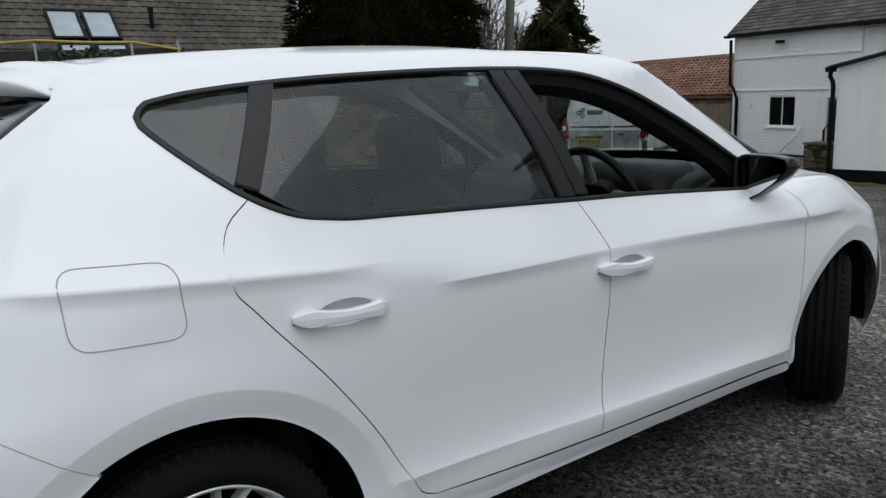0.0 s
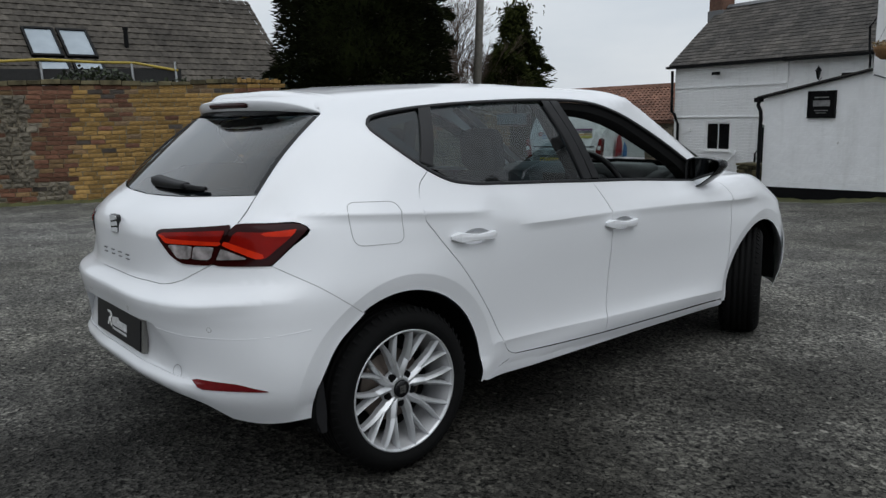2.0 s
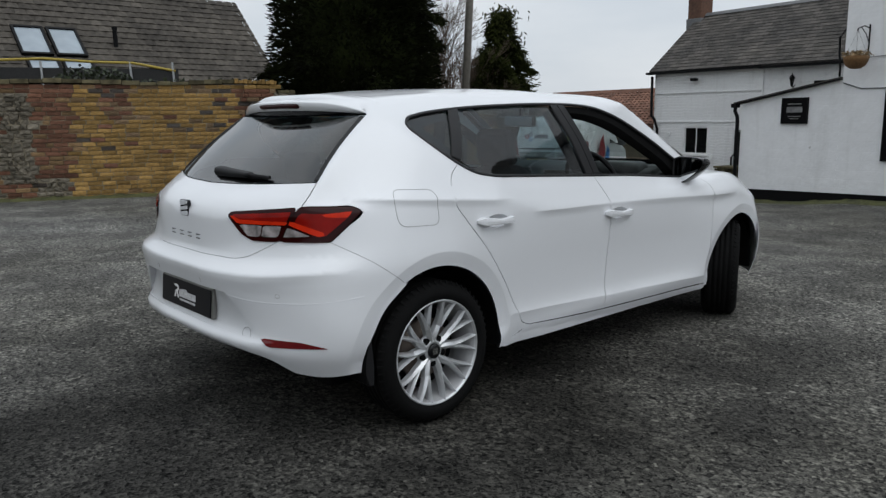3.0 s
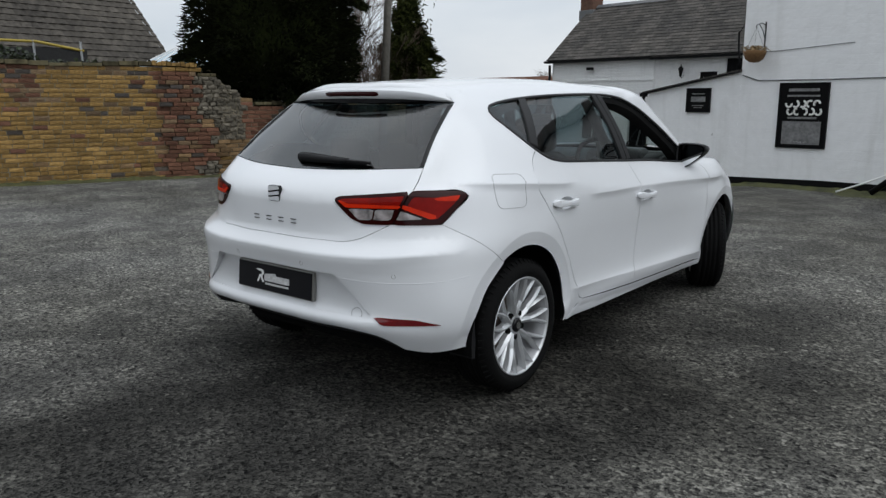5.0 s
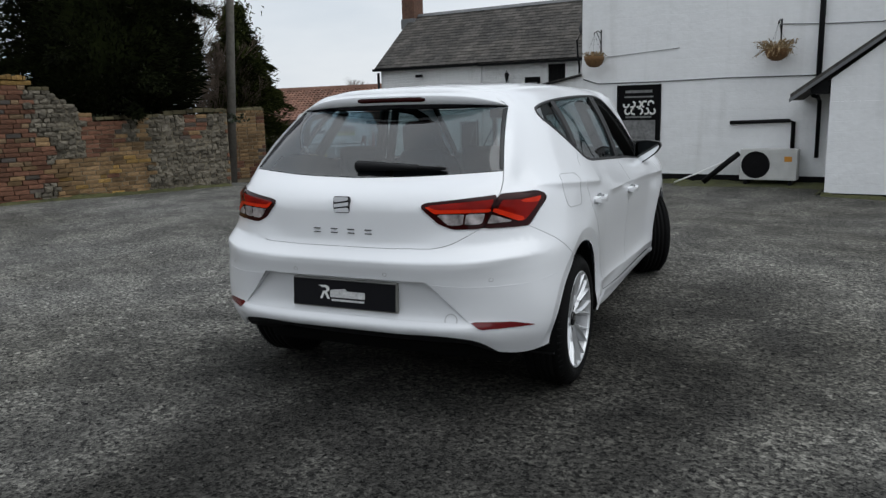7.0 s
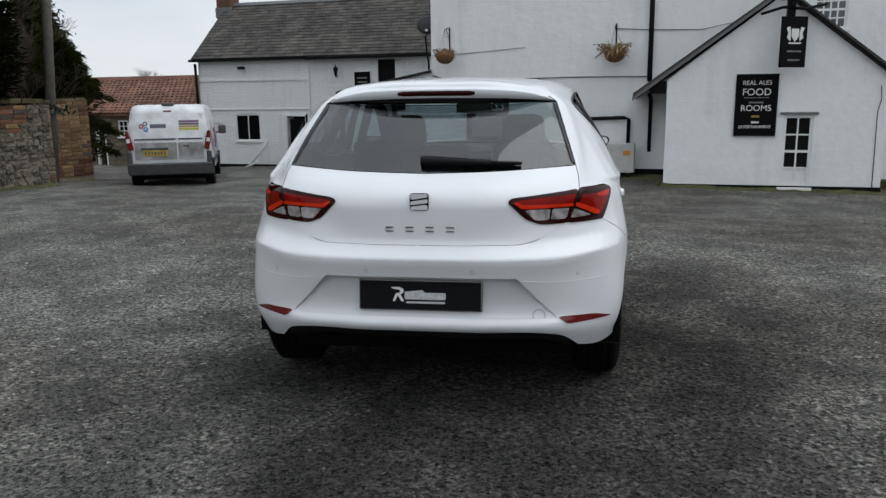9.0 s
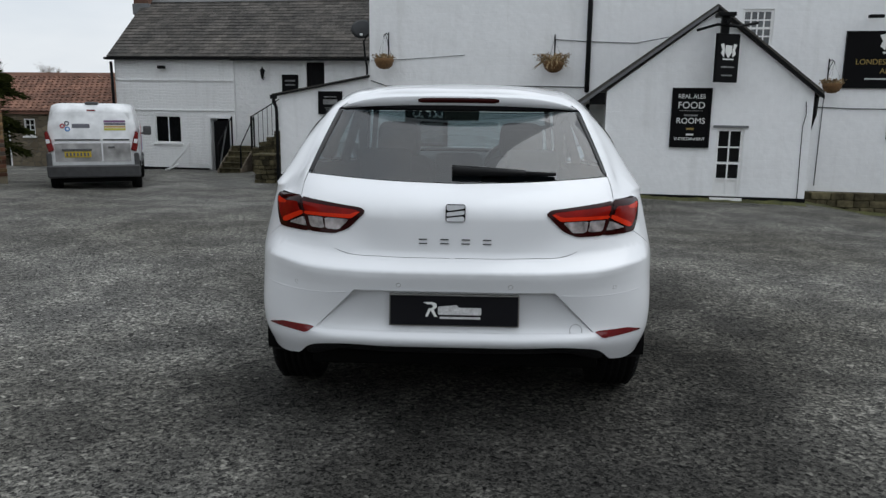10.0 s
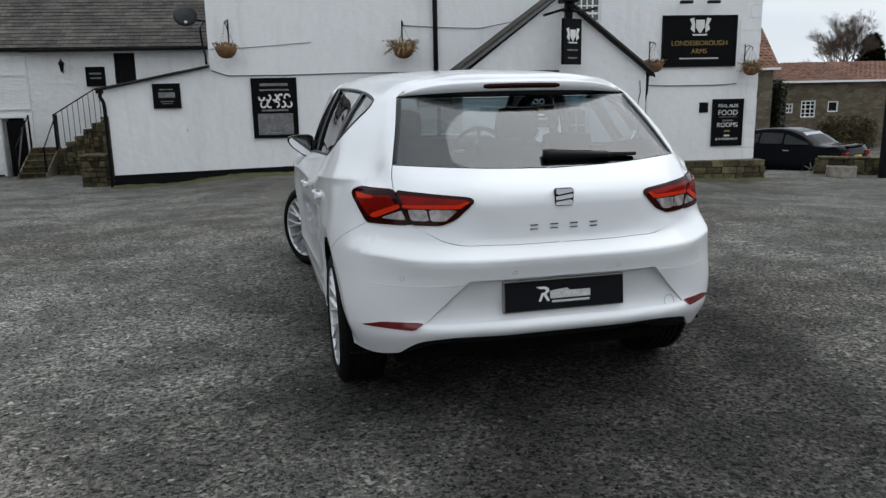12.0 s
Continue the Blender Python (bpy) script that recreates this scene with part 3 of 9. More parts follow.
def verge(points, width, label):
    """A low mossy strip of weeds along the foot of a wall."""
    bm = bmesh.new()
    rnd = random.Random(len(points) + int(width * 100))
    rows = []
    total = 0
    for (xa, ya), (xb, yb) in zip(points, points[1:]):
        n = max(2, int(math.hypot(xb - xa, yb - ya) / 0.09))
        dx, dy = (xb - xa), (yb - ya)
        d = math.hypot(dx, dy)
        ox, oy = dy / d, -dx / d
        for k in range(n + 1):
            px, py = xa + dx * k / n, ya + dy * k / n
            row = []
            wide = width * (0.75 + 0.3 * noise.noise((px * 0.9, py * 0.9, 3)) + 0.12 * noise.noise((px * 5, py * 5, 8)) + rnd.uniform(-0.04, 0.04))
            for j in range(6):
                f = j / 5
                qx, qy = px + ox * wide * f, py + oy * wide * f
                h = (1 - f) ** 1.4 * 0.035 * (1 + 0.8 * noise.noise((qx * 6, qy * 6, 1))) + rnd.uniform(0, 0.012) * (1 - f)
                row.append(bm.verts.new((qx, qy, ground_height(qx, qy) + (h if j < 5 else -0.01) + 0.004)))
            rows.append(row)
        rows.append(None)
    for A, B in zip(rows, rows[1:]):
        if A and B:
            for j in range(5):
                bm.faces.new((A[j], B[j], B[j + 1], A[j + 1]))
    me = mesh_of("moss_strip", bm, True)
    me.materials.append(M["moss"])
    return tagged(new("moss_strip", me), label, "moss", kind="stuff")


# ---- the inn: u runs along its front, y goes into it ----
INN = Matrix.Translation((0, 11.35, 0)) @ Matrix.Rotation(radians(-8.36), 4, "Z")


def inn_point(u, y, z=0.0):
    return INN @ Vector((u, y, z))


def sash_window(name, u0, u1, z0, z1, cols, rows, label, m, y=0.0, glass_mat=None, curtain=False):
    """A white window set in its opening: frame, bars, panes and sill."""
    w = thing(name, label, "window", m @ Matrix.Translation(((u0 + u1) / 2, y, z0)), kind="structure")
    a, b, h = u0 - (u0 + u1) / 2, u1 - (u0 + u1) / 2, z1 - z0
    t = 0.045
    bm = bmesh.new()
    box(bm, a, a + t, 0.02, 0.10, 0, h)
    box(bm, b - t, b, 0.02, 0.10, 0, h)
    box(bm, a + t, b - t, 0.021, 0.099, h - t, h)
    box(bm, a + t, b - t, 0.021, 0.099, 0, t)
    part("window_frame", bm, M["white_pvc"], w)
    iw, ih = (b - a - 2 * t) / cols, (h - 2 * t) / rows
    for c in range(1, cols):
        part("glazing_bar", boxed(a + t + c * iw - 0.012, a + t + c * iw + 0.012, 0.03, 0.07, t, h - t), M["white_pvc"], w)
    for r in range(1, rows):
        wide = 0.012 if r * 2 != rows else 0.02
        part("glazing_bar", boxed(a + t, b - t, 0.032, 0.068, t + r * ih - wide, t + r * ih + wide), M["white_pvc"], w)
    for c in range(cols):
        for r in range(rows):
            part("pane", boxed(a + t + c * iw, a + t + (c + 1) * iw, 0.05, 0.056, t + r * ih, t + (r + 1) * ih), M["white_pvc"] if curtain and r == 0 else (glass_mat or M["dark_glass"]), w)
    part("window_sill", boxed(a - 0.04, b + 0.04, -0.05, 0.08, -0.05, -0.003, 0.006), M["white_pvc"], w)
    return w


def build_inn():
    upper = (5.04, 5.58, 2.48, 3.14)
    bm = bmesh.new()
    wall_with_openings(bm, -1.93, 8.85, -1.0, 5.6, 0.0, 0.45, [upper])
    structure("wall_inn_front", bm, M["pub_white"], "white painted rendered front wall of the inn", INN)
    bm = bmesh.new()
    box(bm, -1.93, -1.48, 0.452, 7.0, -1.0, 5.6)
    structure("wall_inn_side", bm, M["pub_white"], "white painted side wall of the inn", INN)
    bm = bmesh.new()
    box(bm, 8.40, 8.85, 0.452, 7.0, -1.6, 5.6)
    structure("wall_inn_end", bm, M["pub_white"], "white painted end wall of the inn", INN)
    structure("wall_inn_back", boxed(-1.478, 8.398, 6.55, 7.0, -1.0, 5.6), M["pub_white"], "white painted back wall of the inn", INN)
    bm = bmesh.new()
    prism(bm, [(-0.35, 5.5), (3.5, 8.2), (7.35, 5.5), (7.35, 5.66), (3.5, 8.4), (-0.35, 5.66)], -2.1, 9.0, "yz")
    structure("roof_inn", bm, M["slate"], "grey slate roof of the inn", INN)
    sash_window("window_1", *upper, 4, 4, "white sash window with small panes under the eaves", INN, glass_mat=M["grey_glass"])
    # black plinth along the foot
    bm = bmesh.new()
    prism(bm, [(-3.86, -0.9), (2.66, -0.9), (2.66, 0.02), (-0.4, 0.015), (-3.86, -0.075)], -0.025, -0.002, "xz")
    structure("baseboard_inn", bm, M["black_paint"], "black painted plinth at the foot of the white wall", INN)
    # quoin ridge on the right corner
    bm = bmesh.new()
    rnd = random.Random(4)
    z = -0.1
    while z < 5.4:
        h = rnd.uniform(0.2, 0.3)
        w = rnd.choice((0.22, 0.42))
        box(bm, 8.85 - w, 8.85 + rnd.uniform(0.004, 0.016), -rnd.uniform(0.004, 0.012), -0.001, z + 0.01, z + h - 0.01, 0.008)
        z += h
    structure("trim_quoins", bm, M["pub_white"], "white painted rough quoin stones on the inn's corner", INN)
    # lean-to
    bm = bmesh.new()
    prism(bm, [(-3.85, -1.0), (-1.932, -1.0), (-1.932, 1.90), (-3.85, 1.53)], 0.003, 0.40, "xz")
    structure("wall_lean_to", bm, M["pub_white"], "white painted lean-to wall with sloping top", INN)
    bm = bmesh.new()
    prism(bm, [(-3.85, -1.0), (-3.45, -1.0), (-3.45, 1.60), (-3.85, 1.53)], 0.402, 4.0, "xz")
    structure("wall_lean_to_side", bm, M["pub_white"], "white painted side wall of the lean-to", INN)
    bm = bmesh.new()
    prism(bm, [(-3.98, 1.52), (-1.933, 1.905), (-1.933, 1.945), (-3.98, 1.56)], -0.07, 4.1, "xz")
    structure("roof_lean_to", bm, M["slate"], "dark felted sloping lean-to roof", INN)
    bm = bmesh.new()
    prism(bm, [(-3.98, 1.51), (-1.933, 1.895), (-1.933, 1.918), (-3.98, 1.533)], -0.085, -0.072, "xz")
    structure("trim_verge", bm, M["black_paint"], "thin dark verge board on the lean-to", INN)
    bm = bmesh.new()
    pipe(bm, [(-3.93, -0.06, 1.52), (-3.95, -0.06, 1.40), (-3.90, -0.05, 1.30), (-3.89, -0.05, 1.20), (-3.89, -0.05, -0.35)], 0.035)
    box(bm, -4.0, -3.9, -0.12, 0.02, 1.46, 1.54)
    me = mesh_of("drainpipe", bm)
    me.materials.append(M["black_iron"])
    p = new("drainpipe", me)
    p.matrix_world = INN
    tagged(p, "black drainpipe with hopper on the lean-to corner", "drainpipe")
    # porch: gabled front standing 1.48 m proud
    win = (4.50, 4.94, -0.11, 1.05)
    f = -1.48
    g0, g1, ez, az, ac = 2.66, 5.98, 1.66, 2.93, 4.36
    bm = bmesh.new()
    wall_with_openings(bm, g0, g1, -0.7, 1.30, f, f + 0.32, [win])
    prism(bm, [(g0, 1.301), (g1, 1.301), (g1, ez), (ac, az), (g0, ez - 0.02)], f, f + 0.32, "xz")
    structure("wall_porch_front", bm, M["pub_white"], "white painted gable front of the porch", INN)
    structure("wall_porch_left", boxed(g0 + 0.001, g0 + 0.3, f + 0.321, -0.001, -0.7, 1.62), M["pub_white"], "white painted porch side wall", INN)
    structure("wall_porch_right", boxed(g1 - 0.3, g1 - 0.001, f + 0.321, -0.001, -0.9, 1.62), M["pub_white"], "white painted porch side wall", INN)
    bm = bmesh.new()
    prism(bm, [(g0 - 0.55, 1.33), (ac, az + 0.02), (ac, az + 0.12), (g0 - 0.55, 1.43)], f - 0.07, -0.002, "xz")
    structure("roof_porch_left", bm, M["slate"], "grey slate porch roof slope", INN)
    bm = bmesh.new()
    prism(bm, [(g1 + 0.12, ez - 0.08), (ac + 0.002, az + 0.02), (ac + 0.002, az + 0.12), (g1 + 0.12, ez + 0.02)], f - 0.07, -0.002, "xz")
    structure("roof_porch_right", bm, M["slate"], "grey slate porch roof slope", INN)
    for k, (a, b) in enumerate((((g0 - 0.56, 1.30), (ac, az + 0.03)), ((g1 + 0.13, ez - 0.11), (ac, az + 0.03)))):
        bm = bmesh.new()
        prism(bm, [a, b, (b[0], b[1] + 0.05), (a[0], a[1] + 0.06)], f - 0.10, f - 0.072, "xz")
        structure("trim_bargeboard_" + str(k + 1), bm, M["black_paint"] if k else M["lead"], "dark bargeboard on the porch gable", INN)
    structure("baseboard_porch", boxed(g0 - 0.01, g1 + 0.01, f - 0.02, f - 0.002, -0.9, -0.09), M["black_paint"], "black painted foot of the porch wall", INN)
    structure("trim_eaves_box", boxed(g0 - 0.28, g0 - 0.02, f - 0.02, f + 0.45, 1.42, 1.62), M["black_paint"], "black boxed eaves end of the porch", INN)
    sash_window("window_2", *win, 2, 4, "tall narrow white window with eight small panes, lower ones curtained", INN @ Matrix.Translation((0, f, 0)), curtain=True)
    structure("trim_lintel", boxed(4.44, 5.00, f - 0.03, f - 0.001, 1.06, 1.10), M["lead"], "thin grey lintel over the porch window", INN)
    # low stone wall under the right-hand part
    bm = bmesh.new()
    rnd = random.Random(9)
    for r in range(4):
        u = 6.0
        while u < 8.95:
            w = rnd.uniform(0.16, 0.42)
            u2 = min(u + w, 9.0)
            z0 = -0.62 + r * 0.13
            box(bm, u + 0.008, u2 - 0.004, -0.26 - rnd.uniform(0, 0.03), -0.002, z0 + 0.004, z0 + 0.128, 0.012)
            u = u2
    structure("wall_stone_plinth", bm, M["mossy_stone"], "low mossy brown stone wall along the inn's foot", INN)


build_inn()
for pts, wide, text in (([(-3.86, -0.03), (0.1, -0.03)], 0.46, "green moss strip along the white wall's foot"), ([(0.102, -0.03), (2.64, -0.03)], 0.95, "broad mossy corner between the wall and the porch"), ([(2.62, -0.2), (2.62, -1.5), (6.0, -1.5)], 0.13, "mossy strip round the porch's foot"), ([(6.0, -0.3), (9.0, -0.3)], 0.25, "moss below the low stone wall")):
    verge([tuple(inn_point(u, y).xy) for u, y in pts], wide, text)


# ---- slated outbuilding beside the inn ----
HOUSE = INN @ Matrix.Translation((0, 6.9, 0))


def tiled_slope(bm, p0, p1, q0, q1, course, tile, thick, rnd, wavy=0.0, loose=None):
    """Overlapping courses of single tiles from the eaves p0-p1 up to the ridge q0-q1."""
    p0, p1, q0, q1 = (Vector(v) for v in (p0, p1, q0, q1))
    up = q0 - p0
    n = max(1, round(up.length / course))
    nor = (p1 - p0).cross(up).normalized()
    if nor.z < 0:
        nor = -nor
    for r in range(n):
        a, b = p0.lerp(q0, r / n), p1.lerp(q1, r / n)
        c, d = p0.lerp(q0, min(1, (r + 1.08) / n)), p1.lerp(q1, min(1, (r + 1.08) / n))
        m = max(1, round((b - a).length / tile))
        shift = 0.5 * (r % 2)
        for k in range(-1, m + 1):
            f0, f1 = max(0, (k + shift) / m), min(1, (k + 1 + shift) / m - 0.03 / m)
            if f1 - f0 < 0.15 / m:
                continue
            lift = thick + rnd.uniform(0, thick * 0.5)
            low = [a.lerp(b, f0) + nor * lift, a.lerp(b, f1) + nor * (lift + rnd.uniform(-1, 1) * thick * 0.2)]
            high = [c.lerp(d, f1) + nor * thick * 0.1, c.lerp(d, f0) + nor * thick * 0.1]
            if wavy:
                mid_l, mid_h = (low[0] + low[1]) / 2 + nor * wavy, (high[0] + high[1]) / 2 + nor * wavy
                pts = (low[0], mid_l, low[1], high[0], mid_h, high[1], low[0] - nor * lift, low[1] - nor * lift)
                faces = ((0, 1, 4, 5), (1, 2, 3, 4), (6, 7, 2, 1, 0))
            else:
                pts = (*low, *high, low[0] - nor * lift, low[1] - nor * lift)
                faces = ((0, 1, 2, 3), (4, 5, 1, 0))
            if loose is not None and len(loose) < 300:
                loose.append((pts, faces))
                continue
            v = [bm.verts.new(x) for x in pts]
            for f in faces:
                bm.faces.new([v[q] for q in f])
    return bm


def loose_tiles(roof, tiles, name, mat):
    """The courses next to the eaves as single tiles under their roof."""
    for pts, faces in tiles:
        me = bpy.data.meshes.new(name)
        me.from_pydata([tuple(v) for v in pts], [], faces)
        part(name, me, mat, roof)


def build_house():
    win, doorway = (-10.76, -9.86, 0.11, 0.96), (-8.88, -8.30, -1.4, 0.88)
    bm = bmesh.new()
    wall_with_openings(bm, -12.0, -8.08, -1.4, 2.73, 0.0, 0.4, [win, doorway])
    structure("wall_house_front", bm, M["house_white"], "white painted brick wall of the old outbuilding", HOUSE)
    high_door = (-5.81, -5.25, 1.0, 2.56)
    bm = bmesh.new()
    wall_with_openings(bm, -8.078, -1.5, -1.4, 2.67, 0.05, 0.45, [high_door])
    structure("wall_house_rough", bm, M["rough_white"], "white painted rough stone wall with an upper door", HOUSE)
    bm = bmesh.new()
    prism(bm, [(0.402, -1.4), (4.6, -1.4), (4.6, 2.7), (2.5, 4.5), (0.402, 2.73)], -12.0, -11.6, "yz")
    structure("wall_house_gable", bm, M["house_white"], "white painted gable wall of the outbuilding", HOUSE)
    structure("wall_house_back", boxed(-11.598, -1.5, 4.2, 4.6, -1.4, 2.6), M["house_white"], "white painted back wall of the outbuilding", HOUSE)
    rnd = random.Random(3)
    slates = []
    bm = bmesh.new()
    tiled_slope(bm, (-12.15, -0.16, 2.71), (-1.95, -0.16, 2.69), (-12.3, 2.45, 4.66), (-1.95, 2.45, 4.66), 0.17, 0.28, 0.012, rnd, 0.0, slates)
    prism(bm, [(-0.14, 2.67), (2.45, 4.62), (5.0, 2.60), (5.0, 2.54), (2.45, 4.54), (-0.14, 2.61)], -12.19, -1.95, "yz")
    loose_tiles(structure("roof_house", bm, M["slate"], "weathered grey slate roof with uneven courses", HOUSE), slates, "slate", M["slate_piece"])
    structure("trim_ridge", prismed([(2.33, 4.61), (2.45, 4.72), (2.57, 4.61)], -12.25, -1.96, "yz"), M["lead"], "dark ridge tiles along the slate roof", HOUSE)
    structure("trim_gutter", boxed(-12.2, -8.09, -0.24, -0.165, 2.62, 2.69), M["black_iron"], "black gutter under the slate eaves", HOUSE)
    structure("trim_gutter_2", boxed(-8.088, -1.96, -0.24, -0.165, 2.59, 2.66), M["black_iron"], "black gutter under the slate eaves", HOUSE)
    structure("baseboard_house", boxed(-12.02, -8.89, -0.03, -0.002, -1.4, -0.64), M["black_paint"], "black painted foot of the outbuilding wall", HOUSE)
    # ledges: thin string courses on the wall
    for k, z in enumerate((1.10, 2.0)):
        structure("trim_string_" + str(k + 1), boxed(-11.98, -8.10, -0.035, -0.001, z, z + 0.03), M["house_white"], "thin painted ledge along the wall", HOUSE)
    # black sheet: the unlit inside of the doorways put into its colour
    structure("wall_house_inside", boxed(-11.5, -4.9, 1.6, 1.7, -1.4, 2.5), M["black_paint"], "black sheet put in for the unlit inside of the doorway", HOUSE)
    sash_window("window_3", *win, 2, 1, "white two-pane casement window with black panes", HOUSE)
    d = thing("door_1", "black boarded upper door above the stone steps", "door", HOUSE @ Matrix.Translation((-5.53, 0.1, 1.0)), kind="structure")
    for k in range(4):
        part("board", boxed(-0.275 + k * 0.1385, -0.275 + k * 0.1385 + 0.132, 0, 0.04, 0.01, 1.55), M["black_paint"], d)
    # chimney
    c = thing("chimney", "red brick chimney stack with lead flashing on the slate ridge", "chimney", HOUSE @ Matrix.Translation((-12.28, 2.45, 4.1)), kind="structure")
    part("stack", boxed(-0.27, 0.27, -0.3, 0.3, 0, 1.75, 0.02), M["terracotta"], c)
    part("flashing", boxed(-0.30, 0.30, -0.34, 0.34, 0.1, 0.45, 0.02), M["lead"], c, "grey lead flashing at the stack's foot")
    part("cap", boxed(-0.36, 0.36, -0.36, 0.36, 1.752, 1.86, 0.02), M["terracotta"], c)
    # orange pantiled range
    rng = (-21.0, -12.05)
    win4, door2 = (-16.14, -15.72, 0.17, 0.75), (-17.12, -16.69, -1.6, 0.71)
    bm = bmesh.new()
    wall_with_openings(bm, *rng, -1.6, 1.05, 1.0, 1.4, [win4, door2])
    structure("wall_range", bm, M["stone_far"], "brown stone wall of the long low range", HOUSE)
    bm = bmesh.new()
    tiled_slope(bm, (rng[0], 0.84, 1.0), (rng[1], 0.84, 1.0), (rng[0], 3.6, 2.26), (rng[1], 3.6, 2.26), 0.21, 0.20, 0.014, rnd, 0.025)
    prism(bm, [(0.86, 0.97), (3.6, 2.22), (6.4, 0.97), (6.4, 0.9), (3.6, 2.14), (0.86, 0.9)], rng[0], rng[1], "yz")
    structure("roof_range", bm, M["pantile"], "orange clay pantile roof of the long low range", HOUSE)
    structure("trim_range_ridge", prismed([(3.45, 2.23), (3.6, 2.36), (3.75, 2.23)], rng[0], rng[1], "yz"), M["pantile"], "clay ridge tiles", HOUSE)
    sash_window("window_4", *win4, 2, 3, "small white window with six panes in the stone wall", HOUSE @ Matrix.Translation((0, 1.0, 0)))
    d = thing("door_2", "open dark doorway with a white painted frame", "door", HOUSE @ Matrix.Translation((-16.905, 1.0, -1.0)), kind="structure")
    for x in (-0.215, 0.165):
        part("jamb", boxed(x, x + 0.05, -0.01, 0.1, -0.4, 1.72), M["white_pvc"], d)
    part("head", boxed(-0.163, 0.163, -0.01, 0.1, 1.66, 1.71), M["white_pvc"], d)
    # black board set back in the opening, painted as its unlit inside
    part("leaf", boxed(-0.163, 0.163, 0.3, 0.34, -0.4, 1.655), M["black_paint"], d)


build_house()


# ---- old brick boundary wall: s runs along it, y goes behind it ----
WALL = Matrix.Translation((-11.3, 1.0, 0)) @ Matrix.Rotation(math.atan2(0.921, 0.3896), 4, "Z")


SET_BACK = 0.9  # the last stretch, beyond the pole, stands further back


def wall_top(s):
    if s < 4.56:
        return 2.0 + 0.02 * math.sin(s * 2.1)
    low = 1.31 + 0.05 * min(max(s - 5.5, 0), 2.3) + 0.015 * math.sin(s * 3.7)
    return max(low, 1.84 - 0.75 * max(0, s - 4.9))


def wall_core():
    bm = bmesh.new()
    prism(bm, [(-7, -0.4), (4.56, -0.4), (4.56, 1.95), (-7, 1.95)], 0.012, 0.38, "xz")
    prism(bm, [(4.562, -0.4), (8.08, -0.4), (8.08, 1.36), (5.6, 1.26), (4.9, 1.78), (4.562, 1.8)], 0.013, 0.38, "xz")
    prism(bm, [(8.0, -0.5), (9.42, -0.5), (9.42, 1.36), (8.0, 1.36)], SET_BACK + 0.012, SET_BACK + 0.38, "xz")
    return structure("wall_boundary", bm, M["mortar"], "old patched boundary wall of yellow and red brick and rubble", WALL)


boundary = wall_core()
verge([tuple((WALL @ Vector((s, -0.0, 0))).xy) for s in (-3, 0, 3, 5, 8)], 0.30, "mossy strip at the foot of the brick wall")

# ---- things fixed to the inn ----
def signboard(name, label, m, u0, u1, z0, z1, texts, extra=None, edge="black_iron", depth=0.03):
    """A flat board with a raised edge; texts are (words, height, centre z, material, spacing)."""
    t = thing(name, label, "sign", m @ Matrix.Translation(((u0 + u1) / 2, 0, (z0 + z1) / 2)))
    w, h = (u1 - u0) / 2, (z1 - z0) / 2
    part("board", boxed(-w, w, -depth, -0.002, -h, h), M["sign_black"], t)
    bm = bmesh.new()
    e = 0.02
    for a in ((-w - e, w + e, h, h + e), (-w - e, w + e, -h - e, -h), (-w - e, -w, -h, h), (w, w + e, -h, h)):
        box(bm, a[0], a[1], -depth - 0.012, -0.001, a[2], a[3])
    part("edging", bm, M[edge], t)
    for words, size, z, mat, space in texts:
        if words.startswith("bar:"):
            bw = float(words[4:])
            part("lettering", boxed(-bw, bw, -depth - 0.004, -depth - 0.001, z - size / 2, z + size / 2), M[mat], t, "small print")
        else:
            o = part("lettering", letters(words, size, 0.002, space), M[mat], t, "painted lettering")
            o.matrix_basis = Matrix.Translation((0, -depth - 0.003, z))
    for ob_name, bm, mat, text in (extra or (lambda d: ()))(depth):
        part(ob_name, bm, M[mat], t, text)
    return t


def crest(size, z):
    """A plain heraldic-looking shape: shield with two side scrolls."""
    def make(d):
        y0, y1 = -d - 0.005, -d - 0.001
        s = size
        shield = [(-.22 * s, .32 * s + z), (.22 * s, .32 * s + z), (.22 * s, -.05 * s + z), (0, -.34 * s + z), (-.22 * s, -.05 * s + z)]
        left = [(-.28 * s, -.3 * s + z), (-.5 * s, -.12 * s + z), (-.42 * s, .1 * s + z), (-.55 * s, .36 * s + z), (-.34 * s, .42 * s + z), (-.26 * s, .1 * s + z)]
        yield "motif", prismed(shield, y0, y1, "xz"), "sign_white", "white painted crest"
        yield "motif", prismed(left, y0, y1, "xz"), "sign_white", ""
        yield "motif", prismed([(-a, b) for a, b in left], y0, y1, "xz"), "sign_white", ""
        yield "motif", prismed([(-.4 * s, -.36 * s + z), (.4 * s, -.36 * s + z), (.34 * s, -.43 * s + z), (-.34 * s, -.43 * s + z)], y0, y1, "xz"), "sign_white", ""
    return make


def ale_sign(m, u0, u1, z0, z1, text):
    h = z1 - z0
    signboard("notice_board", text, m, u0, u1, z0, z1, [
        ("REAL ALES", .10 * h / .95, .37 * h, "sign_white", .95), ("FOOD", .155 * h / .95, .215 * h, "sign_white", 1.0), ("bar:.19", .012, .125 * h, "sign_grey", 1),
        ("bar:.11", .028, .045 * h, "sign_grey", 1), ("ROOMS", .135 * h / .95, -.055 * h, "sign_white", 1.0), ("bar:.06", .035, -.19 * h, "sign_gold", 1), ("bar:.06", .03, -.29 * h, "sign_white", 1), ("ENTERTAINMENT", .068 * h / .95, -.37 * h, "sign_white", .9)])


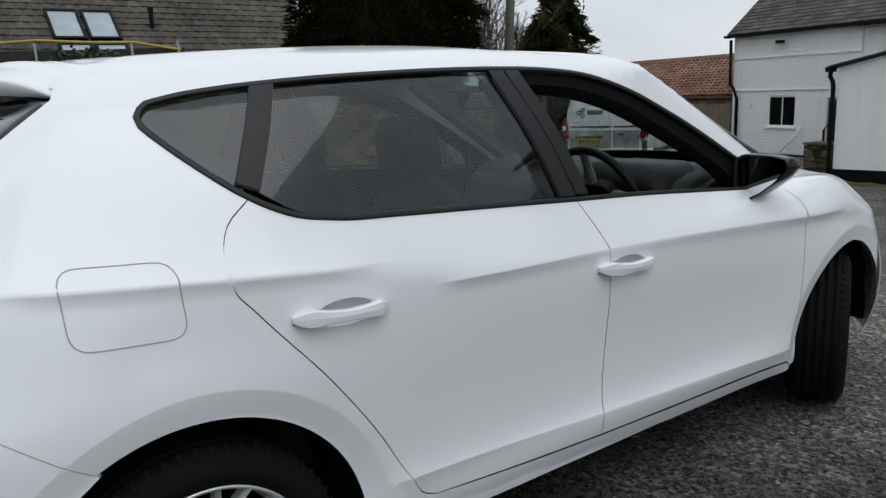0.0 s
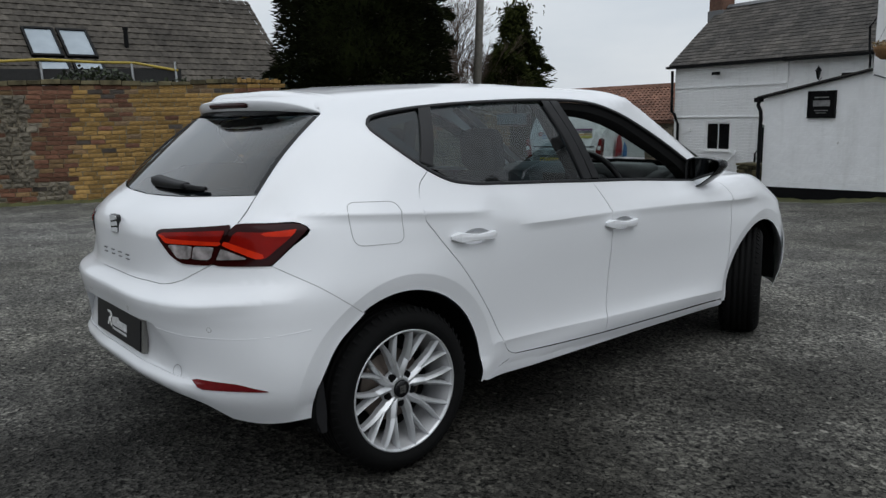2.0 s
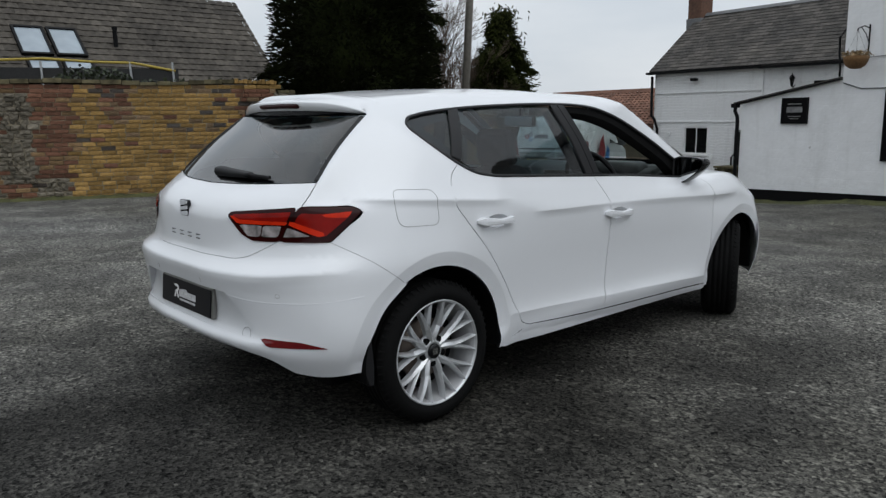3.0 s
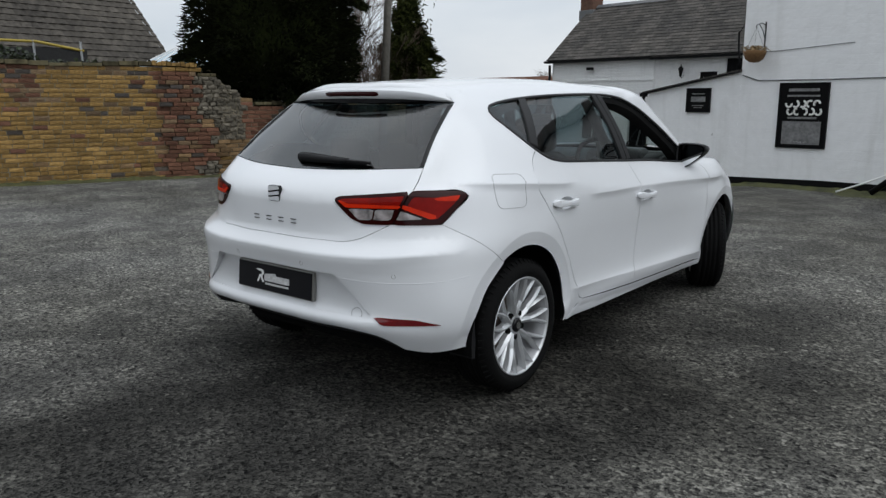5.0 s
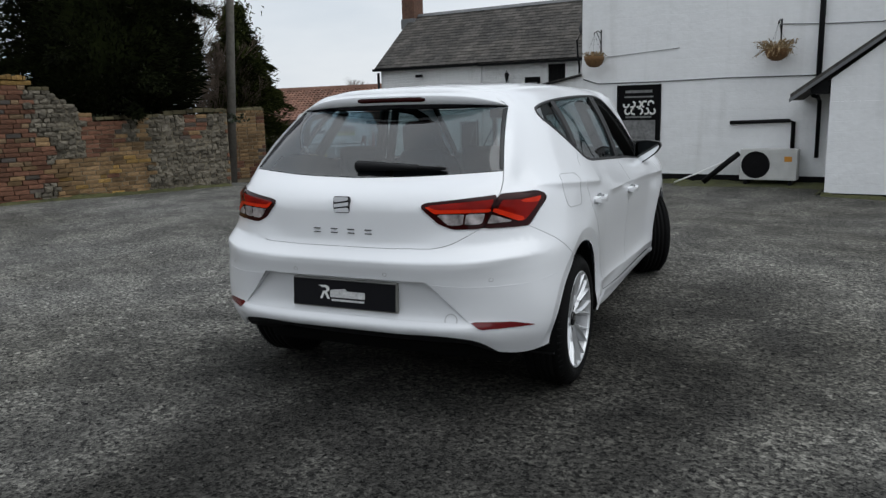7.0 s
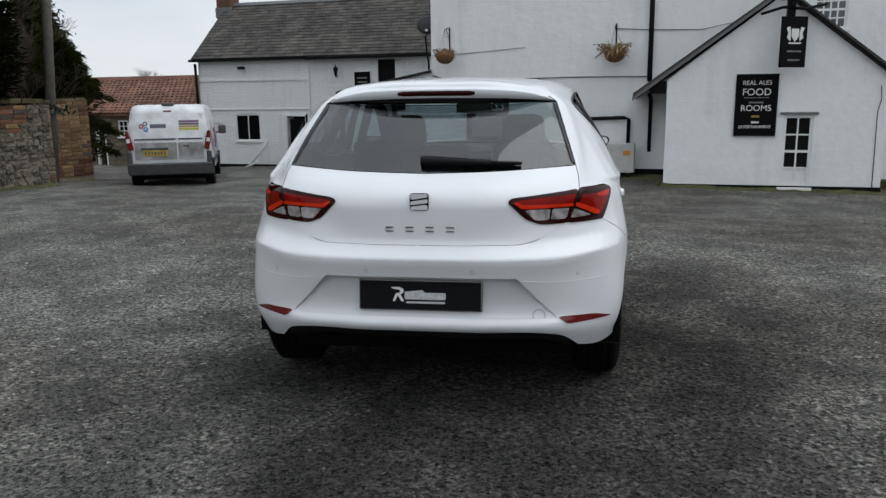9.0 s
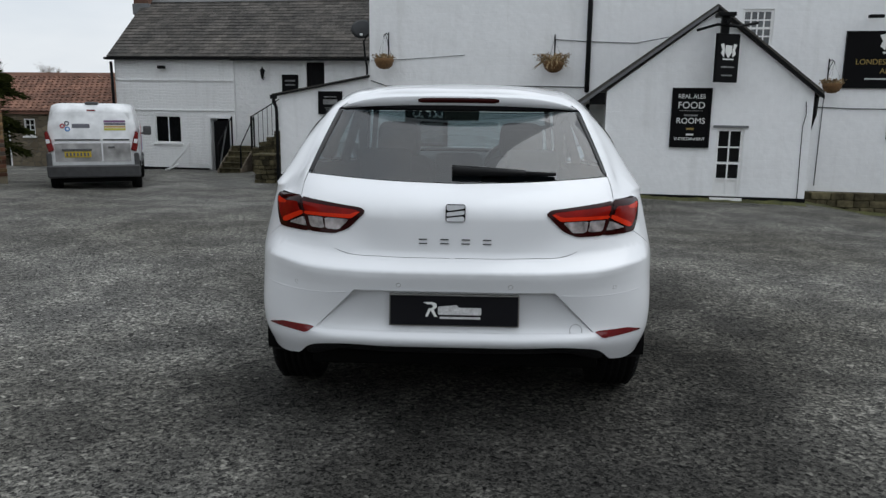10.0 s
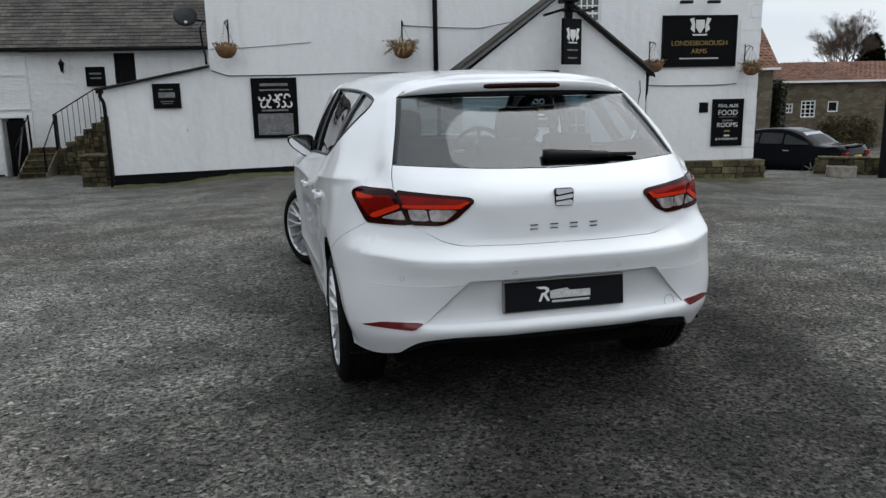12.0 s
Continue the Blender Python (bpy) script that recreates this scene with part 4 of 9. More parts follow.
ale_sign(INN @ Matrix.Translation((0, -1.48, 0)), 3.76, 4.36, 0.74, 1.69, "black pub notice board with white lettering on the porch")
ale_sign(INN, 7.95, 8.56, 0.20, 1.10, "black pub notice board with white lettering by the corner")


def poster_art(d):
    y0, y1 = -d - 0.004, -d - 0.001
    rnd = random.Random(12)
    yield "photo", boxed(-.33, .33, y0, y1, -.50, -.10), "sign_grey", "dim grey photograph on the poster"
    # curly white motif in two rows
    for r, z in ((0, .20), (1, .07)):
        for k in range(5):
            x = -.24 + k * .12 + .03 * r
            bm = bmesh.new()
            a0 = rnd.uniform(0, 6)
            pipe(bm, [(x + .05 * math.cos(a0 + a), y0 - .003, z + .055 * math.sin(a0 + a)) for a in [j * .45 for j in range(9)]], .019, 6)
            yield "motif", bm, "sign_white", ""


signboard("poster_case", "framed black pub poster with white curling motif", INN, -1.17, -0.36, 0.58, 1.67, [("bar:.26", .05, .44, "sign_grey", 1), ("bar:.28", .03, .34, "sign_grey", 1), ("bar:.25", .035, -.04, "sign_grey", 1), ("bar:.12", .015, -.46, "sign_white", 1)], poster_art)
signboard("plaque", "small black framed plaque on the lean-to", INN @ Matrix.Translation((0, 0.0, 0)), -2.98, -2.52, 1.18, 1.60, [("bar:.13", .02, .12, "sign_grey", 1), ("bar:.15", .10, .02, "sign_grey", 1), ("bar:.12", .015, -.10, "sign_grey", 1), ("bar:.09", .012, -.14, "sign_grey", 1)])
signboard("inn_sign_board", "large black inn name board with gold letters and white crest", INN, 6.84, 8.33, 1.78, 2.73, [("LONDESBOROUGH", .132, -.04, "sign_gold", 1.0), ("ARMS", .13, -.195, "sign_gold", 1.0), ("bar:.40", .026, -.33, "sign_grey_pale", 1)], crest(.40, .28))
signboard("house_sign", "small black notice on the white rough wall", HOUSE @ Matrix.Translation((0, .05, 0)), -6.54, -6.08, 1.70, 2.18, [("bar:.16", .05, .08, "sign_grey", 1), ("bar:.15", .04, -.04, "sign_grey", 1)])

# vent hole and its cover by the porch
vent = thing("wall_vent", "square black vent cover on the white wall", "vent", INN @ Matrix.Translation((7.75, 0, 0.96)))
part("vent_frame", boxed(-.09, .09, -.02, -.001, -.10, .10), M["black_iron"], vent)
for k in range(4):
    part("slat", boxed(-.075, .075, -.028, -.0205, -.085 + k * .045, -.06 + k * .045), M["black_iron"], vent)


def hanging_basket(u, z, bushy, label, size=1.0):
    """A half-round coir basket on chains below an iron wall bracket."""
    g = "hanging baskets on the inn"
    t = thing("hanging_basket", label, "hanging basket", INN @ Matrix.Translation((u, -0.36 * size, z)) @ Matrix.Scale(size, 4), g)
    prof = [(0.0, -.20), (.08, -.19), (.15, -.14), (.185, -.06), (.195, 0.0), (.18, 0.005), (.0, .01)]
    part("basket", lathe(bmesh.new(), prof, 24), M["basket"], t, "brown coir-lined basket", True)
    br = part("bracket", pipe(bmesh.new(), [(0, .355, .08), (0, .355, .52)], .013), M["black_iron"], t, "black iron wall bracket")
    part("bracket_arm", pipe(bmesh.new(), [(0, .355, .46), (0, .18, .49), (0, 0, .44), (0, -.02, .40)], .009), M["black_iron"], br)
    part("bracket_stay", pipe(bmesh.new(), [(0, .355, .22), (0, .25, .36), (0, .10, .46)], .007), M["black_iron"], br)
    for k in range(3):
        a = 2 * math.pi * k / 3
        part("chain", pipe(bmesh.new(), [(.18 * math.cos(a), .18 * math.sin(a), 0), (0, 0, .41)], .002, 5), M["black_iron"], t)
    rnd = random.Random(int(u * 10) + 50)
    bm = bmesh.new()
    for k in range(260 if bushy else 110):
        a, r = rnd.uniform(0, 6.28), rnd.uniform(0, .19)
        base = Vector((r * math.cos(a), r * math.sin(a), 0.0))
        spread = 0.26 if bushy else 0.10
        tip = base + Vector((math.cos(a) * rnd.uniform(0, spread), math.sin(a) * rnd.uniform(0, spread), rnd.uniform(-.16 if bushy else -.02, .18 if bushy else .09)))
        mid = (base + tip) / 2 + Vector((0, 0, rnd.uniform(.0, .07)))
        s = Vector((rnd.uniform(-1, 1), rnd.uniform(-1, 1), rnd.uniform(-1, 1))).normalized() * .008
        v = [bm.verts.new(q) for q in (base - s, base + s, mid + s, mid - s, tip)]
        bm.faces.new((v[0], v[1], v[2], v[3]))
        bm.faces.new((v[3], v[2], v[4]))
        for j in range(2):
            c = mid.lerp(tip, rnd.random())
            w1 = Vector((rnd.uniform(-1, 1), rnd.uniform(-1, 1), rnd.uniform(-1, 1))).normalized() * .020
            w2 = w1.cross(Vector((rnd.uniform(-1, 1), rnd.uniform(-1, 1), 1))).normalized() * .014
            bm.faces.new([bm.verts.new(q) for q in (c - w1, c + w2, c + w1, c - w2)])
    part("dry_foliage", bm, M["dry_plant"], t, "dry brown winter plants")["kind"] = "stuff"


hanging_basket(-1.54, 2.24, False, "brown hanging basket with sparse dry plants")
hanging_basket(1.70, 2.19, True, "brown hanging basket with trailing dry plants")
hanging_basket(6.58, 1.83, False, "brown hanging basket with sparse dry plants", .85)
hanging_basket(8.55, 1.74, True, "brown hanging basket with trailing dry plants", .85)

# projecting inn sign on the porch gable
ps = thing("projecting_sign", "black hanging pub sign on an iron bracket with scrolls", "sign", INN @ Matrix.Translation((4.52, -1.50, 2.25)))
part("sign_post", boxed(-.09, -.04, -.55, -.001, .44, .50), M["black_iron"], ps)
part("sign_arm", pipe(bmesh.new(), [(-.5, -.30, .36), (-.2, -.40, .44), (.1, -.45, .40), (.42, -.30, .47)], .022, 8), M["black_iron"], ps)
part("sign_head", boxed(-.22, .06, -.50, -.20, .56, .62, .01), M["black_iron"], ps)
part("sign_neck", boxed(-.14, -.02, -.42, -.30, .30, .56, .01), M["black_iron"], ps)
panel_m = Matrix.Translation((-.02, -.36, -.06)) @ Matrix.Rotation(radians(32), 4, "Z")
pb = part("sign_panel", boxed(-.22, .22, -.03, .03, -.40, .36, .006), M["sign_black"], ps, "black painted sign panel")
pb.matrix_basis = panel_m
for q, bm in enumerate([b for _, b, _, _ in crest(.30, .08)(.03)]):
    o = part("motif", bm, M["sign_white"], ps, "white painted crest" if q == 0 else "")
    o.matrix_basis = panel_m
for z, w in ((-.16, .13), (-.29, .11)):
    o = part("lettering", boxed(-w, w, -.034, -.031, z - .012, z + .012), M["sign_grey"], ps, "small print")
    o.matrix_basis = panel_m


def loose_pipe(name, label, category, pts, r, mat, m=INN, seg=8):
    me = mesh_of(name, pipe(bmesh.new(), pts, r, seg), True)
    me.materials.append(M[mat])
    ob = new(name, me)
    ob.matrix_world = m
    return tagged(ob, label, category)


loose_pipe("drainpipe", "black cast-iron downpipe on the white inn wall", "drainpipe", [(2.33, -.06, 5.6), (2.33, -.06, 1.75), (2.33, -.02, 1.66)], .045, "black_iron")
loose_pipe("drainpipe", "black downpipe at the porch's inner corner", "drainpipe", [(2.36, -.90, 1.40), (2.36, -.30, 1.38), (2.37, -.08, 1.30), (2.37, -.06, .35)], .035, "black_iron")
loose_pipe("drainpipe", "black downpipe on the outbuilding's corner", "drainpipe", [(-12.06, -.08, 2.56), (-12.06, -.06, 1.30), (-11.95, -.06, 1.22), (-11.80, -.06, .9), (-11.80, -.06, -.7)], .045, "black_iron", HOUSE)
loose_pipe("drainpipe", "short black downpipe with hopper on the porch corner", "drainpipe", [(6.06, -1.30, 1.62), (6.06, -1.25, 1.30), (6.0, -1.20, 1.0)], .05, "black_iron")
loose_pipe("cable", "thin grey cable clipped along the white wall", "cable", [(-1.90, -.012, 1.84), (-1.6, -.012, 1.74), (-.5, -.012, 1.735), (.8, -.012, 1.755), (2.3, -.012, 1.74)], .011, "lead", seg=6)
loose_pipe("cable", "thin cable sagging from the basket bracket to the pipe", "cable", [(1.70, -.012, 2.62), (2.3, -.012, 2.58), (3.2, -.012, 2.55), (4.2, -.2, 2.72)], .008, "lead", seg=6)
loose_pipe("cable", "thin cable running along to the inn's corner", "cable", [(6.0, -.012, 1.44), (7.0, -.012, 1.40), (8.0, -.012, 1.40), (8.4, -.012, 1.42)], .010, "lead", seg=6)
loose_pipe("cable", "thin dark cable down the porch's corner", "cable", [(5.86, -1.495, 1.50), (5.88, -1.495, 1.30), (5.84, -1.495, 1.1), (5.86, -1.495, -.1)], .006, "black_iron", seg=6)
loose_pipe("cable", "thin cable running from the hanging basket along the white wall", "cable", [(-1.90, -.012, 2.23), (-1.2, -.012, 2.25), (-.02, -.012, 2.33)], .006, "lead", seg=6)
loose_pipe("cable", "thin line down the white wall beside the porch", "cable", [(6.55, -.012, 1.85), (6.53, -.012, .0)], .008, "lead", seg=6)

# air-conditioning unit with its pipes
ac = thing("air_conditioner", "off-white outdoor air-conditioning unit by the white wall", "air conditioner", INN @ Matrix.Translation((1.66, -.26, -.04)))
part("casing", boxed(-.46, .46, -.17, .17, .02, .55, .012), M["ac_white"], ac)
part("fan_ring", lathe(bmesh.new(), [(.215, 0), (.225, .012), (.235, 0)], 40), M["black_iron"], ac).matrix_basis = Matrix.Translation((-.20, -.171, .28)) @ Matrix.Rotation(radians(90), 4, "X")
part("fan_grille", lathe(bmesh.new(), [(.0, .003), (.215, .003), (.218, -.002)], 40), M["black_iron"], ac, "black fan grille").matrix_basis = Matrix.Translation((-.20, -.171, .28)) @ Matrix.Rotation(radians(90), 4, "X")
part("fan_hub", lathe(bmesh.new(), [(.0, .012), (.05, .010), (.06, .004)], 20), M["black_iron"], ac).matrix_basis = Matrix.Translation((-.20, -.171, .28)) @ Matrix.Rotation(radians(90), 4, "X")
for x in (-.36, .36):
    part("foot", boxed(x - .03, x + .03, -.16, .16, -.06, .018), M["black_iron"], ac)
part("label", boxed(.26, .38, -.1745, -.171, .34, .43), M["orange_label"], ac, "orange warning label")
loose_pipe("trunking", "black pipe trunking bent down to the cooling unit", "pipe", [(.93, -.05, .96), (1.9, -.05, .985), (1.98, -.05, .96), (1.98, -.05, .5)], .035, "black_iron")
loose_pipe("trunking", "thick black hose slanting from the cooling unit", "pipe", [(1.14, -.22, .42), (1.0, -.3, .30), (.58, -.42, -.09)], .05, "black_iron")
loose_pipe("trunking", "thin white overflow pipe slanting to the ground", "pipe", [(1.02, -.2, .34), (.45, -.35, .06), (.08, -.5, -.10)], .014, "white_pvc")

# satellite dish on the inn's side
M["dish_grey"] = material("dark_grey_dish", (0.022, 0.024, 0.026), 0.6, vary=0.2, grain=8)
dish = thing("satellite_dish", "grey satellite dish on an arm beside the inn's corner", "satellite dish", INN @ Matrix.Translation((-2.95, 3.0, 3.12)) @ Matrix.Rotation(radians(10), 4, "Z") @ Matrix.Scale(.70, 4))
o = part("dish", lathe(bmesh.new(), [(.0, .05), (.12, .042), (.24, .018), (.33, -.012), (.335, -.005), (.24, .03), (.0, .062)], 32), M["dish_grey"], dish, "", True)
o.matrix_basis = Matrix.Rotation(radians(72), 4, "X") @ Matrix.Diagonal((1.1, 1, 1, 1))
part("arm", pipe(bmesh.new(), [(0, 0, -.25), (.02, -.35, -.22)], .015), M["lead"], dish)
part("receiver", boxed(-.03, .06, -.42, -.34, -.25, -.18, .01), M["white_pvc"], dish, "white receiver head")
part("mast", pipe(bmesh.new(), [(.0, .1, 0), (.2, .12, -.1), (.7, .05, -.15), (1.45, .0, -.15)], .026), M["black_iron"], dish)
loose_pipe("cable", "black cable looping down the inn's corner", "cable", [(-1.99, .12, 2.75), (-2.06, .05, 2.6), (-2.03, .02, 2.3), (-1.98, -.02, 2.1), (-1.98, -.02, 1.95)], .02, "black_iron", seg=6)

# floodlights over the name board
for u in (7.2, 7.75):
    fl = thing("sign_lamp", "small black lamp above the inn name board", "lamp", INN @ Matrix.Translation((u, -.22, 2.98)), "sign lamps")
    part("lamp_head", boxed(-.12, .12, -.06, .04, -.03, .025, .012), M["black_iron"], fl)
    part("lamp_arm", pipe(bmesh.new(), [(0, .02, .0), (.0, .16, .03), (0, .21, .02)], .012), M["black_iron"], fl)

# wall lantern, spotlight on the outbuilding
ln = thing("wall_lantern", "black traditional lantern on the rough white wall", "lantern", HOUSE @ Matrix.Translation((-7.11, -.13, 2.22)) @ Matrix.Scale(.75, 4))
part("lantern_glass", lathe(bmesh.new(), [(.05, -.16), (.10, .08)], 6), M["dark_glass"], ln, "dark lantern panes")
part("lantern_roof", lathe(bmesh.new(), [(.13, .08), (.10, .13), (.05, .19), (.02, .21), (.025, .25), (.0, .28)], 6), M["black_iron"], ln)
part("lantern_foot", lathe(bmesh.new(), [(.0, -.21), (.02, -.20), (.055, -.16), (.05, -.155)], 6), M["black_iron"], ln)
part("lantern_arm", pipe(bmesh.new(), [(0, 0, -.2), (0, .10, -.24), (0, .205, -.14)], .014), M["black_iron"], ln)
sp_l = thing("floodlight", "small dark floodlight under the slate eaves", "lamp", HOUSE @ Matrix.Translation((-10.35, -.12, 2.40)))
part("lamp_head", boxed(-.11, .11, -.08, .04, -.05, .04, .015), M["black_iron"], sp_l)
part("lamp_arm", boxed(-.02, .02, .04, .119, -.02, .01), M["black_iron"], sp_l)
al = thing("alarm_box", "small white box beside the window", "box", HOUSE @ Matrix.Translation((-11.35, -.03, .72)))
part("casing", boxed(-.06, .06, -.02, .029, -.05, .05, .01), M["white_pvc"], al)

# open door leaf, frame and props at the outbuilding's doorway
dw = thing("door_3", "dark open plank door with a white frame", "door", HOUSE @ Matrix.Translation((-8.59, -.02, -.68)), kind="structure")
part("jamb", boxed(-.36, -.30, -.03, .06, 0, 1.60), M["white_pvc"], dw)
part("head", boxed(-.36, .36, -.032, .061, 1.562, 1.62), M["white_pvc"], dw)
o = part("leaf", boxed(0, .50, -.02, .02, .03, 1.50), M["black_paint"], dw, "black plank door leaf")
o.matrix_basis = Matrix.Translation((.31, .0, 0)) @ Matrix.Rotation(radians(235), 4, "Z")
part("brace", boxed(-.02, .02, -.03, -.005, 0, 1.3), M["lead"], dw, "grey slanting brace").matrix_basis = Matrix.Translation((.10, -.30, .05)) @ Matrix.Rotation(radians(12), 4, "Y")
loose_pipe("waste_pipe", "white slanting waste pipe on the outbuilding wall", "pipe", [(-9.62, -.06, .12), (-9.72, -.08, -.08), (-10.25, -.25, -.72)], .028, "white_pvc", HOUSE)
loose_pipe("waste_pipe", "short white pipe lying by the wall", "pipe", [(-10.3, -.3, -.70), (-10.02, -.35, -.62), (-9.86, -.32, -.50)], .025, "white_pvc", HOUSE)
part_bm = boxed(-9.5, -8.92, -.02, -.002, -.55, .93)
structure("trim_boarding", part_bm, M["house_white"], "white painted flat boarding beside the doorway", HOUSE)

# wooden steps, stone stair with rail and pier
st = thing("wooden_steps", "short flight of dark mossy wooden steps", "steps", HOUSE @ Matrix.Translation((-7.69, -1.05, -.66)))
for k in range(5):
    part("tread", boxed(-.335, .335, -.28 + k * .21, -.03 + k * .21, .15 * (k + 1) - .04, .15 * (k + 1), .006), M["mossy_piece"], st)
    part("riser", boxed(-.33, .33, -.25 + k * .21, -.235 + k * .21, .15 * k - .05, .15 * (k + 1) - .041), M["mossy_piece"], st)
for x in (-.365, .336):
    part("string", prismed([(-.30, -.05), (.85, -.05), (.85, .74), (.66, .74), (-.30, .13)], x, x + .03, "yz"), M["timber"], st)
for x in (-.36, .345):
    part("post", boxed(x - .018, x + .018, .70, .74, .60, 1.62), M["black_iron"], st)
    part("post", boxed(x - .018, x + .018, -.27, -.23, -.05, .82), M["black_iron"], st)
    part("handrail", rodded((x, -.25, .80), (x, .72, 1.60), .016), M["black_iron"], st)
ss = thing("stone_stair", "old mossy stone stair rising beside the white wall", "stairs", HOUSE @ Matrix.Translation((-7.14, -.95, -.66)))
rnd_s = random.Random(8)
for k in range(6):
    x0, top = k * .235, .77 + k * .156
    z = -.06
    while z < top - .05:
        h = min(rnd_s.uniform(.10, .18), top - z)
        x = x0
        while x < x0 + .23:
            w = min(rnd_s.choice((.235, .14, .10)), x0 + .235 - x)
            part("block", boxed(x + .004, x + w - .003, -.05 - rnd_s.uniform(0, .035), .88, z + .004, z + h - .004, .012), M["mossy_piece"], ss)
            x += w
        z += h
part("block", boxed(1.412, 1.95, -.06, .88, -.06, 1.58, .02), M["mossy_piece"], ss)
rail = thing("stair_rail", "black iron railing with thin balusters up the stone stair", "railing", HOUSE @ Matrix.Translation((-7.14, -.90, -.66)))
part("handrail", pipe(bmesh.new(), [(-.05, 0, 1.62), (.03, 0, 1.66), (1.08, 0, 2.27), (1.25, 0, 2.30)], .016), M["black_iron"], rail)
for k in range(9):
    x = .05 + k * .14
    part("baluster", rodded((x, 0, .70 + x * .66), (x, 0, 1.66 + min(x, 1.08) * .58), .008, None, 6), M["black_iron"], rail)
part("newel", boxed(-.05, 0, -.025, .025, .70, 1.64), M["black_iron"], rail)
pier = thing("stone_pier", "squat brown pier of small rough stones beside the lean-to", "pier", INN @ Matrix.Translation((-4.285, .35, -.45)))
rp = random.Random(6)
z = 0.0
while z < .70:
    h, x = min(rp.uniform(.07, .13), .72 - z), -.235
    while x < .20:
        w = rp.uniform(.09, .20)
        if x + w > .16:
            w = .235 - x
        part("stone", boxed(x + .004, x + w - .004, -.18 - rp.uniform(0, .03), .22, z + .003, z + h - .005, .014), M["mossy_piece"], pier)
        x += w
    z += h
part("coping", boxed(-.25, .25, -.20, .23, .722, .765, .012), M["mossy_piece"], pier)

# ---- the white hatchback: origin on the ground under the rear axle, nose along +y ----
import itertools

from mathutils.bvhtree import BVHTree
from mathutils.geometry import delaunay_2d_cdt


def paint_material():
    m = material("white_car_paint", (0.725, 0.735, 0.755), 0.45, vary=0.012, grain=3, large=0.8, coat=0.85)
    m.node_tree.nodes["Principled BSDF"].inputs["Coat Roughness"].default_value = 0.06
    return m


CAR_M = {
    "paint": paint_material(),
    "black_gloss": material("gloss_black_plastic", (0.006, 0.006, 0.007), 0.16, vary=0.2, grain=8, spec=0.3),
    "black_trim": material("satin_black_trim", (0.009, 0.009, 0.010), 0.42, vary=0.25, grain=25, spec=0.3),
    "wiper_black": material("matt_black_wiper_plastic", (0.005, 0.005, 0.0055), 0.5, vary=0.25, grain=25, spec=0.14),
    "grain_black": material("grained_black_plastic", (0.010, 0.010, 0.011), 0.7, spec=0.25, vary=0.25, grain=60, bump=0.03, bump_scale=300),
    "seam": material("shaded_panel_seam", (0.36, 0.365, 0.37), 0.7, vary=0.1),
    # near-black: liners, and the shade of gaps and hollows put into the colour
    "gap": material("black_liner_and_gap_shade", (0.003, 0.003, 0.003), 0.9, vary=0.3, grain=20, spec=0.1),
    "rubber": material("tyre_rubber", (0.0045, 0.0045, 0.0045), 0.85, spec=0.12, vary=0.3, grain=35, large=4, bump=0.02, bump_scale=150),
    "alloy": material("silver_alloy", (0.58, 0.59, 0.60), 0.30, metal=0.55, vary=0.06, grain=12),
    "barrel": material("mid_grey_alloy_barrel", (0.42, 0.42, 0.43), 0.5, metal=0.35, vary=0.3, grain=14),
    "brake": material("rusty_brake_disc", (0.16, 0.13, 0.11), 0.5, metal=0.7, vary=0.35, grain=14),
    "lamp_red": material("red_lamp_lens", (0.19, 0.005, 0.003), 0.12, vary=0.45, grain=14, large=9, coat=0.0, spec=0.12),
    "lamp_dark": material("smoked_red_lamp", (0.022, 0.002, 0.002), 0.10, vary=0.3, grain=7, spec=0.15),
    "lamp_bright": material("bright_red_light_guide", (0.60, 0.026, 0.006), 0.2, vary=0.25, grain=20, spec=0.15),
    "lamp_clear": material("clear_reversing_lens", (0.34, 0.31, 0.31), 0.15, vary=0.75, grain=30, large=22, metal=0.3),
    "reflector": material("red_reflector", (0.12, 0.004, 0.006), 0.18, vary=0.3, grain=90, coat=0.4),
    "chrome": material("chrome", (0.72, 0.73, 0.75), 0.10, metal=1.0, vary=0.05, grain=8),
    "silver": material("bright_silver_plastic", (0.62, 0.63, 0.65), 0.25, metal=0.0, vary=0.05, grain=8),
    "dark_chrome": material("dark_chrome_letters", (0.20, 0.20, 0.21), 0.22, metal=1.0, vary=0.1, grain=8),
    "plate": material("black_plate_face", (0.008, 0.008, 0.010), 0.32, vary=0.2, grain=5, spec=0.15),
    "plate_edge": material("grey_plate_surround", (0.22, 0.215, 0.20), 0.4, metal=0.3, vary=0.2, grain=9),
    "glass": glass("privacy_glass", (0.36, 0.47, 0.52), 1.5),
    "rear_glass": glass("rear_privacy_glass", (0.34, 0.43, 0.47), 2.5),
    "dash": material("soft_grey_black_dashboard", (0.030, 0.031, 0.032), 0.6, vary=0.2, grain=70, bump=0.02, bump_scale=300),
    "glass_clear": glass("windscreen_glass", (0.62, 0.70, 0.68), 1.0),
    "fabric": material("dark_grey_seat_cloth", (0.030, 0.031, 0.034), 0.95, spec=0.2, vary=0.25, grain=80, bump=0.02, bump_scale=400),
    "mirror": material("mirror_glass", (0.72, 0.74, 0.75), 0.03, metal=1.0, vary=0.0),
    "headliner": material("dark_headliner", (0.03, 0.03, 0.032), 0.95, vary=0.1, grain=60),
}

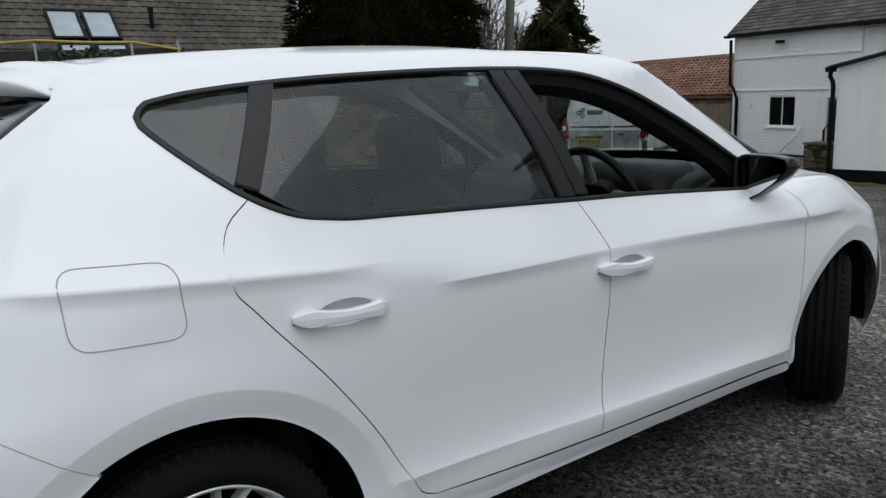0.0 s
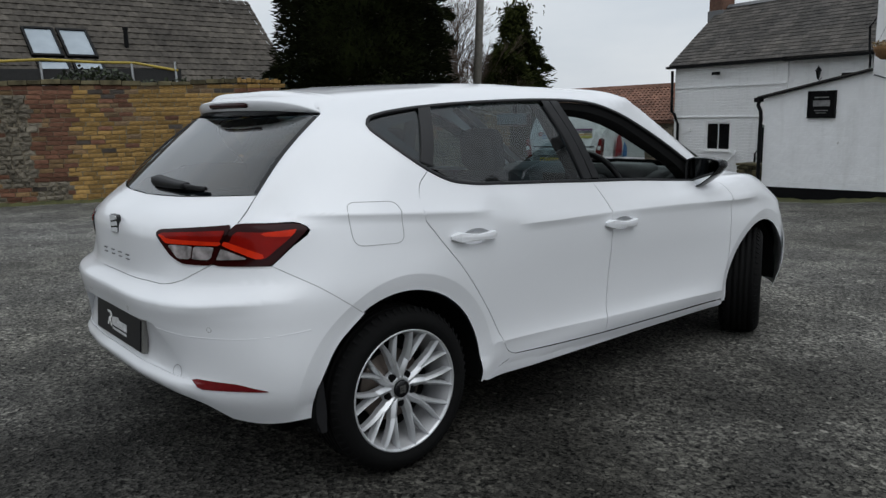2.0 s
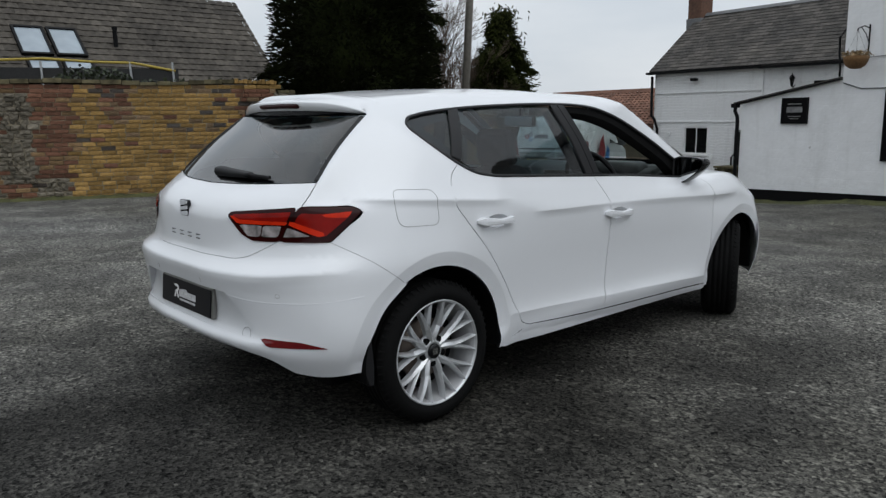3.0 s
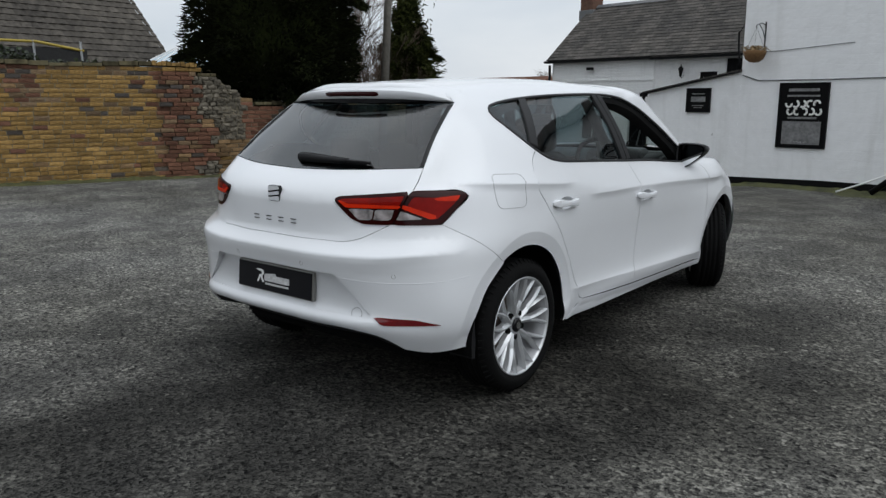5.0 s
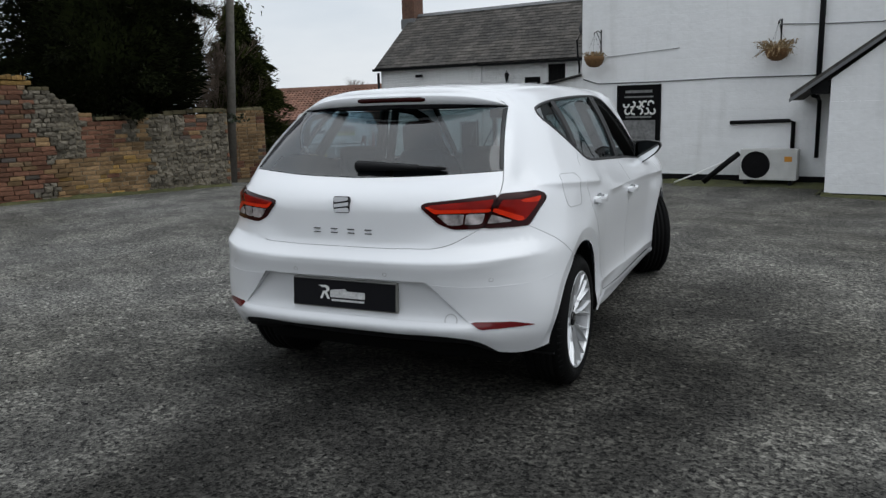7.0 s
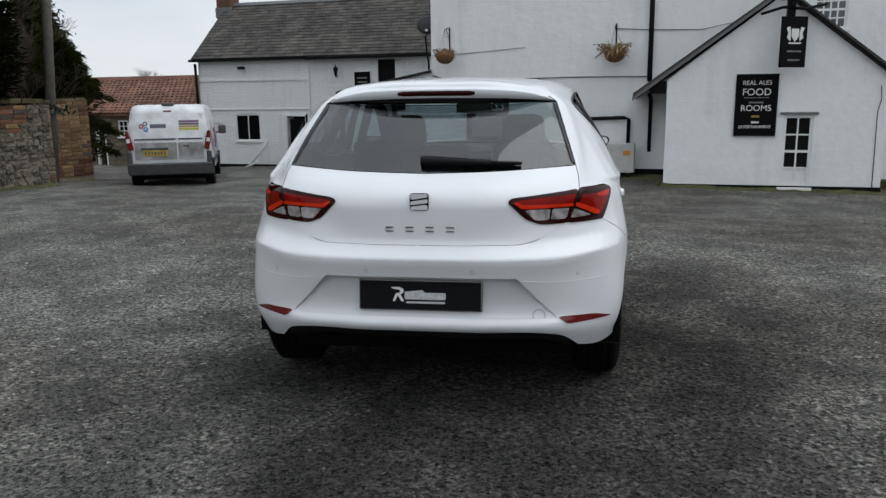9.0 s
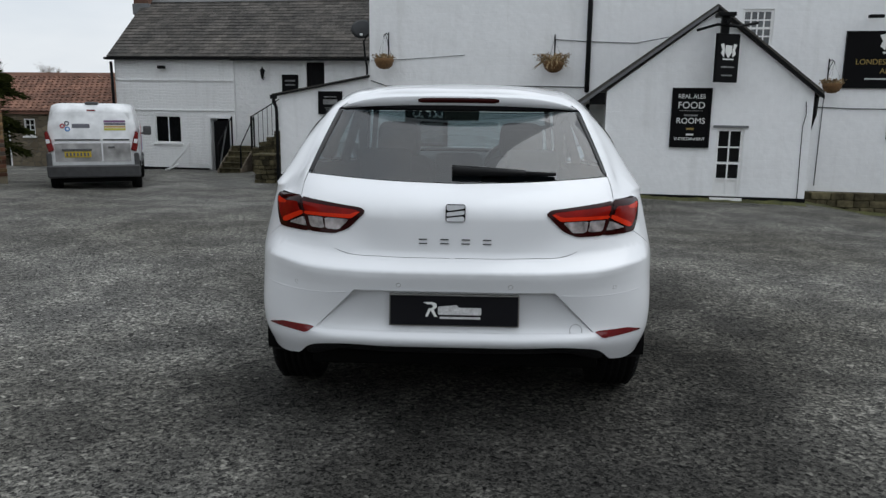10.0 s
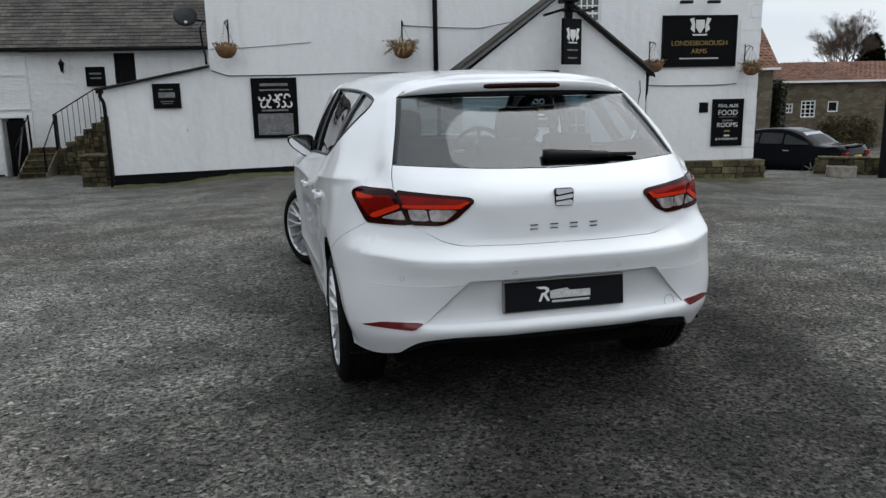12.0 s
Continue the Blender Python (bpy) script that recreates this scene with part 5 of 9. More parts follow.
# Feature lines of the body's right half, from the rear centre round the side to the nose.
BODY_LINES = (
    # underside edge
    ((0, -.70, .36), (.35, -.69, .36), (.58, -.66, .325), (.735, -.53, .275), (.84, -.36, .27), (.86, 0, .22), (.855, .6, .19), (.855, 1.2, .19), (.85, 1.95, .19), (.85, 2.69, .20), (.78, 3.1, .22), (.45, 3.36, .22), (0, 3.42, .22)),
    # lower lip and sill crease
    ((0, -.775, .425), (.35, -.765, .425), (.60, -.71, .42), (.81, -.535, .40), (.888, -.33, .40), (.898, 0, .36), (.884, .6, .315), (.882, 1.2, .325), (.882, 1.95, .335), (.885, 2.69, .36), (.82, 3.13, .38), (.47, 3.41, .38), (0, 3.47, .38)),
    # lower door hollow
    ((0, -.752, .50), (.35, -.745, .50), (.60, -.70, .49), (.822, -.535, .48), (.900, -.32, .48), (.912, 0, .48), (.877, .6, .395), (.874, 1.2, .41), (.877, 1.95, .42), (.902, 2.69, .48), (.83, 3.12, .50), (.47, 3.41, .50), (0, 3.47, .50)),
    ((0, -.785, .645), (.40, -.772, .645), (.62, -.700, .645), (.812, -.535, .645), (.899, -.31, .64), (.916, 0, .64), (.886, .6, .63), (.880, 1.2, .62), (.884, 1.95, .62), (.908, 2.69, .62), (.82, 3.10, .62), (.46, 3.40, .62), (0, 3.46, .62)),
    # bumper shelf
    ((0, -.793, .705), (.40, -.778, .707), (.62, -.704, .715), (.802, -.535, .73), (.893, -.31, .745), (.913, 0, .755), (.893, .6, .74), (.889, 1.2, .72), (.892, 1.95, .71), (.904, 2.69, .71), (.81, 3.09, .68), (.46, 3.39, .66), (0, 3.45, .65)),
    # tailgate foot
    ((0, -.750, .775), (.30, -.739, .775), (.55, -.676, .785), (.762, -.509, .82), (.868, -.30, .85), (.895, 0, .87), (.897, .6, .85), (.895, 1.2, .81), (.895, 1.95, .79), (.895, 2.69, .79), (.80, 3.08, .72), (.45, 3.38, .68), (0, 3.44, .67)),
    # shoulder crease
    ((0, -.738, .965), (.366, -.713, .958), (.62, -.600, .975), (.752, -.46, .985), (.842, -.25, .99), (.882, .05, .99), (.892, .6, .935), (.894, 1.2, .885), (.896, 1.95, .865), (.88, 2.69, .875), (.735, 3.12, .80), (.40, 3.38, .78), (0, 3.46, .76)),
    ((0, -.722, .988), (.366, -.697, .985), (.62, -.585, .995), (.738, -.447, 1.004), (.835, -.245, 1.008), (.8755, .05, 1.008), (.8855, .6, .954), (.888, 1.2, .904), (.890, 1.95, .885), (.850, 2.69, .925), (.69, 3.05, .865), (.38, 3.27, .845), (0, 3.35, .835)),
    # waistline
    ((0, -0.598, 1.072), (0.35, -0.568, 1.08), (0.652, -0.452, 1.095), (0.7, -0.355, 1.11), (0.765, -0.18, 1.14), (0.815, 0.08, 1.14), (0.835, 0.6, 1.07), (0.828, 1.2, 1.037), (0.8, 1.95, 0.985), (0.755, 2.33, 0.985), (0.64, 2.55, 1.01), (0.36, 2.68, 1.025), (0, 2.72, 1.03)),
    # top of the windows
    ((0, -0.195, 1.362), (0.33, -0.18, 1.363), (0.562, -0.133, 1.367), (0.605, -0.06, 1.372), (0.625, 0.05, 1.377), (0.64, 0.27, 1.396), (0.668, 0.65, 1.414), (0.687, 1.0, 1.416), (0.668, 1.42, 1.408), (0.648, 1.66, 1.42), (0.5, 1.66, 1.438), (0.28, 1.62, 1.45), (0, 1.59, 1.456)),
    # roof rail
    ((0, -0.2, 1.438), (0.29, -0.18, 1.437), (0.50, -0.1, 1.418), (0.538, -0.02, 1.422), (0.557, 0.08, 1.428), (0.578, 0.28, 1.441), (0.606, 0.65, 1.451), (0.622, 1.0, 1.453), (0.615, 1.43, 1.441), (0.578, 1.58, 1.452), (0.44, 1.56, 1.462), (0.25, 1.51, 1.47), (0, 1.49, 1.474)),
    ((0, -0.05, 1.467), (0.25, -0.04, 1.464), (0.385, 0.0, 1.456), (0.405, 0.05, 1.461), (0.415, 0.12, 1.466), (0.43, 0.3, 1.476), (0.455, 0.65, 1.488), (0.46, 0.95, 1.489), (0.45, 1.2, 1.478), (0.41, 1.26, 1.482), (0.32, 1.25, 1.482), (0.18, 1.22, 1.484), (0, 1.2, 1.486)),
    ((0.0, 0.18, 1.491), (0.0, 0.2, 1.492), (0.0, 0.23, 1.493), (0.0, 0.27, 1.495), (0.0, 0.32, 1.497), (0.0, 0.4, 1.501), (0.0, 0.65, 1.509), (0.0, 0.85, 1.51), (0.0, 1.0, 1.508), (0.0, 1.02, 1.508), (0.0, 1.03, 1.507), (0.0, 1.04, 1.507), (0.0, 1.05, 1.507)),
)


def hermite(knots, values, t):
    """Smooth curve through values at knots (nonuniform three-point slopes)."""
    k = np.clip(np.searchsorted(knots, t, side="right") - 1, 0, len(knots) - 2)
    h = np.diff(knots)
    d = np.diff(values, axis=0) / h[:, None]
    slope = np.empty_like(values)
    slope[0], slope[-1] = d[0], d[-1]
    slope[1:-1] = (d[:-1] * h[1:, None] + d[1:] * h[:-1, None]) / (h[:-1] + h[1:])[:, None]
    u = ((t - knots[k]) / h[k])[:, None]
    hk = h[k][:, None]
    return ((2 * u ** 3 - 3 * u ** 2 + 1) * values[k] + (u ** 3 - 2 * u ** 2 + u) * hk * slope[k] + (-2 * u ** 3 + 3 * u ** 2) * values[k + 1] + (u ** 3 - u ** 2) * hk * slope[k + 1])


LINES = np.array(BODY_LINES, dtype=float)
KNOTS = np.concatenate([[0], np.cumsum(np.linalg.norm(np.diff(LINES[1:9], axis=1), axis=2).mean(axis=0))])


def body_line(row, t):
    """Points along one feature line; it is mirrored past both ends so that it crosses the middle squarely."""
    flip = np.array([-1.0, 1, 1])
    vals = np.vstack([row[2:0:-1] * flip, row, row[-2:-4:-1] * flip])
    kn = np.concatenate([-KNOTS[2:0:-1], KNOTS, 2 * KNOTS[-1] - KNOTS[-2:-4:-1]])
    return hermite(kn, vals, t)


def body_patch(k0, k1, v0, v1, nk, nv):
    """A grid of body points between line indices v0-v1 and stations k0-k1."""
    t = np.interp(np.linspace(k0, k1, nk), np.arange(13), KNOTS)
    rows = np.stack([body_line(r, t) for r in LINES])
    spans = np.concatenate([[0], np.cumsum(np.linalg.norm(np.diff(LINES, axis=0), axis=2).mean(axis=1))])
    vi = np.linspace(v0, v1, nv)
    v = np.interp(vi, np.arange(len(LINES)), spans)
    low, mid, top = vi <= 8, (vi > 8) & (vi < 9), vi >= 9
    out = np.empty((nv, nk, 3))
    for i in range(nk):
        col = rows[:, i]
        if low.any():
            out[low, i] = hermite(spans[:9], col[:9], v[low])
        if top.any():
            out[top, i] = hermite(spans[9:], col[9:], v[top])
        if mid.any():
            # glass-house: straight lines, bowed slightly outwards
            f = (vi[mid] - 8)[:, None]
            base = col[8] * (1 - f) + col[9] * f
            away = (col[8] + col[9]) / 2 - np.array([0, 0.8, 0.9])
            away /= np.linalg.norm(away)
            out[mid, i] = base + away * 0.014 * np.sin(np.pi * f)
    return out


def grid_faces(nv, nk):
    return [(j * nk + i, j * nk + i + 1, (j + 1) * nk + i + 1, (j + 1) * nk + i) for j in range(nv - 1) for i in range(nk - 1)]


MASTER = body_patch(0, 12, 0, len(LINES) - 1, 241, 157)
_nv, _nk = MASTER.shape[:2]
_right = [Vector(p) for p in MASTER.reshape(-1, 3)]
_left = [Vector((-p.x, p.y, p.z)) for p in _right]
_faces = grid_faces(_nv, _nk)
SHELL = BVHTree.FromPolygons(_right + _left, _faces + [tuple(i + len(_right) for i in reversed(f)) for f in _faces])


def smooth_normals():
    P = MASTER
    du, dv = np.gradient(P, axis=1), np.gradient(P, axis=0)
    n = np.cross(du, dv)
    n /= np.linalg.norm(n, axis=2)[..., None] + 1e-12
    return n


_nor = smooth_normals()
_kd_points = MASTER.reshape(-1, 3)
from mathutils.kdtree import KDTree
_kd = KDTree(len(_kd_points))
for _i, _p in enumerate(_kd_points):
    _kd.insert(_p, _i)
_kd.balance()
_nflat = _nor.reshape(-1, 3)


def shell_normal(p):
    """Outward normal of the body near p, tilted where a crease is pressed into it."""
    n = plain_normal(p)
    if abs(p.x) > .72 and .15 < p.z < 1.2 and -.48 < p.y < 3.2:
        e = .002
        gy = (crease_rise(p.y + e, p.z) - crease_rise(p.y - e, p.z)) / (2 * e)
        gz = (crease_rise(p.y, p.z + e) - crease_rise(p.y, p.z - e)) / (2 * e)
        g = Vector((0, gy, gz))
        n = (n - (g - n * g.dot(n))).normalized()
    if p.y < -.33 and .38 < p.z < .80:
        g = Vector((0, 0, (rear_rise(p.x, p.z + .002) - rear_rise(p.x, p.z - .002)) / .004))
        n = (n - (g - n * g.dot(n))).normalized()
    return n


def plain_normal(p):
    """Outward normal of the body near p, averaged from the closest samples."""
    q = Vector((abs(p.x), p.y, p.z))
    acc = Vector((0, 0, 0))
    wide = q.y < .15 and q.z > 1.0
    pane = q.y < -.12 and 1.09 < q.z < 1.369 and q.x < .660 - (q.z - 1.093) * .32
    for co, i, d in _kd.find_n(q, 90 if pane else 40 if wide else 4):
        if pane and not 8.1 < (i // _nk) / 13 < 8.9:
            continue
        acc += Vector(_nflat[i]) / (d + (.02 if wide else 1e-4))
    if acc.length < 1e-6:
        acc = Vector(_nflat[_kd.find(q)[1]])
    acc.normalize()
    if acc.dot(q - Vector((0, min(max(q.y, 0.1), 2.6), 0.75))) < 0:
        acc = -acc
    return Vector((math.copysign(acc.x, p.x * acc.x) if p.x else acc.x, acc.y, acc.z)) if p.x >= 0 else Vector((-acc.x, acc.y, acc.z))


FLANGES = ((0, .398), (2.70, .382))
# pressed creases along the flanks, as (y, z), with their heights
CREASES = (
    ([(-.42, 1.030), (-.21, 1.020), (0, 1.006), (.09, .999), (.21, .990), (.345, .980), (.50, .967)], .0135, .0),
    ([(.60, .898), (.84, .892), (1.17, .889), (1.56, .880), (2.0, .864), (2.28, .853), (2.60, .848)], .0095, .0),
    ([(.42, .416), (.60, .406), (.835, .396), (1.20, .379), (1.75, .358), (2.33, .337)], .012, -.26),
)


def crease_rise(y, z):
    """How far the pressed creases stand out of the flank at (y, z)."""
    out = 0.0
    for line, ridge, flare in CREASES:
        y0, y1 = line[0][0], line[-1][0]
        if not y0 < y < y1:
            continue
        dz = z - float(np.interp(y, [q[0] for q in line], [q[1] for q in line]))
        if abs(dz) > .3:
            continue
        fade = min(1, (y - y0) / .10, (y1 - y) / .16)
        if ridge:
            if dz >= 0:
                out += fade * ridge * math.exp(-dz / .045)
            else:
                f = min(1, -dz / .042)
                out += fade * (ridge * (1 - f) ** 2 if not flare else ridge + flare * min(-dz, .10))
    # flat flanges round the wheel arches
    for yc, r in FLANGES:
        d = math.hypot(y - yc, z - .317) - r
        if d < .062 and z > .30:
            out -= .015 * (1 - max(0, d) / .062) * min(1, (z - .30) / .06)
    return out


REAR_CREASE = ((0, .40, .62, .80, .9), (.722, .722, .727, .744, .755))
LIP = .447


def rear_rise(x, z):
    """The shelf edge across the rear bumper below the tailgate, and the edge of its lower lip."""
    out = 0.0
    dz = z - float(np.interp(abs(x), *REAR_CREASE))
    if abs(dz) < .06:
        fade = min(1, max(0, (.87 - abs(x)) / .12))
        out += fade * .016 * (1 - dz / .06 if dz >= 0 else (1 - min(1, -dz / .05)) ** 2)
    dl = z - LIP
    if -.05 < dl < .02:
        out += min(1, max(0, (.68 - abs(x)) / .12)) * .007 * (1 - dl / .02 if dl >= 0 else 1 + dl / .05)
    return out


def cast(kind, a, b):
    """The body point seen from the side (a=y, b=z), from behind (a=x, b=z), from above (a=x, b=y), or wrapped round the rear corner (a=turn, b=z)."""
    if kind == "side":
        o, d = Vector((2, a, b)), Vector((-1, 0, 0))
    elif kind == "rear":
        o, d = Vector((a, -2, b)), Vector((0, 1, 0))
    elif kind == "top":
        o, d = Vector((a, b, 3)), Vector((0, 0, -1))
    else:
        w = Vector((math.sin(a), -math.cos(a), 0)) if abs(a) <= math.pi / 2 else Vector((math.copysign(1, a), 0, 0))
        o, d = Vector((0, 0.6 + max(0, abs(a) - math.pi / 2), b)) + w * 3, -w
    hit = SHELL.ray_cast(o, d)
    if hit[0] is None:
        near = SHELL.find_nearest(o + d * (1.15 if kind == "side" else 1.3 if kind == "rear" else 1.6))
        return near[0]
    p = hit[0]
    if abs(p.x) > .72 and .15 < p.z < 1.2 and kind in ("side", "wrap"):
        p = p + plain_normal(p) * crease_rise(p.y, p.z)
    if p.y < -.33 and .38 < p.z < .80 and kind in ("rear", "wrap"):
        p = p + plain_normal(p) * rear_rise(p.x, p.z)
    return p


def turn_of(x, y):
    return math.atan2(x, 0.6 - y) if y < 0.6 else math.copysign(math.pi / 2 + y - 0.6, x)


def unwrap(points, kind="3d"):
    """Points on the body (3D, or seen from the side or from behind) as places round its outline."""
    out = []
    for q in points:
        p = q if kind == "3d" else cast(kind, *q)
        out.append((turn_of(p[0], p[1]), p[2]))
    return out


def run(pts, step=0.02, smooth=True):
    """Densifies a run of 2D points, as a smooth curve or straight."""
    p = np.array(pts, dtype=float)
    kn = np.concatenate([[0], np.cumsum(np.linalg.norm(np.diff(p, axis=0), axis=1))])
    n = max(2, int(kn[-1] / step) + 1)
    t = np.linspace(0, kn[-1], n)
    if smooth and len(p) > 2:
        return [tuple(v) for v in hermite(kn, p, t)]
    return [(float(np.interp(s, kn, p[:, 0])), float(np.interp(s, kn, p[:, 1]))) for s in t]


def loop(*runs):
    out = []
    for r in runs:
        for q in r:
            if not out or math.hypot(q[0] - out[-1][0], q[1] - out[-1][1]) > 0.004:
                out.append(q)
    if math.hypot(out[0][0] - out[-1][0], out[0][1] - out[-1][1]) < 0.004:
        out.pop()
    return out


def arc(cx, cz, r, a0, a1, n=40):
    return [(cx + r * math.cos(radians(a0 + (a1 - a0) * k / n)), cz + r * math.sin(radians(a0 + (a1 - a0) * k / n))) for k in range(n + 1)]


def inside(pt, poly):
    x, y = pt
    res = False
    for (x1, y1), (x2, y2) in zip(poly, poly[1:] + poly[:1]):
        if (y1 > y) != (y2 > y) and x < (x2 - x1) * (y - y1) / (y2 - y1) + x1:
            res = not res
    return res


def shrink(poly, by):
    area = sum(a[0] * b[1] - b[0] * a[1] for a, b in zip(poly, poly[1:] + poly[:1]))
    sgn = 1 if area > 0 else -1
    out = []
    n = len(poly)
    for i in range(n):
        (x0, y0), (x1, y1), (x2, y2) = poly[i - 1], poly[i], poly[(i + 1) % n]
        nx, ny = -(y2 - y0), x2 - x0
        d = math.hypot(nx, ny) or 1
        out.append((x1 + sgn * by * nx / d, y1 + sgn * by * ny / d))
    return out


def shell_mesh(name, outline, kind, holes=(), step=0.035, gap=0.0013, offset=0.0, flange=0.014, mirror=False, bulge=None, grid_x=None):
    """A body panel: an outline laid on the body surface, finely meshed, with its edges turned in."""
    rings = [shrink(outline, gap)] + [shrink(h, -gap) for h in holes]
    pts, edges = [], []
    for ring in rings:
        s = len(pts)
        pts += ring
        edges += [(s + i, s + (i + 1) % len(ring)) for i in range(len(ring))]
    xs, ys = [p[0] for p in rings[0]], [p[1] for p in rings[0]]
    gx = step / (1.25 if kind == "wrap" else 1)
    border = np.array(pts)
    nx, ny = int((max(xs) - min(xs)) / gx), int((max(ys) - min(ys)) / step)
    for i in range(1, nx + 1):
        for j in range(1, ny + 1):
            q = (min(xs) + i * gx, min(ys) + j * step)
            if np.min(np.hypot(border[:, 0] - q[0], border[:, 1] - q[1])) > step * 0.45 and inside(q, rings[0]) and not any(inside(q, h) for h in rings[1:]):
                pts.append(q)
    # rows of points along the creases
    extra = []
    if max(ys) - min(ys) > .25 and kind in ("side", "wrap"):
        for line, ridge, flare in CREASES:
            for dz in ((.06, .03, .012, .0025, -.0025, -.012, -.025, -.042) if ridge else (.02, .0025, -.0025, -.03)):
                for y in np.arange(line[0][0], line[-1][0], .028):
                    z = float(np.interp(y, [q[0] for q in line], [q[1] for q in line])) + dz
                    q = (float(y), z)
                    if kind == "wrap":
                        c = cast("side", *q)
                        q = (turn_of(c[0], c[1]), z)
                    if min(xs) < q[0] < max(xs) and np.min(np.hypot(border[:, 0] - q[0], border[:, 1] - q[1])) > .007 and inside(q, rings[0]) and not any(inside(q, h) for h in rings[1:]):
                        extra.append(q)
        if kind == "wrap":
            rows = [(REAR_CREASE, dz) for dz in (.055, .03, .01, .0025, -.0025, -.012, -.028, -.045)] + [(((0, 1), (LIP, LIP)), dz) for dz in (.012, .0025, -.0025, -.02)]
            for (line, dz), x in itertools.product(rows, np.arange(-.86, .87, .03)):
                if abs(x) < .70 or line is REAR_CREASE:
                    c = cast("rear", float(x), float(np.interp(abs(x), *line)) + dz)
                    q = (turn_of(c[0], c[1]), c[2])
                    if min(xs) < q[0] < max(xs) and np.min(np.hypot(border[:, 0] - q[0], border[:, 1] - q[1])) > .007 and inside(q, rings[0]) and not any(inside(q, h) for h in rings[1:]):
                        extra.append(q)
        for yc, r in FLANGES:
            for dr in (.012, .03, .045, .0595, .0645, .08):
                for a in np.arange(0, 180, 1.7):
                    q = (yc + (r + dr) * math.cos(radians(a)), .317 + (r + dr) * math.sin(radians(a)))
                    if kind == "wrap":
                        c = cast("side", *q)
                        q = (turn_of(c[0], c[1]), q[1])
                    if min(xs) < q[0] < max(xs) and np.min(np.hypot(border[:, 0] - q[0], border[:, 1] - q[1])) > .006 and inside(q, rings[0]) and not any(inside(q, h) for h in rings[1:]):
                        extra.append(q)
    if extra:
        ex = np.array(extra)
        pts = pts[:len(border)] + [q for q in pts[len(border):] if np.min(np.hypot(ex[:, 0] - q[0], ex[:, 1] - q[1])) > .016] + extra
    vs, es, fs, *_ = delaunay_2d_cdt([Vector(p) for p in pts], edges, [], 0, 1e-6)
    keep = []
    for f in fs:
        c = sum((vs[i] for i in f), Vector((0, 0))) / len(f)
        if inside(c, rings[0]) and not any(inside(c, h) for h in rings[1:]):
            keep.append(f)
    P = [cast(kind, v[0], v[1]) for v in vs]
    N = [shell_normal(p) for p in P]
    P = [p + n * (offset + (bulge(v[0], v[1]) if bulge else 0)) for p, n, v in zip(P, N, vs)]
    count = {}
    for f in keep:
        for a, b in zip(f, f[1:] + f[:1]):
            count[tuple(sorted((a, b)))] = count.get(tuple(sorted((a, b))), 0) + 1
    verts, normals, faces = list(P), list(N), []
    for f in keep:
        a, b, c = (P[i] for i in f[:3])
        flip = (b - a).cross(c - a).dot(N[f[0]]) < 0
        faces.append(tuple(reversed(f)) if flip else tuple(f))
    if flange:
        inner = {}
        for (a, b), k in count.items():
            if k == 1:
                for i in (a, b):
                    if i not in inner:
                        inner[i] = (len(verts), len(verts) + 1)
                        verts += [P[i], P[i] - N[i] * flange]
                        normals += [N[i], N[i]]
                faces.append((inner[a][0], inner[b][0], inner[b][1], inner[a][1]))
    if mirror:
        verts = [Vector((-v.x, v.y, v.z)) for v in verts]
        normals = [Vector((-v.x, v.y, v.z)) for v in normals]
        faces = [tuple(reversed(f)) for f in faces]
    me = bpy.data.meshes.new(name)
    me.from_pydata(verts, [], faces)
    me.shade_smooth()
    me.normals_split_custom_set_from_vertices(normals)
    return me


def strip_mesh(name, line, kind, width, lift=0.004, mirror=False, closed=False):
    """A flat moulding of the given width laid along a line on the body, with raised sides."""
    pts = [cast(kind, a, b) for a, b in line]
    if mirror:
        pts = [Vector((-p.x, p.y, p.z)) for p in pts]
    bm = bmesh.new()
    rings = []
    n = len(pts)
    for i, p in enumerate(pts):
        d = pts[(i + 1) % n if closed else min(i + 1, n - 1)] - pts[i - 1 if closed else max(i - 1, 0)]
        nor = shell_normal(p)
        side = d.normalized().cross(nor).normalized()
        rings.append([bm.verts.new(p + side * s * width / 2 + nor * h) for s, h in ((-1, -0.006), (-1, lift * 0.6), (-0.6, lift), (0.6, lift), (1, lift * 0.6), (1, -0.006))])
    pairs = list(zip(rings, rings[1:])) + ([(rings[-1], rings[0])] if closed else [])
    for A, B in pairs:
        for k in range(5):
            bm.faces.new((A[k], A[k + 1], B[k + 1], B[k]))
    bmesh.ops.recalc_face_normals(bm, faces=bm.faces[:])
    return mesh_of(name, bm, True)


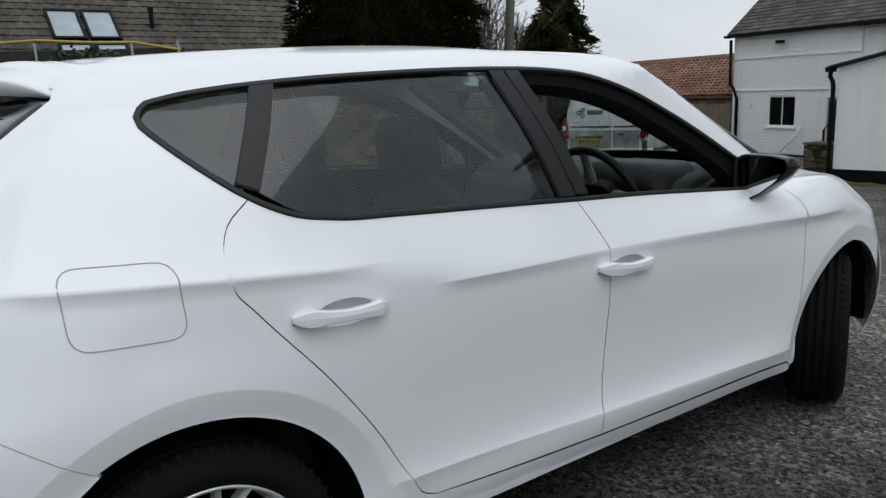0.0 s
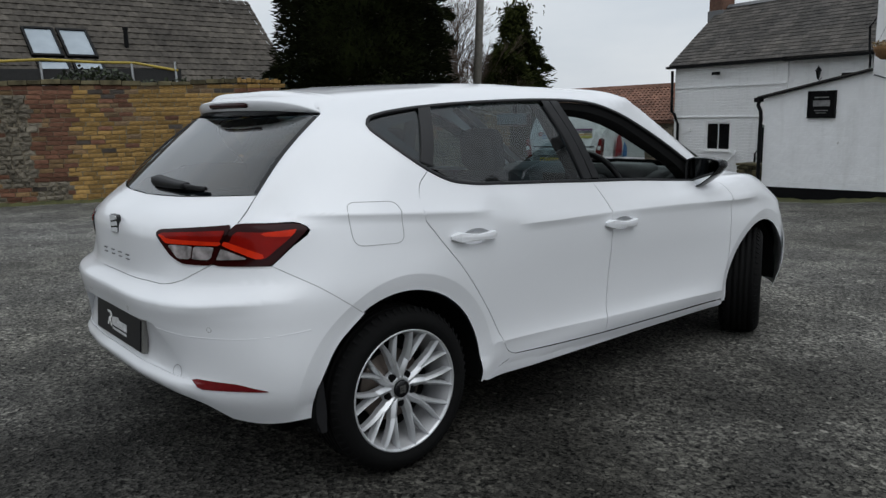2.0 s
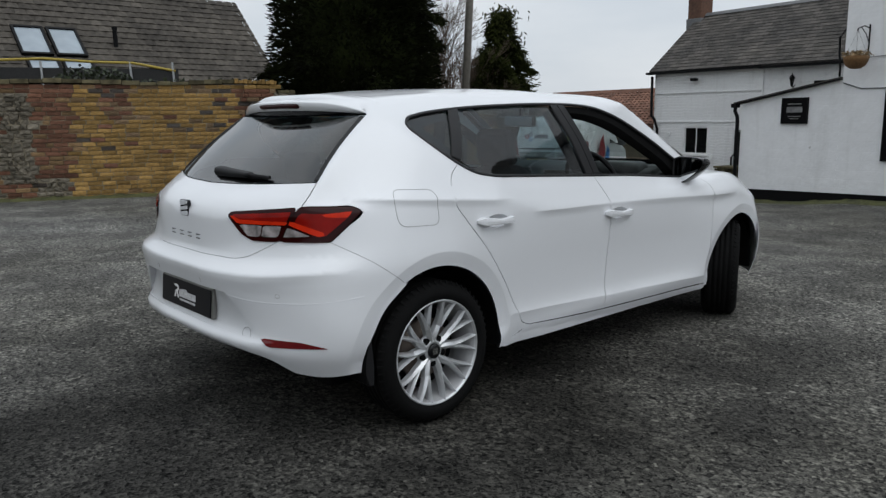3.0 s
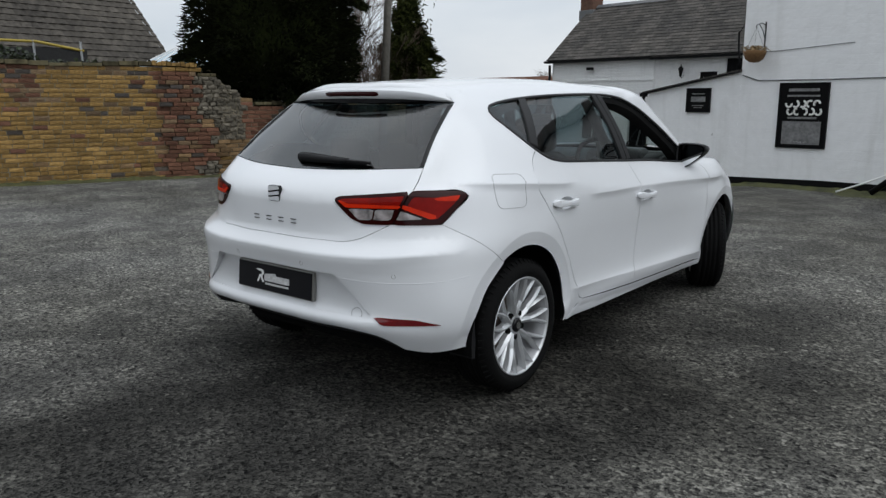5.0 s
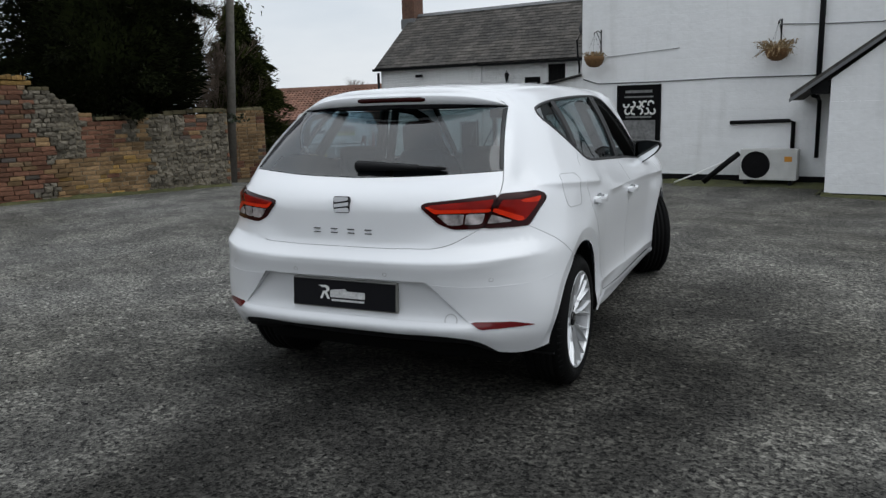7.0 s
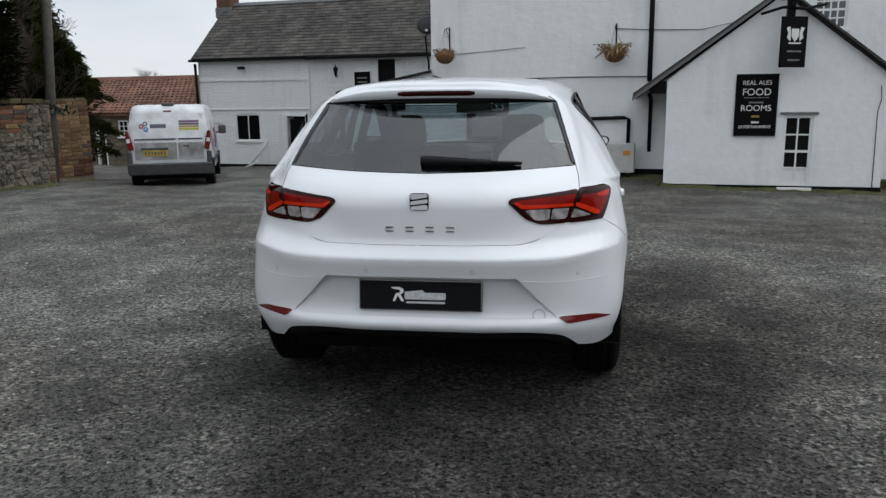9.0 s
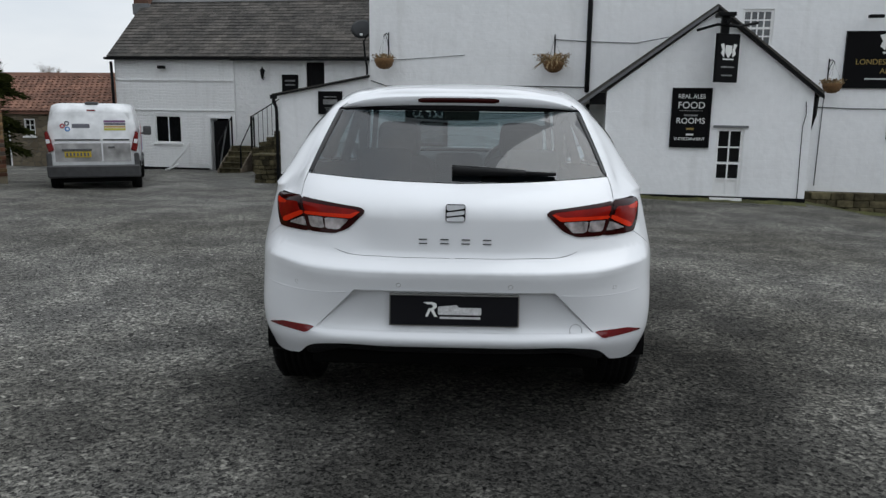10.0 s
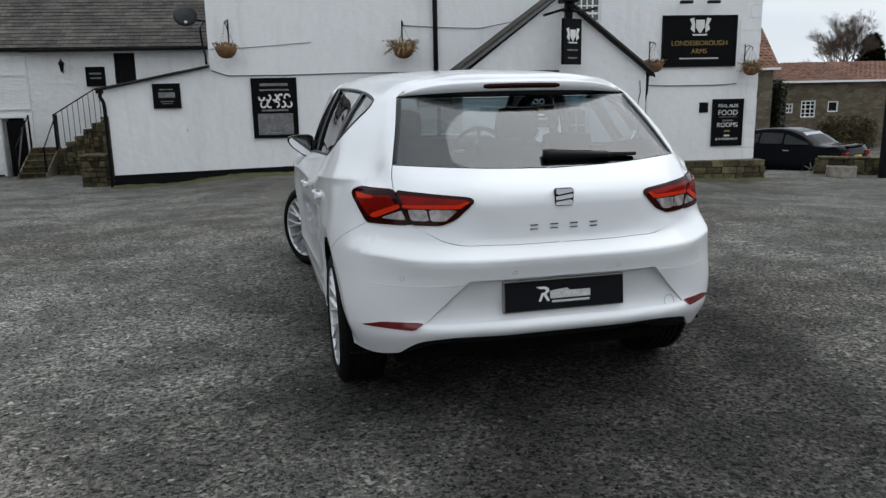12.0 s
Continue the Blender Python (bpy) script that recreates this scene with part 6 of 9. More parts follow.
def patch_mesh(name, k0, k1, v0, v1, nk, nv, offset=0.0, both=True, mirror=False, inset=0.0):
    """A panel taken straight from the body lines; both halves joined across the middle, or one side."""
    P = body_patch(k0, k1, v0, v1, nk, nv)
    verts, faces, normals = [], [], []
    halves = [False, True] if both else [mirror]
    for m in halves:
        s = len(verts)
        for p in P.reshape(-1, 3):
            v = Vector(p)
            nn = shell_normal(v)
            v = v + nn * offset
            if m:
                v, nn = Vector((-v.x, v.y, v.z)), Vector((-nn.x, nn.y, nn.z))
            verts.append(v)
            normals.append(nn)
        for f in grid_faces(nv, nk):
            g = tuple(s + i for i in f)
            a, b, c = verts[g[0]], verts[g[1]], verts[g[2]]
            if (b - a).cross(c - a).dot(normals[g[0]] + normals[g[2]]) < 0:
                g = tuple(reversed(g))
            faces.append(g)
    bm = bmesh.new()
    bv = [bm.verts.new(v) for v in verts]
    for f in faces:
        try:
            bm.faces.new([bv[i] for i in f])
        except ValueError:
            pass
    bmesh.ops.remove_doubles(bm, verts=bm.verts[:], dist=2e-4)
    return mesh_of(name, bm, True)


# outlines on the body's side, as (y, z)
HANDLES = ((.343, .881), (1.302, .831))
ARCH = 0.398
SEAM_REAR_DOOR = [(.185, 1.148), (.118, 1.09), (.098, 1.03), (.105, .975), (.15, .915), (.30, .735), (.43, .555), (.515, .41), (.555, .354), (.60, .335)]
BELT = [(.185, 1.148), (.27, 1.105), (.38, 1.083), (.55, 1.071), (.85, 1.055), (1.16, 1.037)]
BELT_FRONT = [(1.16, 1.037), (1.5, 1.018), (1.85, .990), (2.18, .966)]
SEAM_MID = [(1.16, 1.037), (1.205, .95), (1.232, .87), (1.240, .75), (1.232, .55), (1.222, .40), (1.222, .301)]
SEAM_WING = [(2.24, .955), (2.28, .91), (2.296, .84), (2.30, .70), (2.30, .50), (2.29, .36), (2.275, .283)]
DLO_TOP = [(.012, 1.325), (.03, 1.347), (.08, 1.362), (.20, 1.380), (.36, 1.394), (.65, 1.408), (1.0, 1.413), (1.17, 1.409), (1.36, 1.390), (1.55, 1.337), (1.70, 1.268), (1.86, 1.186), (2.0, 1.108), (2.15, 1.02), (2.20, .962)]
DLO_LOW = [(2.20, .962), (1.85, .990), (1.5, 1.018), (1.16, 1.037), (.85, 1.055), (.55, 1.071), (.38, 1.083), (.27, 1.105), (.185, 1.148), (.10, 1.215), (.035, 1.280), (.014, 1.306), (.012, 1.325)]


LIGHT_EDGE = [(.667, -.556, 1.002), (.74, -.46, 1.001), (.800, -.376, .996), (.816, -.348, .979), (.795, -.405, .920), (.768, -.468, .860)]
BUMPER_SEAM = [(.768, -.468, .860), (.850, -.315, .775), (.911, -.187, .664)]
TAIL_FOOT = [(.0, .777), (.30, .779), (.44, .784), (.50, .80), (.56, .832), (.610, .862)]
HATCH_EDGE = [(.566, 1.367), (.613, 1.22), (.653, 1.092), (.665, 1.045), (.667, 1.001)]


def rounded(poly, r):
    """Rounds the corners of a 2D polygon."""
    out = []
    n = len(poly)
    for i in range(n):
        p0, p1, p2 = (np.array(poly[j % n], dtype=float) for j in (i - 1, i, i + 1))
        a, b = p0 - p1, p2 - p1
        la, lb = np.linalg.norm(a), np.linalg.norm(b)
        q = min(r, la * 0.45, lb * 0.45)
        s, e = p1 + a / la * q, p1 + b / lb * q
        for k in range(6):
            f = k / 5
            out.append(tuple((1 - f) ** 2 * s + 2 * f * (1 - f) * p1 + f * f * e))
    return out


def build_wheel(parent, at, steer, left, name):
    """Tyre with tread grooves, ten-pair spoke alloy, brake disc and hub."""
    w = new(name)
    w.parent = parent
    w.matrix_basis = Matrix.Translation(at) @ Matrix.Rotation(radians(steer), 4, "Z") @ Matrix.Rotation(radians(180) if left else 0, 4, "Z")
    R, rim = 0.320, 0.230
    prof = [(rim + .001, -.095), (rim + .008, -.103), (rim + .03, -.112), (.272, -.114), (.298, -.104), (.311, -.088), (R, -.07)]
    for c in (-.045, -.012, .018, .05):
        prof += [(R, c - .008), (R - .007, c - .006), (R - .007, c + .006), (R, c + .008)]
    prof += [(R, .07), (.311, .088), (.298, .104), (.272, .114), (rim + .03, .112), (rim + .008, .103), (rim + .001, .095)]
    prof = [(r, h - 0.0) for r, h in prof]
    t = part("tyre", lathe(bmesh.new(), prof, 72, "X", True), CAR_M["rubber"], w, "black road tyre with a grooved tread", True)
    # shoulder blocks: shallow lateral sipes
    bm = bmesh.new()
    for k in range(60):
        a = 2 * math.pi * k / 60
        box(bm, -.014, .014, -.0045, .0045, -.002, .0025, 0, Matrix.Rotation(a, 4, "X") @ Matrix.Translation((.088, 0, .3125)) @ Matrix.Rotation(radians(48), 4, "Y"))
        box(bm, -.014, .014, -.0045, .0045, -.002, .0025, 0, Matrix.Rotation(a, 4, "X") @ Matrix.Translation((-.088, 0, .3125)) @ Matrix.Rotation(radians(-48), 4, "Y"))
    part("tread", bm, CAR_M["rubber"], t)["kind"] = "stuff"
    part("rim", lathe(bmesh.new(), [(.240, .085), (.240, .104), (.2365, .107), (.232, .104), (.2285, .095)], 72, "X"), CAR_M["alloy"], w, "polished silver alloy rim", True)
    part("rim_barrel", lathe(bmesh.new(), [(.2285, .095), (.217, .06), (.208, .02), (.204, -.08), (.222, -.095)], 72, "X"), CAR_M["barrel"], w, "pale grey inside of the rim", True)
    r = part("brake_disc", lathe(bmesh.new(), [(.0, .012), (.075, .014), (.078, .004), (.140, .004), (.142, -.012), (.08, -.014)], 48, "X"), CAR_M["brake"], w, "", True)
    # near-black disc: the shade deep behind the spokes put into its colour
    part("rim_shade_back", lathe(bmesh.new(), [(.19, -.02), (.0, -.02)], 40, "X"), CAR_M["gap"], w)
    hub = bmesh.new()
    lathe(hub, [(.078, .040), (.075, .052), (.062, .062), (.045, .067), (.036, .0695), (.035, .066), (.0, .066)], 48, "X")
    part("hub", hub, CAR_M["alloy"], w, "", True)
    part("hub_cap", lathe(bmesh.new(), [(.034, .068), (.034, .0765), (.029, .0795), (.0, .080)], 32, "X"), CAR_M["black_gloss"], w, "black hub cap with a silver emblem", True)
    bm = bmesh.new()
    for z0, z1, y0, y1 in ((.006, .015, -.014, .014), (-.0045, .0045, -.014, .014), (-.015, -.006, -.014, .014)):
        box(bm, .0795, .082, y0, y1, z0, z1)
    part("emblem", bm, CAR_M["chrome"], w)
    # near-black discs stand for the shade inside the bolt holes
    for k in range(5):
        a = 2 * math.pi * (k + 0.75) / 5
        part("bolt_hole_disc", rodded((.045, .060 * math.cos(a), .060 * math.sin(a)), (.0668, .058 * math.cos(a), .058 * math.sin(a)), .0150, .0150, 14), CAR_M["gap"], w, "near-black disc for the shade in a bolt hole")
    # five groups of four forked spokes
    def spoke(a0, r0, a1, r1, w0, w1, x0, x1):
        bm = bmesh.new()
        n = 8
        rows = []
        for i in range(n + 1):
            f = i / n
            a, rr = a0 + (a1 - a0) * f, r0 + (r1 - r0) * f
            hw = w0 + (w1 - w0) * f
            x = x0 + (x1 - x0) * f + 0.003 * math.sin(math.pi * f)
            c = Vector((0, rr * math.cos(a), rr * math.sin(a)))
            tan = Vector((0, -math.sin(a), math.cos(a)))
            rows.append([bm.verts.new(c + tan * s * hw + Vector((x + h, 0, 0))) for s, h in ((-1.25, -.034), (-1.0, -.011), (-.12, .0025), (.12, .0025), (1.0, -.011), (1.25, -.034))])
        for A, B in zip(rows, rows[1:]):
            for k in range(5):
                bm.faces.new((A[k], A[k + 1], B[k + 1], B[k]))
        bmesh.ops.recalc_face_normals(bm, faces=bm.faces[:])
        return mesh_of("spoke", bm, False)
    for k in range(5):
        base = 2 * math.pi * k / 5 + math.pi / 2
        for sgn in (-1, 1):
            part("spoke", spoke(base + sgn * .17, .042, base + sgn * .30, .132, .0165, .0140, .066, .080), CAR_M["alloy"], w)
            for d in (-1, 1):
                part("spoke", spoke(base + sgn * .30 + d * .030, .112, base + sgn * .314 + d * .157, .2345, .0112, .0062, .0785, .1035), CAR_M["alloy"], w)
    return w


def build_car():
    car = thing("hatchback_car", "clean white five-door hatchback with front wheels turned", "car")
    pm, bt, bg = CAR_M["paint"], CAR_M["black_trim"], CAR_M["black_gloss"]
    # roof, bonnet, windscreen, nose
    part("roof", patch_mesh("roof", 0, 12, 9.47, 12, 121, 31, offset=-.0008), pm, car)
    part("bonnet", patch_mesh("bonnet", 9.05, 12, 6.0, 8.0, 40, 24), pm, car)
    for left in (False, True):
        part("cowl_side", patch_mesh("cowl_side", 8.3, 9.3, 6.4, 8.0, 24, 20, offset=-.002, both=False, mirror=left), pm, car)
    ws = part("windscreen", patch_mesh("windscreen", 9.15, 12, 8.03, 9.0, 40, 24), CAR_M["glass_clear"], car, "clear windscreen")
    part("front_bumper", patch_mesh("front_bumper", 9.75, 12, 0, 6.0, 50, 40), pm, car)
    arch_r = arc(0, .317, ARCH, 118, -9, 46)
    arch_f = arc(2.70, .317, .382, 188, -5, 50)
    for left in (False, True):
        # quarter panel with roof rail and screen pillar
        rail = [tuple(p) for p in body_patch(9.15, 2.0, 9.55, 9.55, 90, 2)[0]]
        pillar = [tuple(p) for p in body_patch(9.15, 9.15001, 8.0, 9.55, 2, 30)[:, 0]]
        q = loop(unwrap(arch_r, "side"), unwrap(run([arch_r[-1], (.45, .268), (.56, .312), (.60, .335)], smooth=False), "side"), unwrap(run(SEAM_REAR_DOOR[::-1]), "side"), unwrap(run([(.185, 1.148), (.10, 1.215), (.035, 1.280), (.014, 1.306), (.012, 1.325)]), "side"),
                 unwrap(run(DLO_TOP), "side"), unwrap(pillar), unwrap(rail), unwrap(run(HATCH_EDGE), "rear"), run(unwrap(LIGHT_EDGE)), run(unwrap(BUMPER_SEAM)))
        part("quarter_panel", shell_mesh("quarter_panel", q, "wrap", mirror=left, step=.03), pm, car)
        rd = loop(run(SEAM_REAR_DOOR), run([(.60, .335), (.9, .316), (1.222, .301)]), run(SEAM_MID[::-1]), run(BELT[::-1]))
        bowls = [[(y + .012 + .074 * math.cos(a), z - .003 + .030 * math.sin(a)) for a in [2 * math.pi * k / 32 for k in range(32)]] for y, z in HANDLES]
        d = part("rear_door", shell_mesh("rear_door", rd, "side", holes=[bowls[0]], mirror=left), pm, car)
        fd = loop(run(SEAM_MID), run([(1.222, .301), (1.75, .290), (2.275, .283)]), run(SEAM_WING[::-1]), run([(2.24, .955), (2.18, .966)]), run(BELT_FRONT[::-1]))
        d2 = part("front_door", shell_mesh("front_door", fd, "side", holes=[bowls[1]], mirror=left), pm, car)
        wing = loop(run(SEAM_WING), run([(2.275, .283), (2.255, .268), (2.25, .258)], smooth=False), arch_f, run([arch_f[-1], (3.10, .30), (3.13, .50), (3.09, .70), (3.03, .80), (2.93, .865), (2.69, .925), (2.40, .968), (2.24, .955)]))
        part("front_wing", shell_mesh("front_wing", wing, "side", mirror=left), pm, car)
        foot = run([(.60, .335), (.9, .316), (1.222, .301)]) + run([(1.222, .301), (1.75, .290), (2.275, .283)])
        sill = loop(run([(.412, .262), (.45, .271), (.56, .313), (.585, .332)], smooth=False), [(a, b - .0025) for a, b in foot], run([(2.27, .2830), (2.25, .266), (2.24, .250), (1.2, .252), (.43, .257), (.412, .262)], smooth=False))
        def roll(y, z):
            top = float(np.interp(y, (.585, .9, 1.222, 1.75, 2.275), (.333, .316, .301, .290, .283)))
            f = max(0, min(1, (top - z) / max(.01, top - .252)))
            return .018 * math.sin(math.pi * min(1, .08 + f * .80)) * min(1, max(0, (y - .45) / .25))
        part("sill", shell_mesh("sill", sill, "side", offset=.008, mirror=left, bulge=roll, step=.012), pm, car, "white sill panel below the doors")
        # handles
        for dd, (y, z) in zip((d, d2), HANDLES):
            build_handle(dd, y, z, left)
        # glazing and black surrounds
        qg = loop(run([(.018, 1.325), (.035, 1.342), (.12, 1.365), (.272, 1.383)]), run([(.272, 1.383), (.172, 1.165)], smooth=False), run([(.172, 1.165), (.10, 1.222), (.040, 1.284), (.018, 1.325)]))
        part("quarter_window", shell_mesh("quarter_window", qg, "side", offset=-.007, flange=0, mirror=left, gap=-.007), CAR_M["glass"], car, "dark tinted quarter window")
        qi = [(.085, 1.318), (.240, 1.350), (.185, 1.215)]
        part("window_border", shell_mesh("window_border", qg, "side", holes=[loop(run(rounded(qi, .02) + rounded(qi, .02)[:1], .012, False))], offset=-.016, flange=0, mirror=left, gap=0), bt, car, "dark printed border of the quarter window")
        # frame band near-black: the shade on the trim behind is in its colour
        ft = [(1.05, 1.408), (1.17, 1.405), (1.36, 1.387), (1.55, 1.334), (1.70, 1.265), (1.86, 1.183), (2.0, 1.105), (2.15, 1.018), (2.20, .965)]
        fi = [(1.09, 1.372), (1.20, 1.366), (1.35, 1.346), (1.52, 1.296), (1.66, 1.228), (1.82, 1.142), (1.95, 1.066), (2.05, .985)]
        part("door_frame", shell_mesh("door_frame", loop(run(ft), run([ft[-1], fi[-1]], smooth=False), run(fi[::-1]), run([fi[0], ft[0]], smooth=False)), "side", offset=-.010, flange=.06, mirror=left, gap=0), CAR_M["gap"], d2, "near-black band: inner door frame and the shaded trim behind it")
        rg = loop(run([(.335, 1.383), (.65, 1.396), (.955, 1.398)]), run([(.955, 1.398), (1.03, 1.22), (1.095, 1.048)]), run([(1.095, 1.048), (.85, 1.064), (.55, 1.080), (.40, 1.093), (.29, 1.118), (.215, 1.165)]), run([(.215, 1.165), (.335, 1.383)], smooth=False))
        part("door_glass", shell_mesh("door_glass", rg, "side", offset=-.007, flange=0, mirror=left, gap=-.007), CAR_M["glass"], d, "dark tinted rear door glass")
        if left:
            fg = loop(run([(1.07, 1.397), (1.20, 1.388), (1.40, 1.347), (1.65, 1.252), (1.86, 1.162), (2.0, 1.093), (2.14, 1.012), (2.18, .974)]), run([(2.18, .974), (1.85, 1.0), (1.5, 1.028), (1.215, 1.046)]), run([(1.215, 1.046), (1.07, 1.397)], smooth=False))
            part("door_glass", shell_mesh("door_glass", fg, "side", offset=-.007, flange=0, mirror=left, gap=-.007), CAR_M["glass_clear"], d2, "clear front door glass")
        cp = loop(run([(.272, 1.382), (.333, 1.389)], smooth=False), run([(.333, 1.389), (.213, 1.160)], smooth=False), run([(.213, 1.160), (.165, 1.180)], smooth=False), run([(.165, 1.180), (.272, 1.382)], smooth=False))
        part("pillar_trim", shell_mesh("pillar_trim", cp, "side", gap=0, offset=.003, mirror=left), bt, d, "satin black window divider")
        for host, (a0, a1, b0, b1) in ((d, (.958, 1.010, 1.098, 1.158)), (d2, (1.016, 1.068, 1.166, 1.215))):
            bp = loop(run([(a0, 1.406), (a1, 1.406)], smooth=False), run([(a1, 1.406), ((a1 + b1) / 2 + .012, 1.22), (b1, 1.047)]), run([(b1, 1.047), (b0, 1.052)], smooth=False), run([(b0, 1.052), ((a0 + b0) / 2 + .012, 1.22), (a0, 1.406)]))
            part("pillar_trim", shell_mesh("pillar_trim", bp, "side", gap=0, offset=.004, mirror=left), bt, host, "satin black door pillar trim")
        part("window_seal", strip_mesh("window_seal", loop(run(DLO_TOP, .02), run(DLO_LOW, .02)), "side", .014, .004, left, True), bt, car, "black window surround")
        # fuel flap seam on the right side
        if not left:
            ff = rounded([(-.208, 1.054), (-.001, 1.045), (.008, .895), (-.206, .905)], .040)
            part("fuel_flap_seam", strip_mesh("fuel_flap_seam", loop(run(ff + ff[:1], .012, False)), "side", .0026, .0012, False, True), CAR_M["seam"], car, "rounded seam of the fuel filler flap")
        build_mirror(d2, left)
        build_tail_lamp(car, left)
        # arch liners
        for yc in (0, 2.69):
            bm = bmesh.new()
            lathe(bm, [(.392, .0), (.392, -.30), (.12, -.32)], 48, "X")
            bmesh.ops.transform(bm, matrix=Matrix.Translation((.872 if yc < 1 else .79, yc, .317)), verts=bm.verts[:])
            bmesh.ops.delete(bm, geom=[v for v in bm.verts if v.co.z < .235], context="VERTS")
            if left:
                bmesh.ops.scale(bm, vec=(-1, 1, 1), verts=bm.verts[:])
            part("arch_liner", bm, CAR_M["gap"], car, "", True)
        build_wheel(car, (-.778 if left else .778, 0, .320), 0, left, "rear_wheel")
        build_wheel(car, (-.775 if left else .775, 2.69, .320), 27, left, "front_wheel")
    build_rear(car)
    build_cabin(car)
    return car


def build_handle(door, y, z, left):
    """A bar handle standing across a hollow finger bowl."""
    def at(dy, dz, off):
        p = cast("side", y + dy, z + dz)
        p = p + plain_normal(p) * off
        return Vector((-p.x, p.y, p.z)) if left else p
    h = new("handle")
    h.parent = door
    bm = bmesh.new()
    rows = []
    n = 24
    for i in range(n + 1):
        f = i / n
        dy = -.121 + .242 * f
        end = min(1, 7 * min(f, 1 - f) + .12) ** .5
        mid = max(0, 1 - abs(f - .55) / .34) ** .6
        lift = .030 * end + .006 * math.sin(math.pi * f)
        up, low = (.0195 - .0095 * mid) * end, -(.0195 - .003 * mid) * end
        up, low = up + .010 * (.5 - f) - .001, low + .010 * (.5 - f) - .001
        back = -.002 if mid < .02 else .016 * min(1, mid * 2)
        pts = ((low, back), (low, lift * .72), (low + .003, lift * .94), (low * .4 + up * .6 - .002, lift), (up - .0025, lift * .96), (up, lift * .82), (up, back), ((low + up) / 2, back))
        rows.append([bm.verts.new(at(dy, a, b)) for a, b in pts])
    for A, B in zip(rows, rows[1:]):
        for k in range(8):
            bm.faces.new((A[k], A[(k + 1) % 8], B[(k + 1) % 8], B[k]))
    bm.faces.new(rows[0])
    bm.faces.new(list(reversed(rows[-1])))
    bmesh.ops.recalc_face_normals(bm, faces=bm.faces[:])
    part("handle_bar", mesh_of("handle_bar", bm, False), CAR_M["paint"], h)
    bm = bmesh.new()
    rings = []
    for f in (1.03, .97, .88, .72, .5, .25):
        rings.append([bm.verts.new(at(.012 + .074 * f * math.cos(a), -.003 + .030 * f * math.sin(a), -.034 * (1 - min(1, f) ** 3))) for a in [2 * math.pi * k / 32 for k in range(32)]])
    for A, B in zip(rings, rings[1:]):
        for k in range(32):
            bm.faces.new((A[k], A[(k + 1) % 32], B[(k + 1) % 32], B[k]))
    bm.faces.new(rings[-1])
    bmesh.ops.recalc_face_normals(bm, faces=bm.faces[:])
    part("finger_bowl", bm, CAR_M["paint"], h, "", True)
    part("handle_gasket", strip_mesh("handle_gasket", [(y - .12 + .045 * k / 6, z - .0135 + .009 * (1 - k / 6)) for k in range(7)], "side", .004, .003, left), CAR_M["black_trim"], h, "thin dark gasket under the handle")
    return h


def build_mirror(door, left):
    """A gloss black wing mirror on a short foot, its glass facing back."""
    m = new("wing_mirror")
    m.parent = door
    s = -1 if left else 1
    def put(p):
        return Vector((s * p[0], p[1], p[2]))
    bm = bmesh.new()
    # housing: outline of the glass opening swept forward to a rounded nose
    outline = [(.788, .945), (.812, .925), (.868, .952), (.945, 1.015), (.972, 1.058), (.960, 1.086), (.90, 1.099), (.815, 1.100), (.787, 1.084), (.785, 1.01)]
    outline = rounded(outline, .02)
    cx, cz = .872, 1.032
    rings = []
    for f, y in ((1.0, 2.015), (1.03, 2.03), (1.02, 2.07), (.93, 2.11), (.74, 2.142), (.42, 2.16), (.05, 2.166)):
        rings.append([bm.verts.new(put((cx + (x - cx) * f, y + .03 * (x - .8) / .17, cz + (z - cz) * f))) for x, z in outline])
    for A, B in zip(rings, rings[1:]):
        for k in range(len(A)):
            bm.faces.new((A[k], A[(k + 1) % len(A)], B[(k + 1) % len(A)], B[k]))
    bm.faces.new(rings[-1])
    bmesh.ops.recalc_face_normals(bm, faces=bm.faces[:])
    part("housing", bm, CAR_M["black_gloss"], m, "gloss black mirror housing", True)
    bm = bmesh.new()
    face_ring = [bm.verts.new(put((cx + (x - cx) * .9, 2.042 - .10 * (x - cx) - .05 * (z - cz), cz + (z - cz) * .9))) for x, z in outline]
    bm.faces.new(face_ring)
    bmesh.ops.recalc_face_normals(bm, faces=bm.faces[:])
    part("mirror_glass", bm, CAR_M["mirror"], m, "mirror glass facing backwards")
    bm = bmesh.new()
    rim_a = [bm.verts.new(put((cx + (x - cx) * 1.0, 2.016 + .03 * (x - .8) / .17, cz + (z - cz) * 1.0))) for x, z in outline]
    rim_b = [bm.verts.new(put((cx + (x - cx) * .89, 2.021 + .03 * (x - .8) / .17, cz + (z - cz) * .89))) for x, z in outline]
    for k in range(len(outline)):
        bm.faces.new((rim_a[k], rim_a[(k + 1) % len(outline)], rim_b[(k + 1) % len(outline)], rim_b[k]))
    part("rim", bm, CAR_M["black_trim"], m)
    bm = bmesh.new()
    prism(bm, [(.765, .925), (.805, .908), (.845, .955), (.850, .985), (.82, .995), (.76, .985)], 2.06, 2.15, "xz")
    if left:
        bmesh.ops.scale(bm, vec=(-1, 1, 1), verts=bm.verts[:])
        bmesh.ops.reverse_faces(bm, faces=bm.faces[:])
    bmesh.ops.bevel(bm, geom=bm.edges[:], offset=.008, segments=2, affect="EDGES")
    part("mirror_foot", bm, CAR_M["black_gloss"], m)
    return m


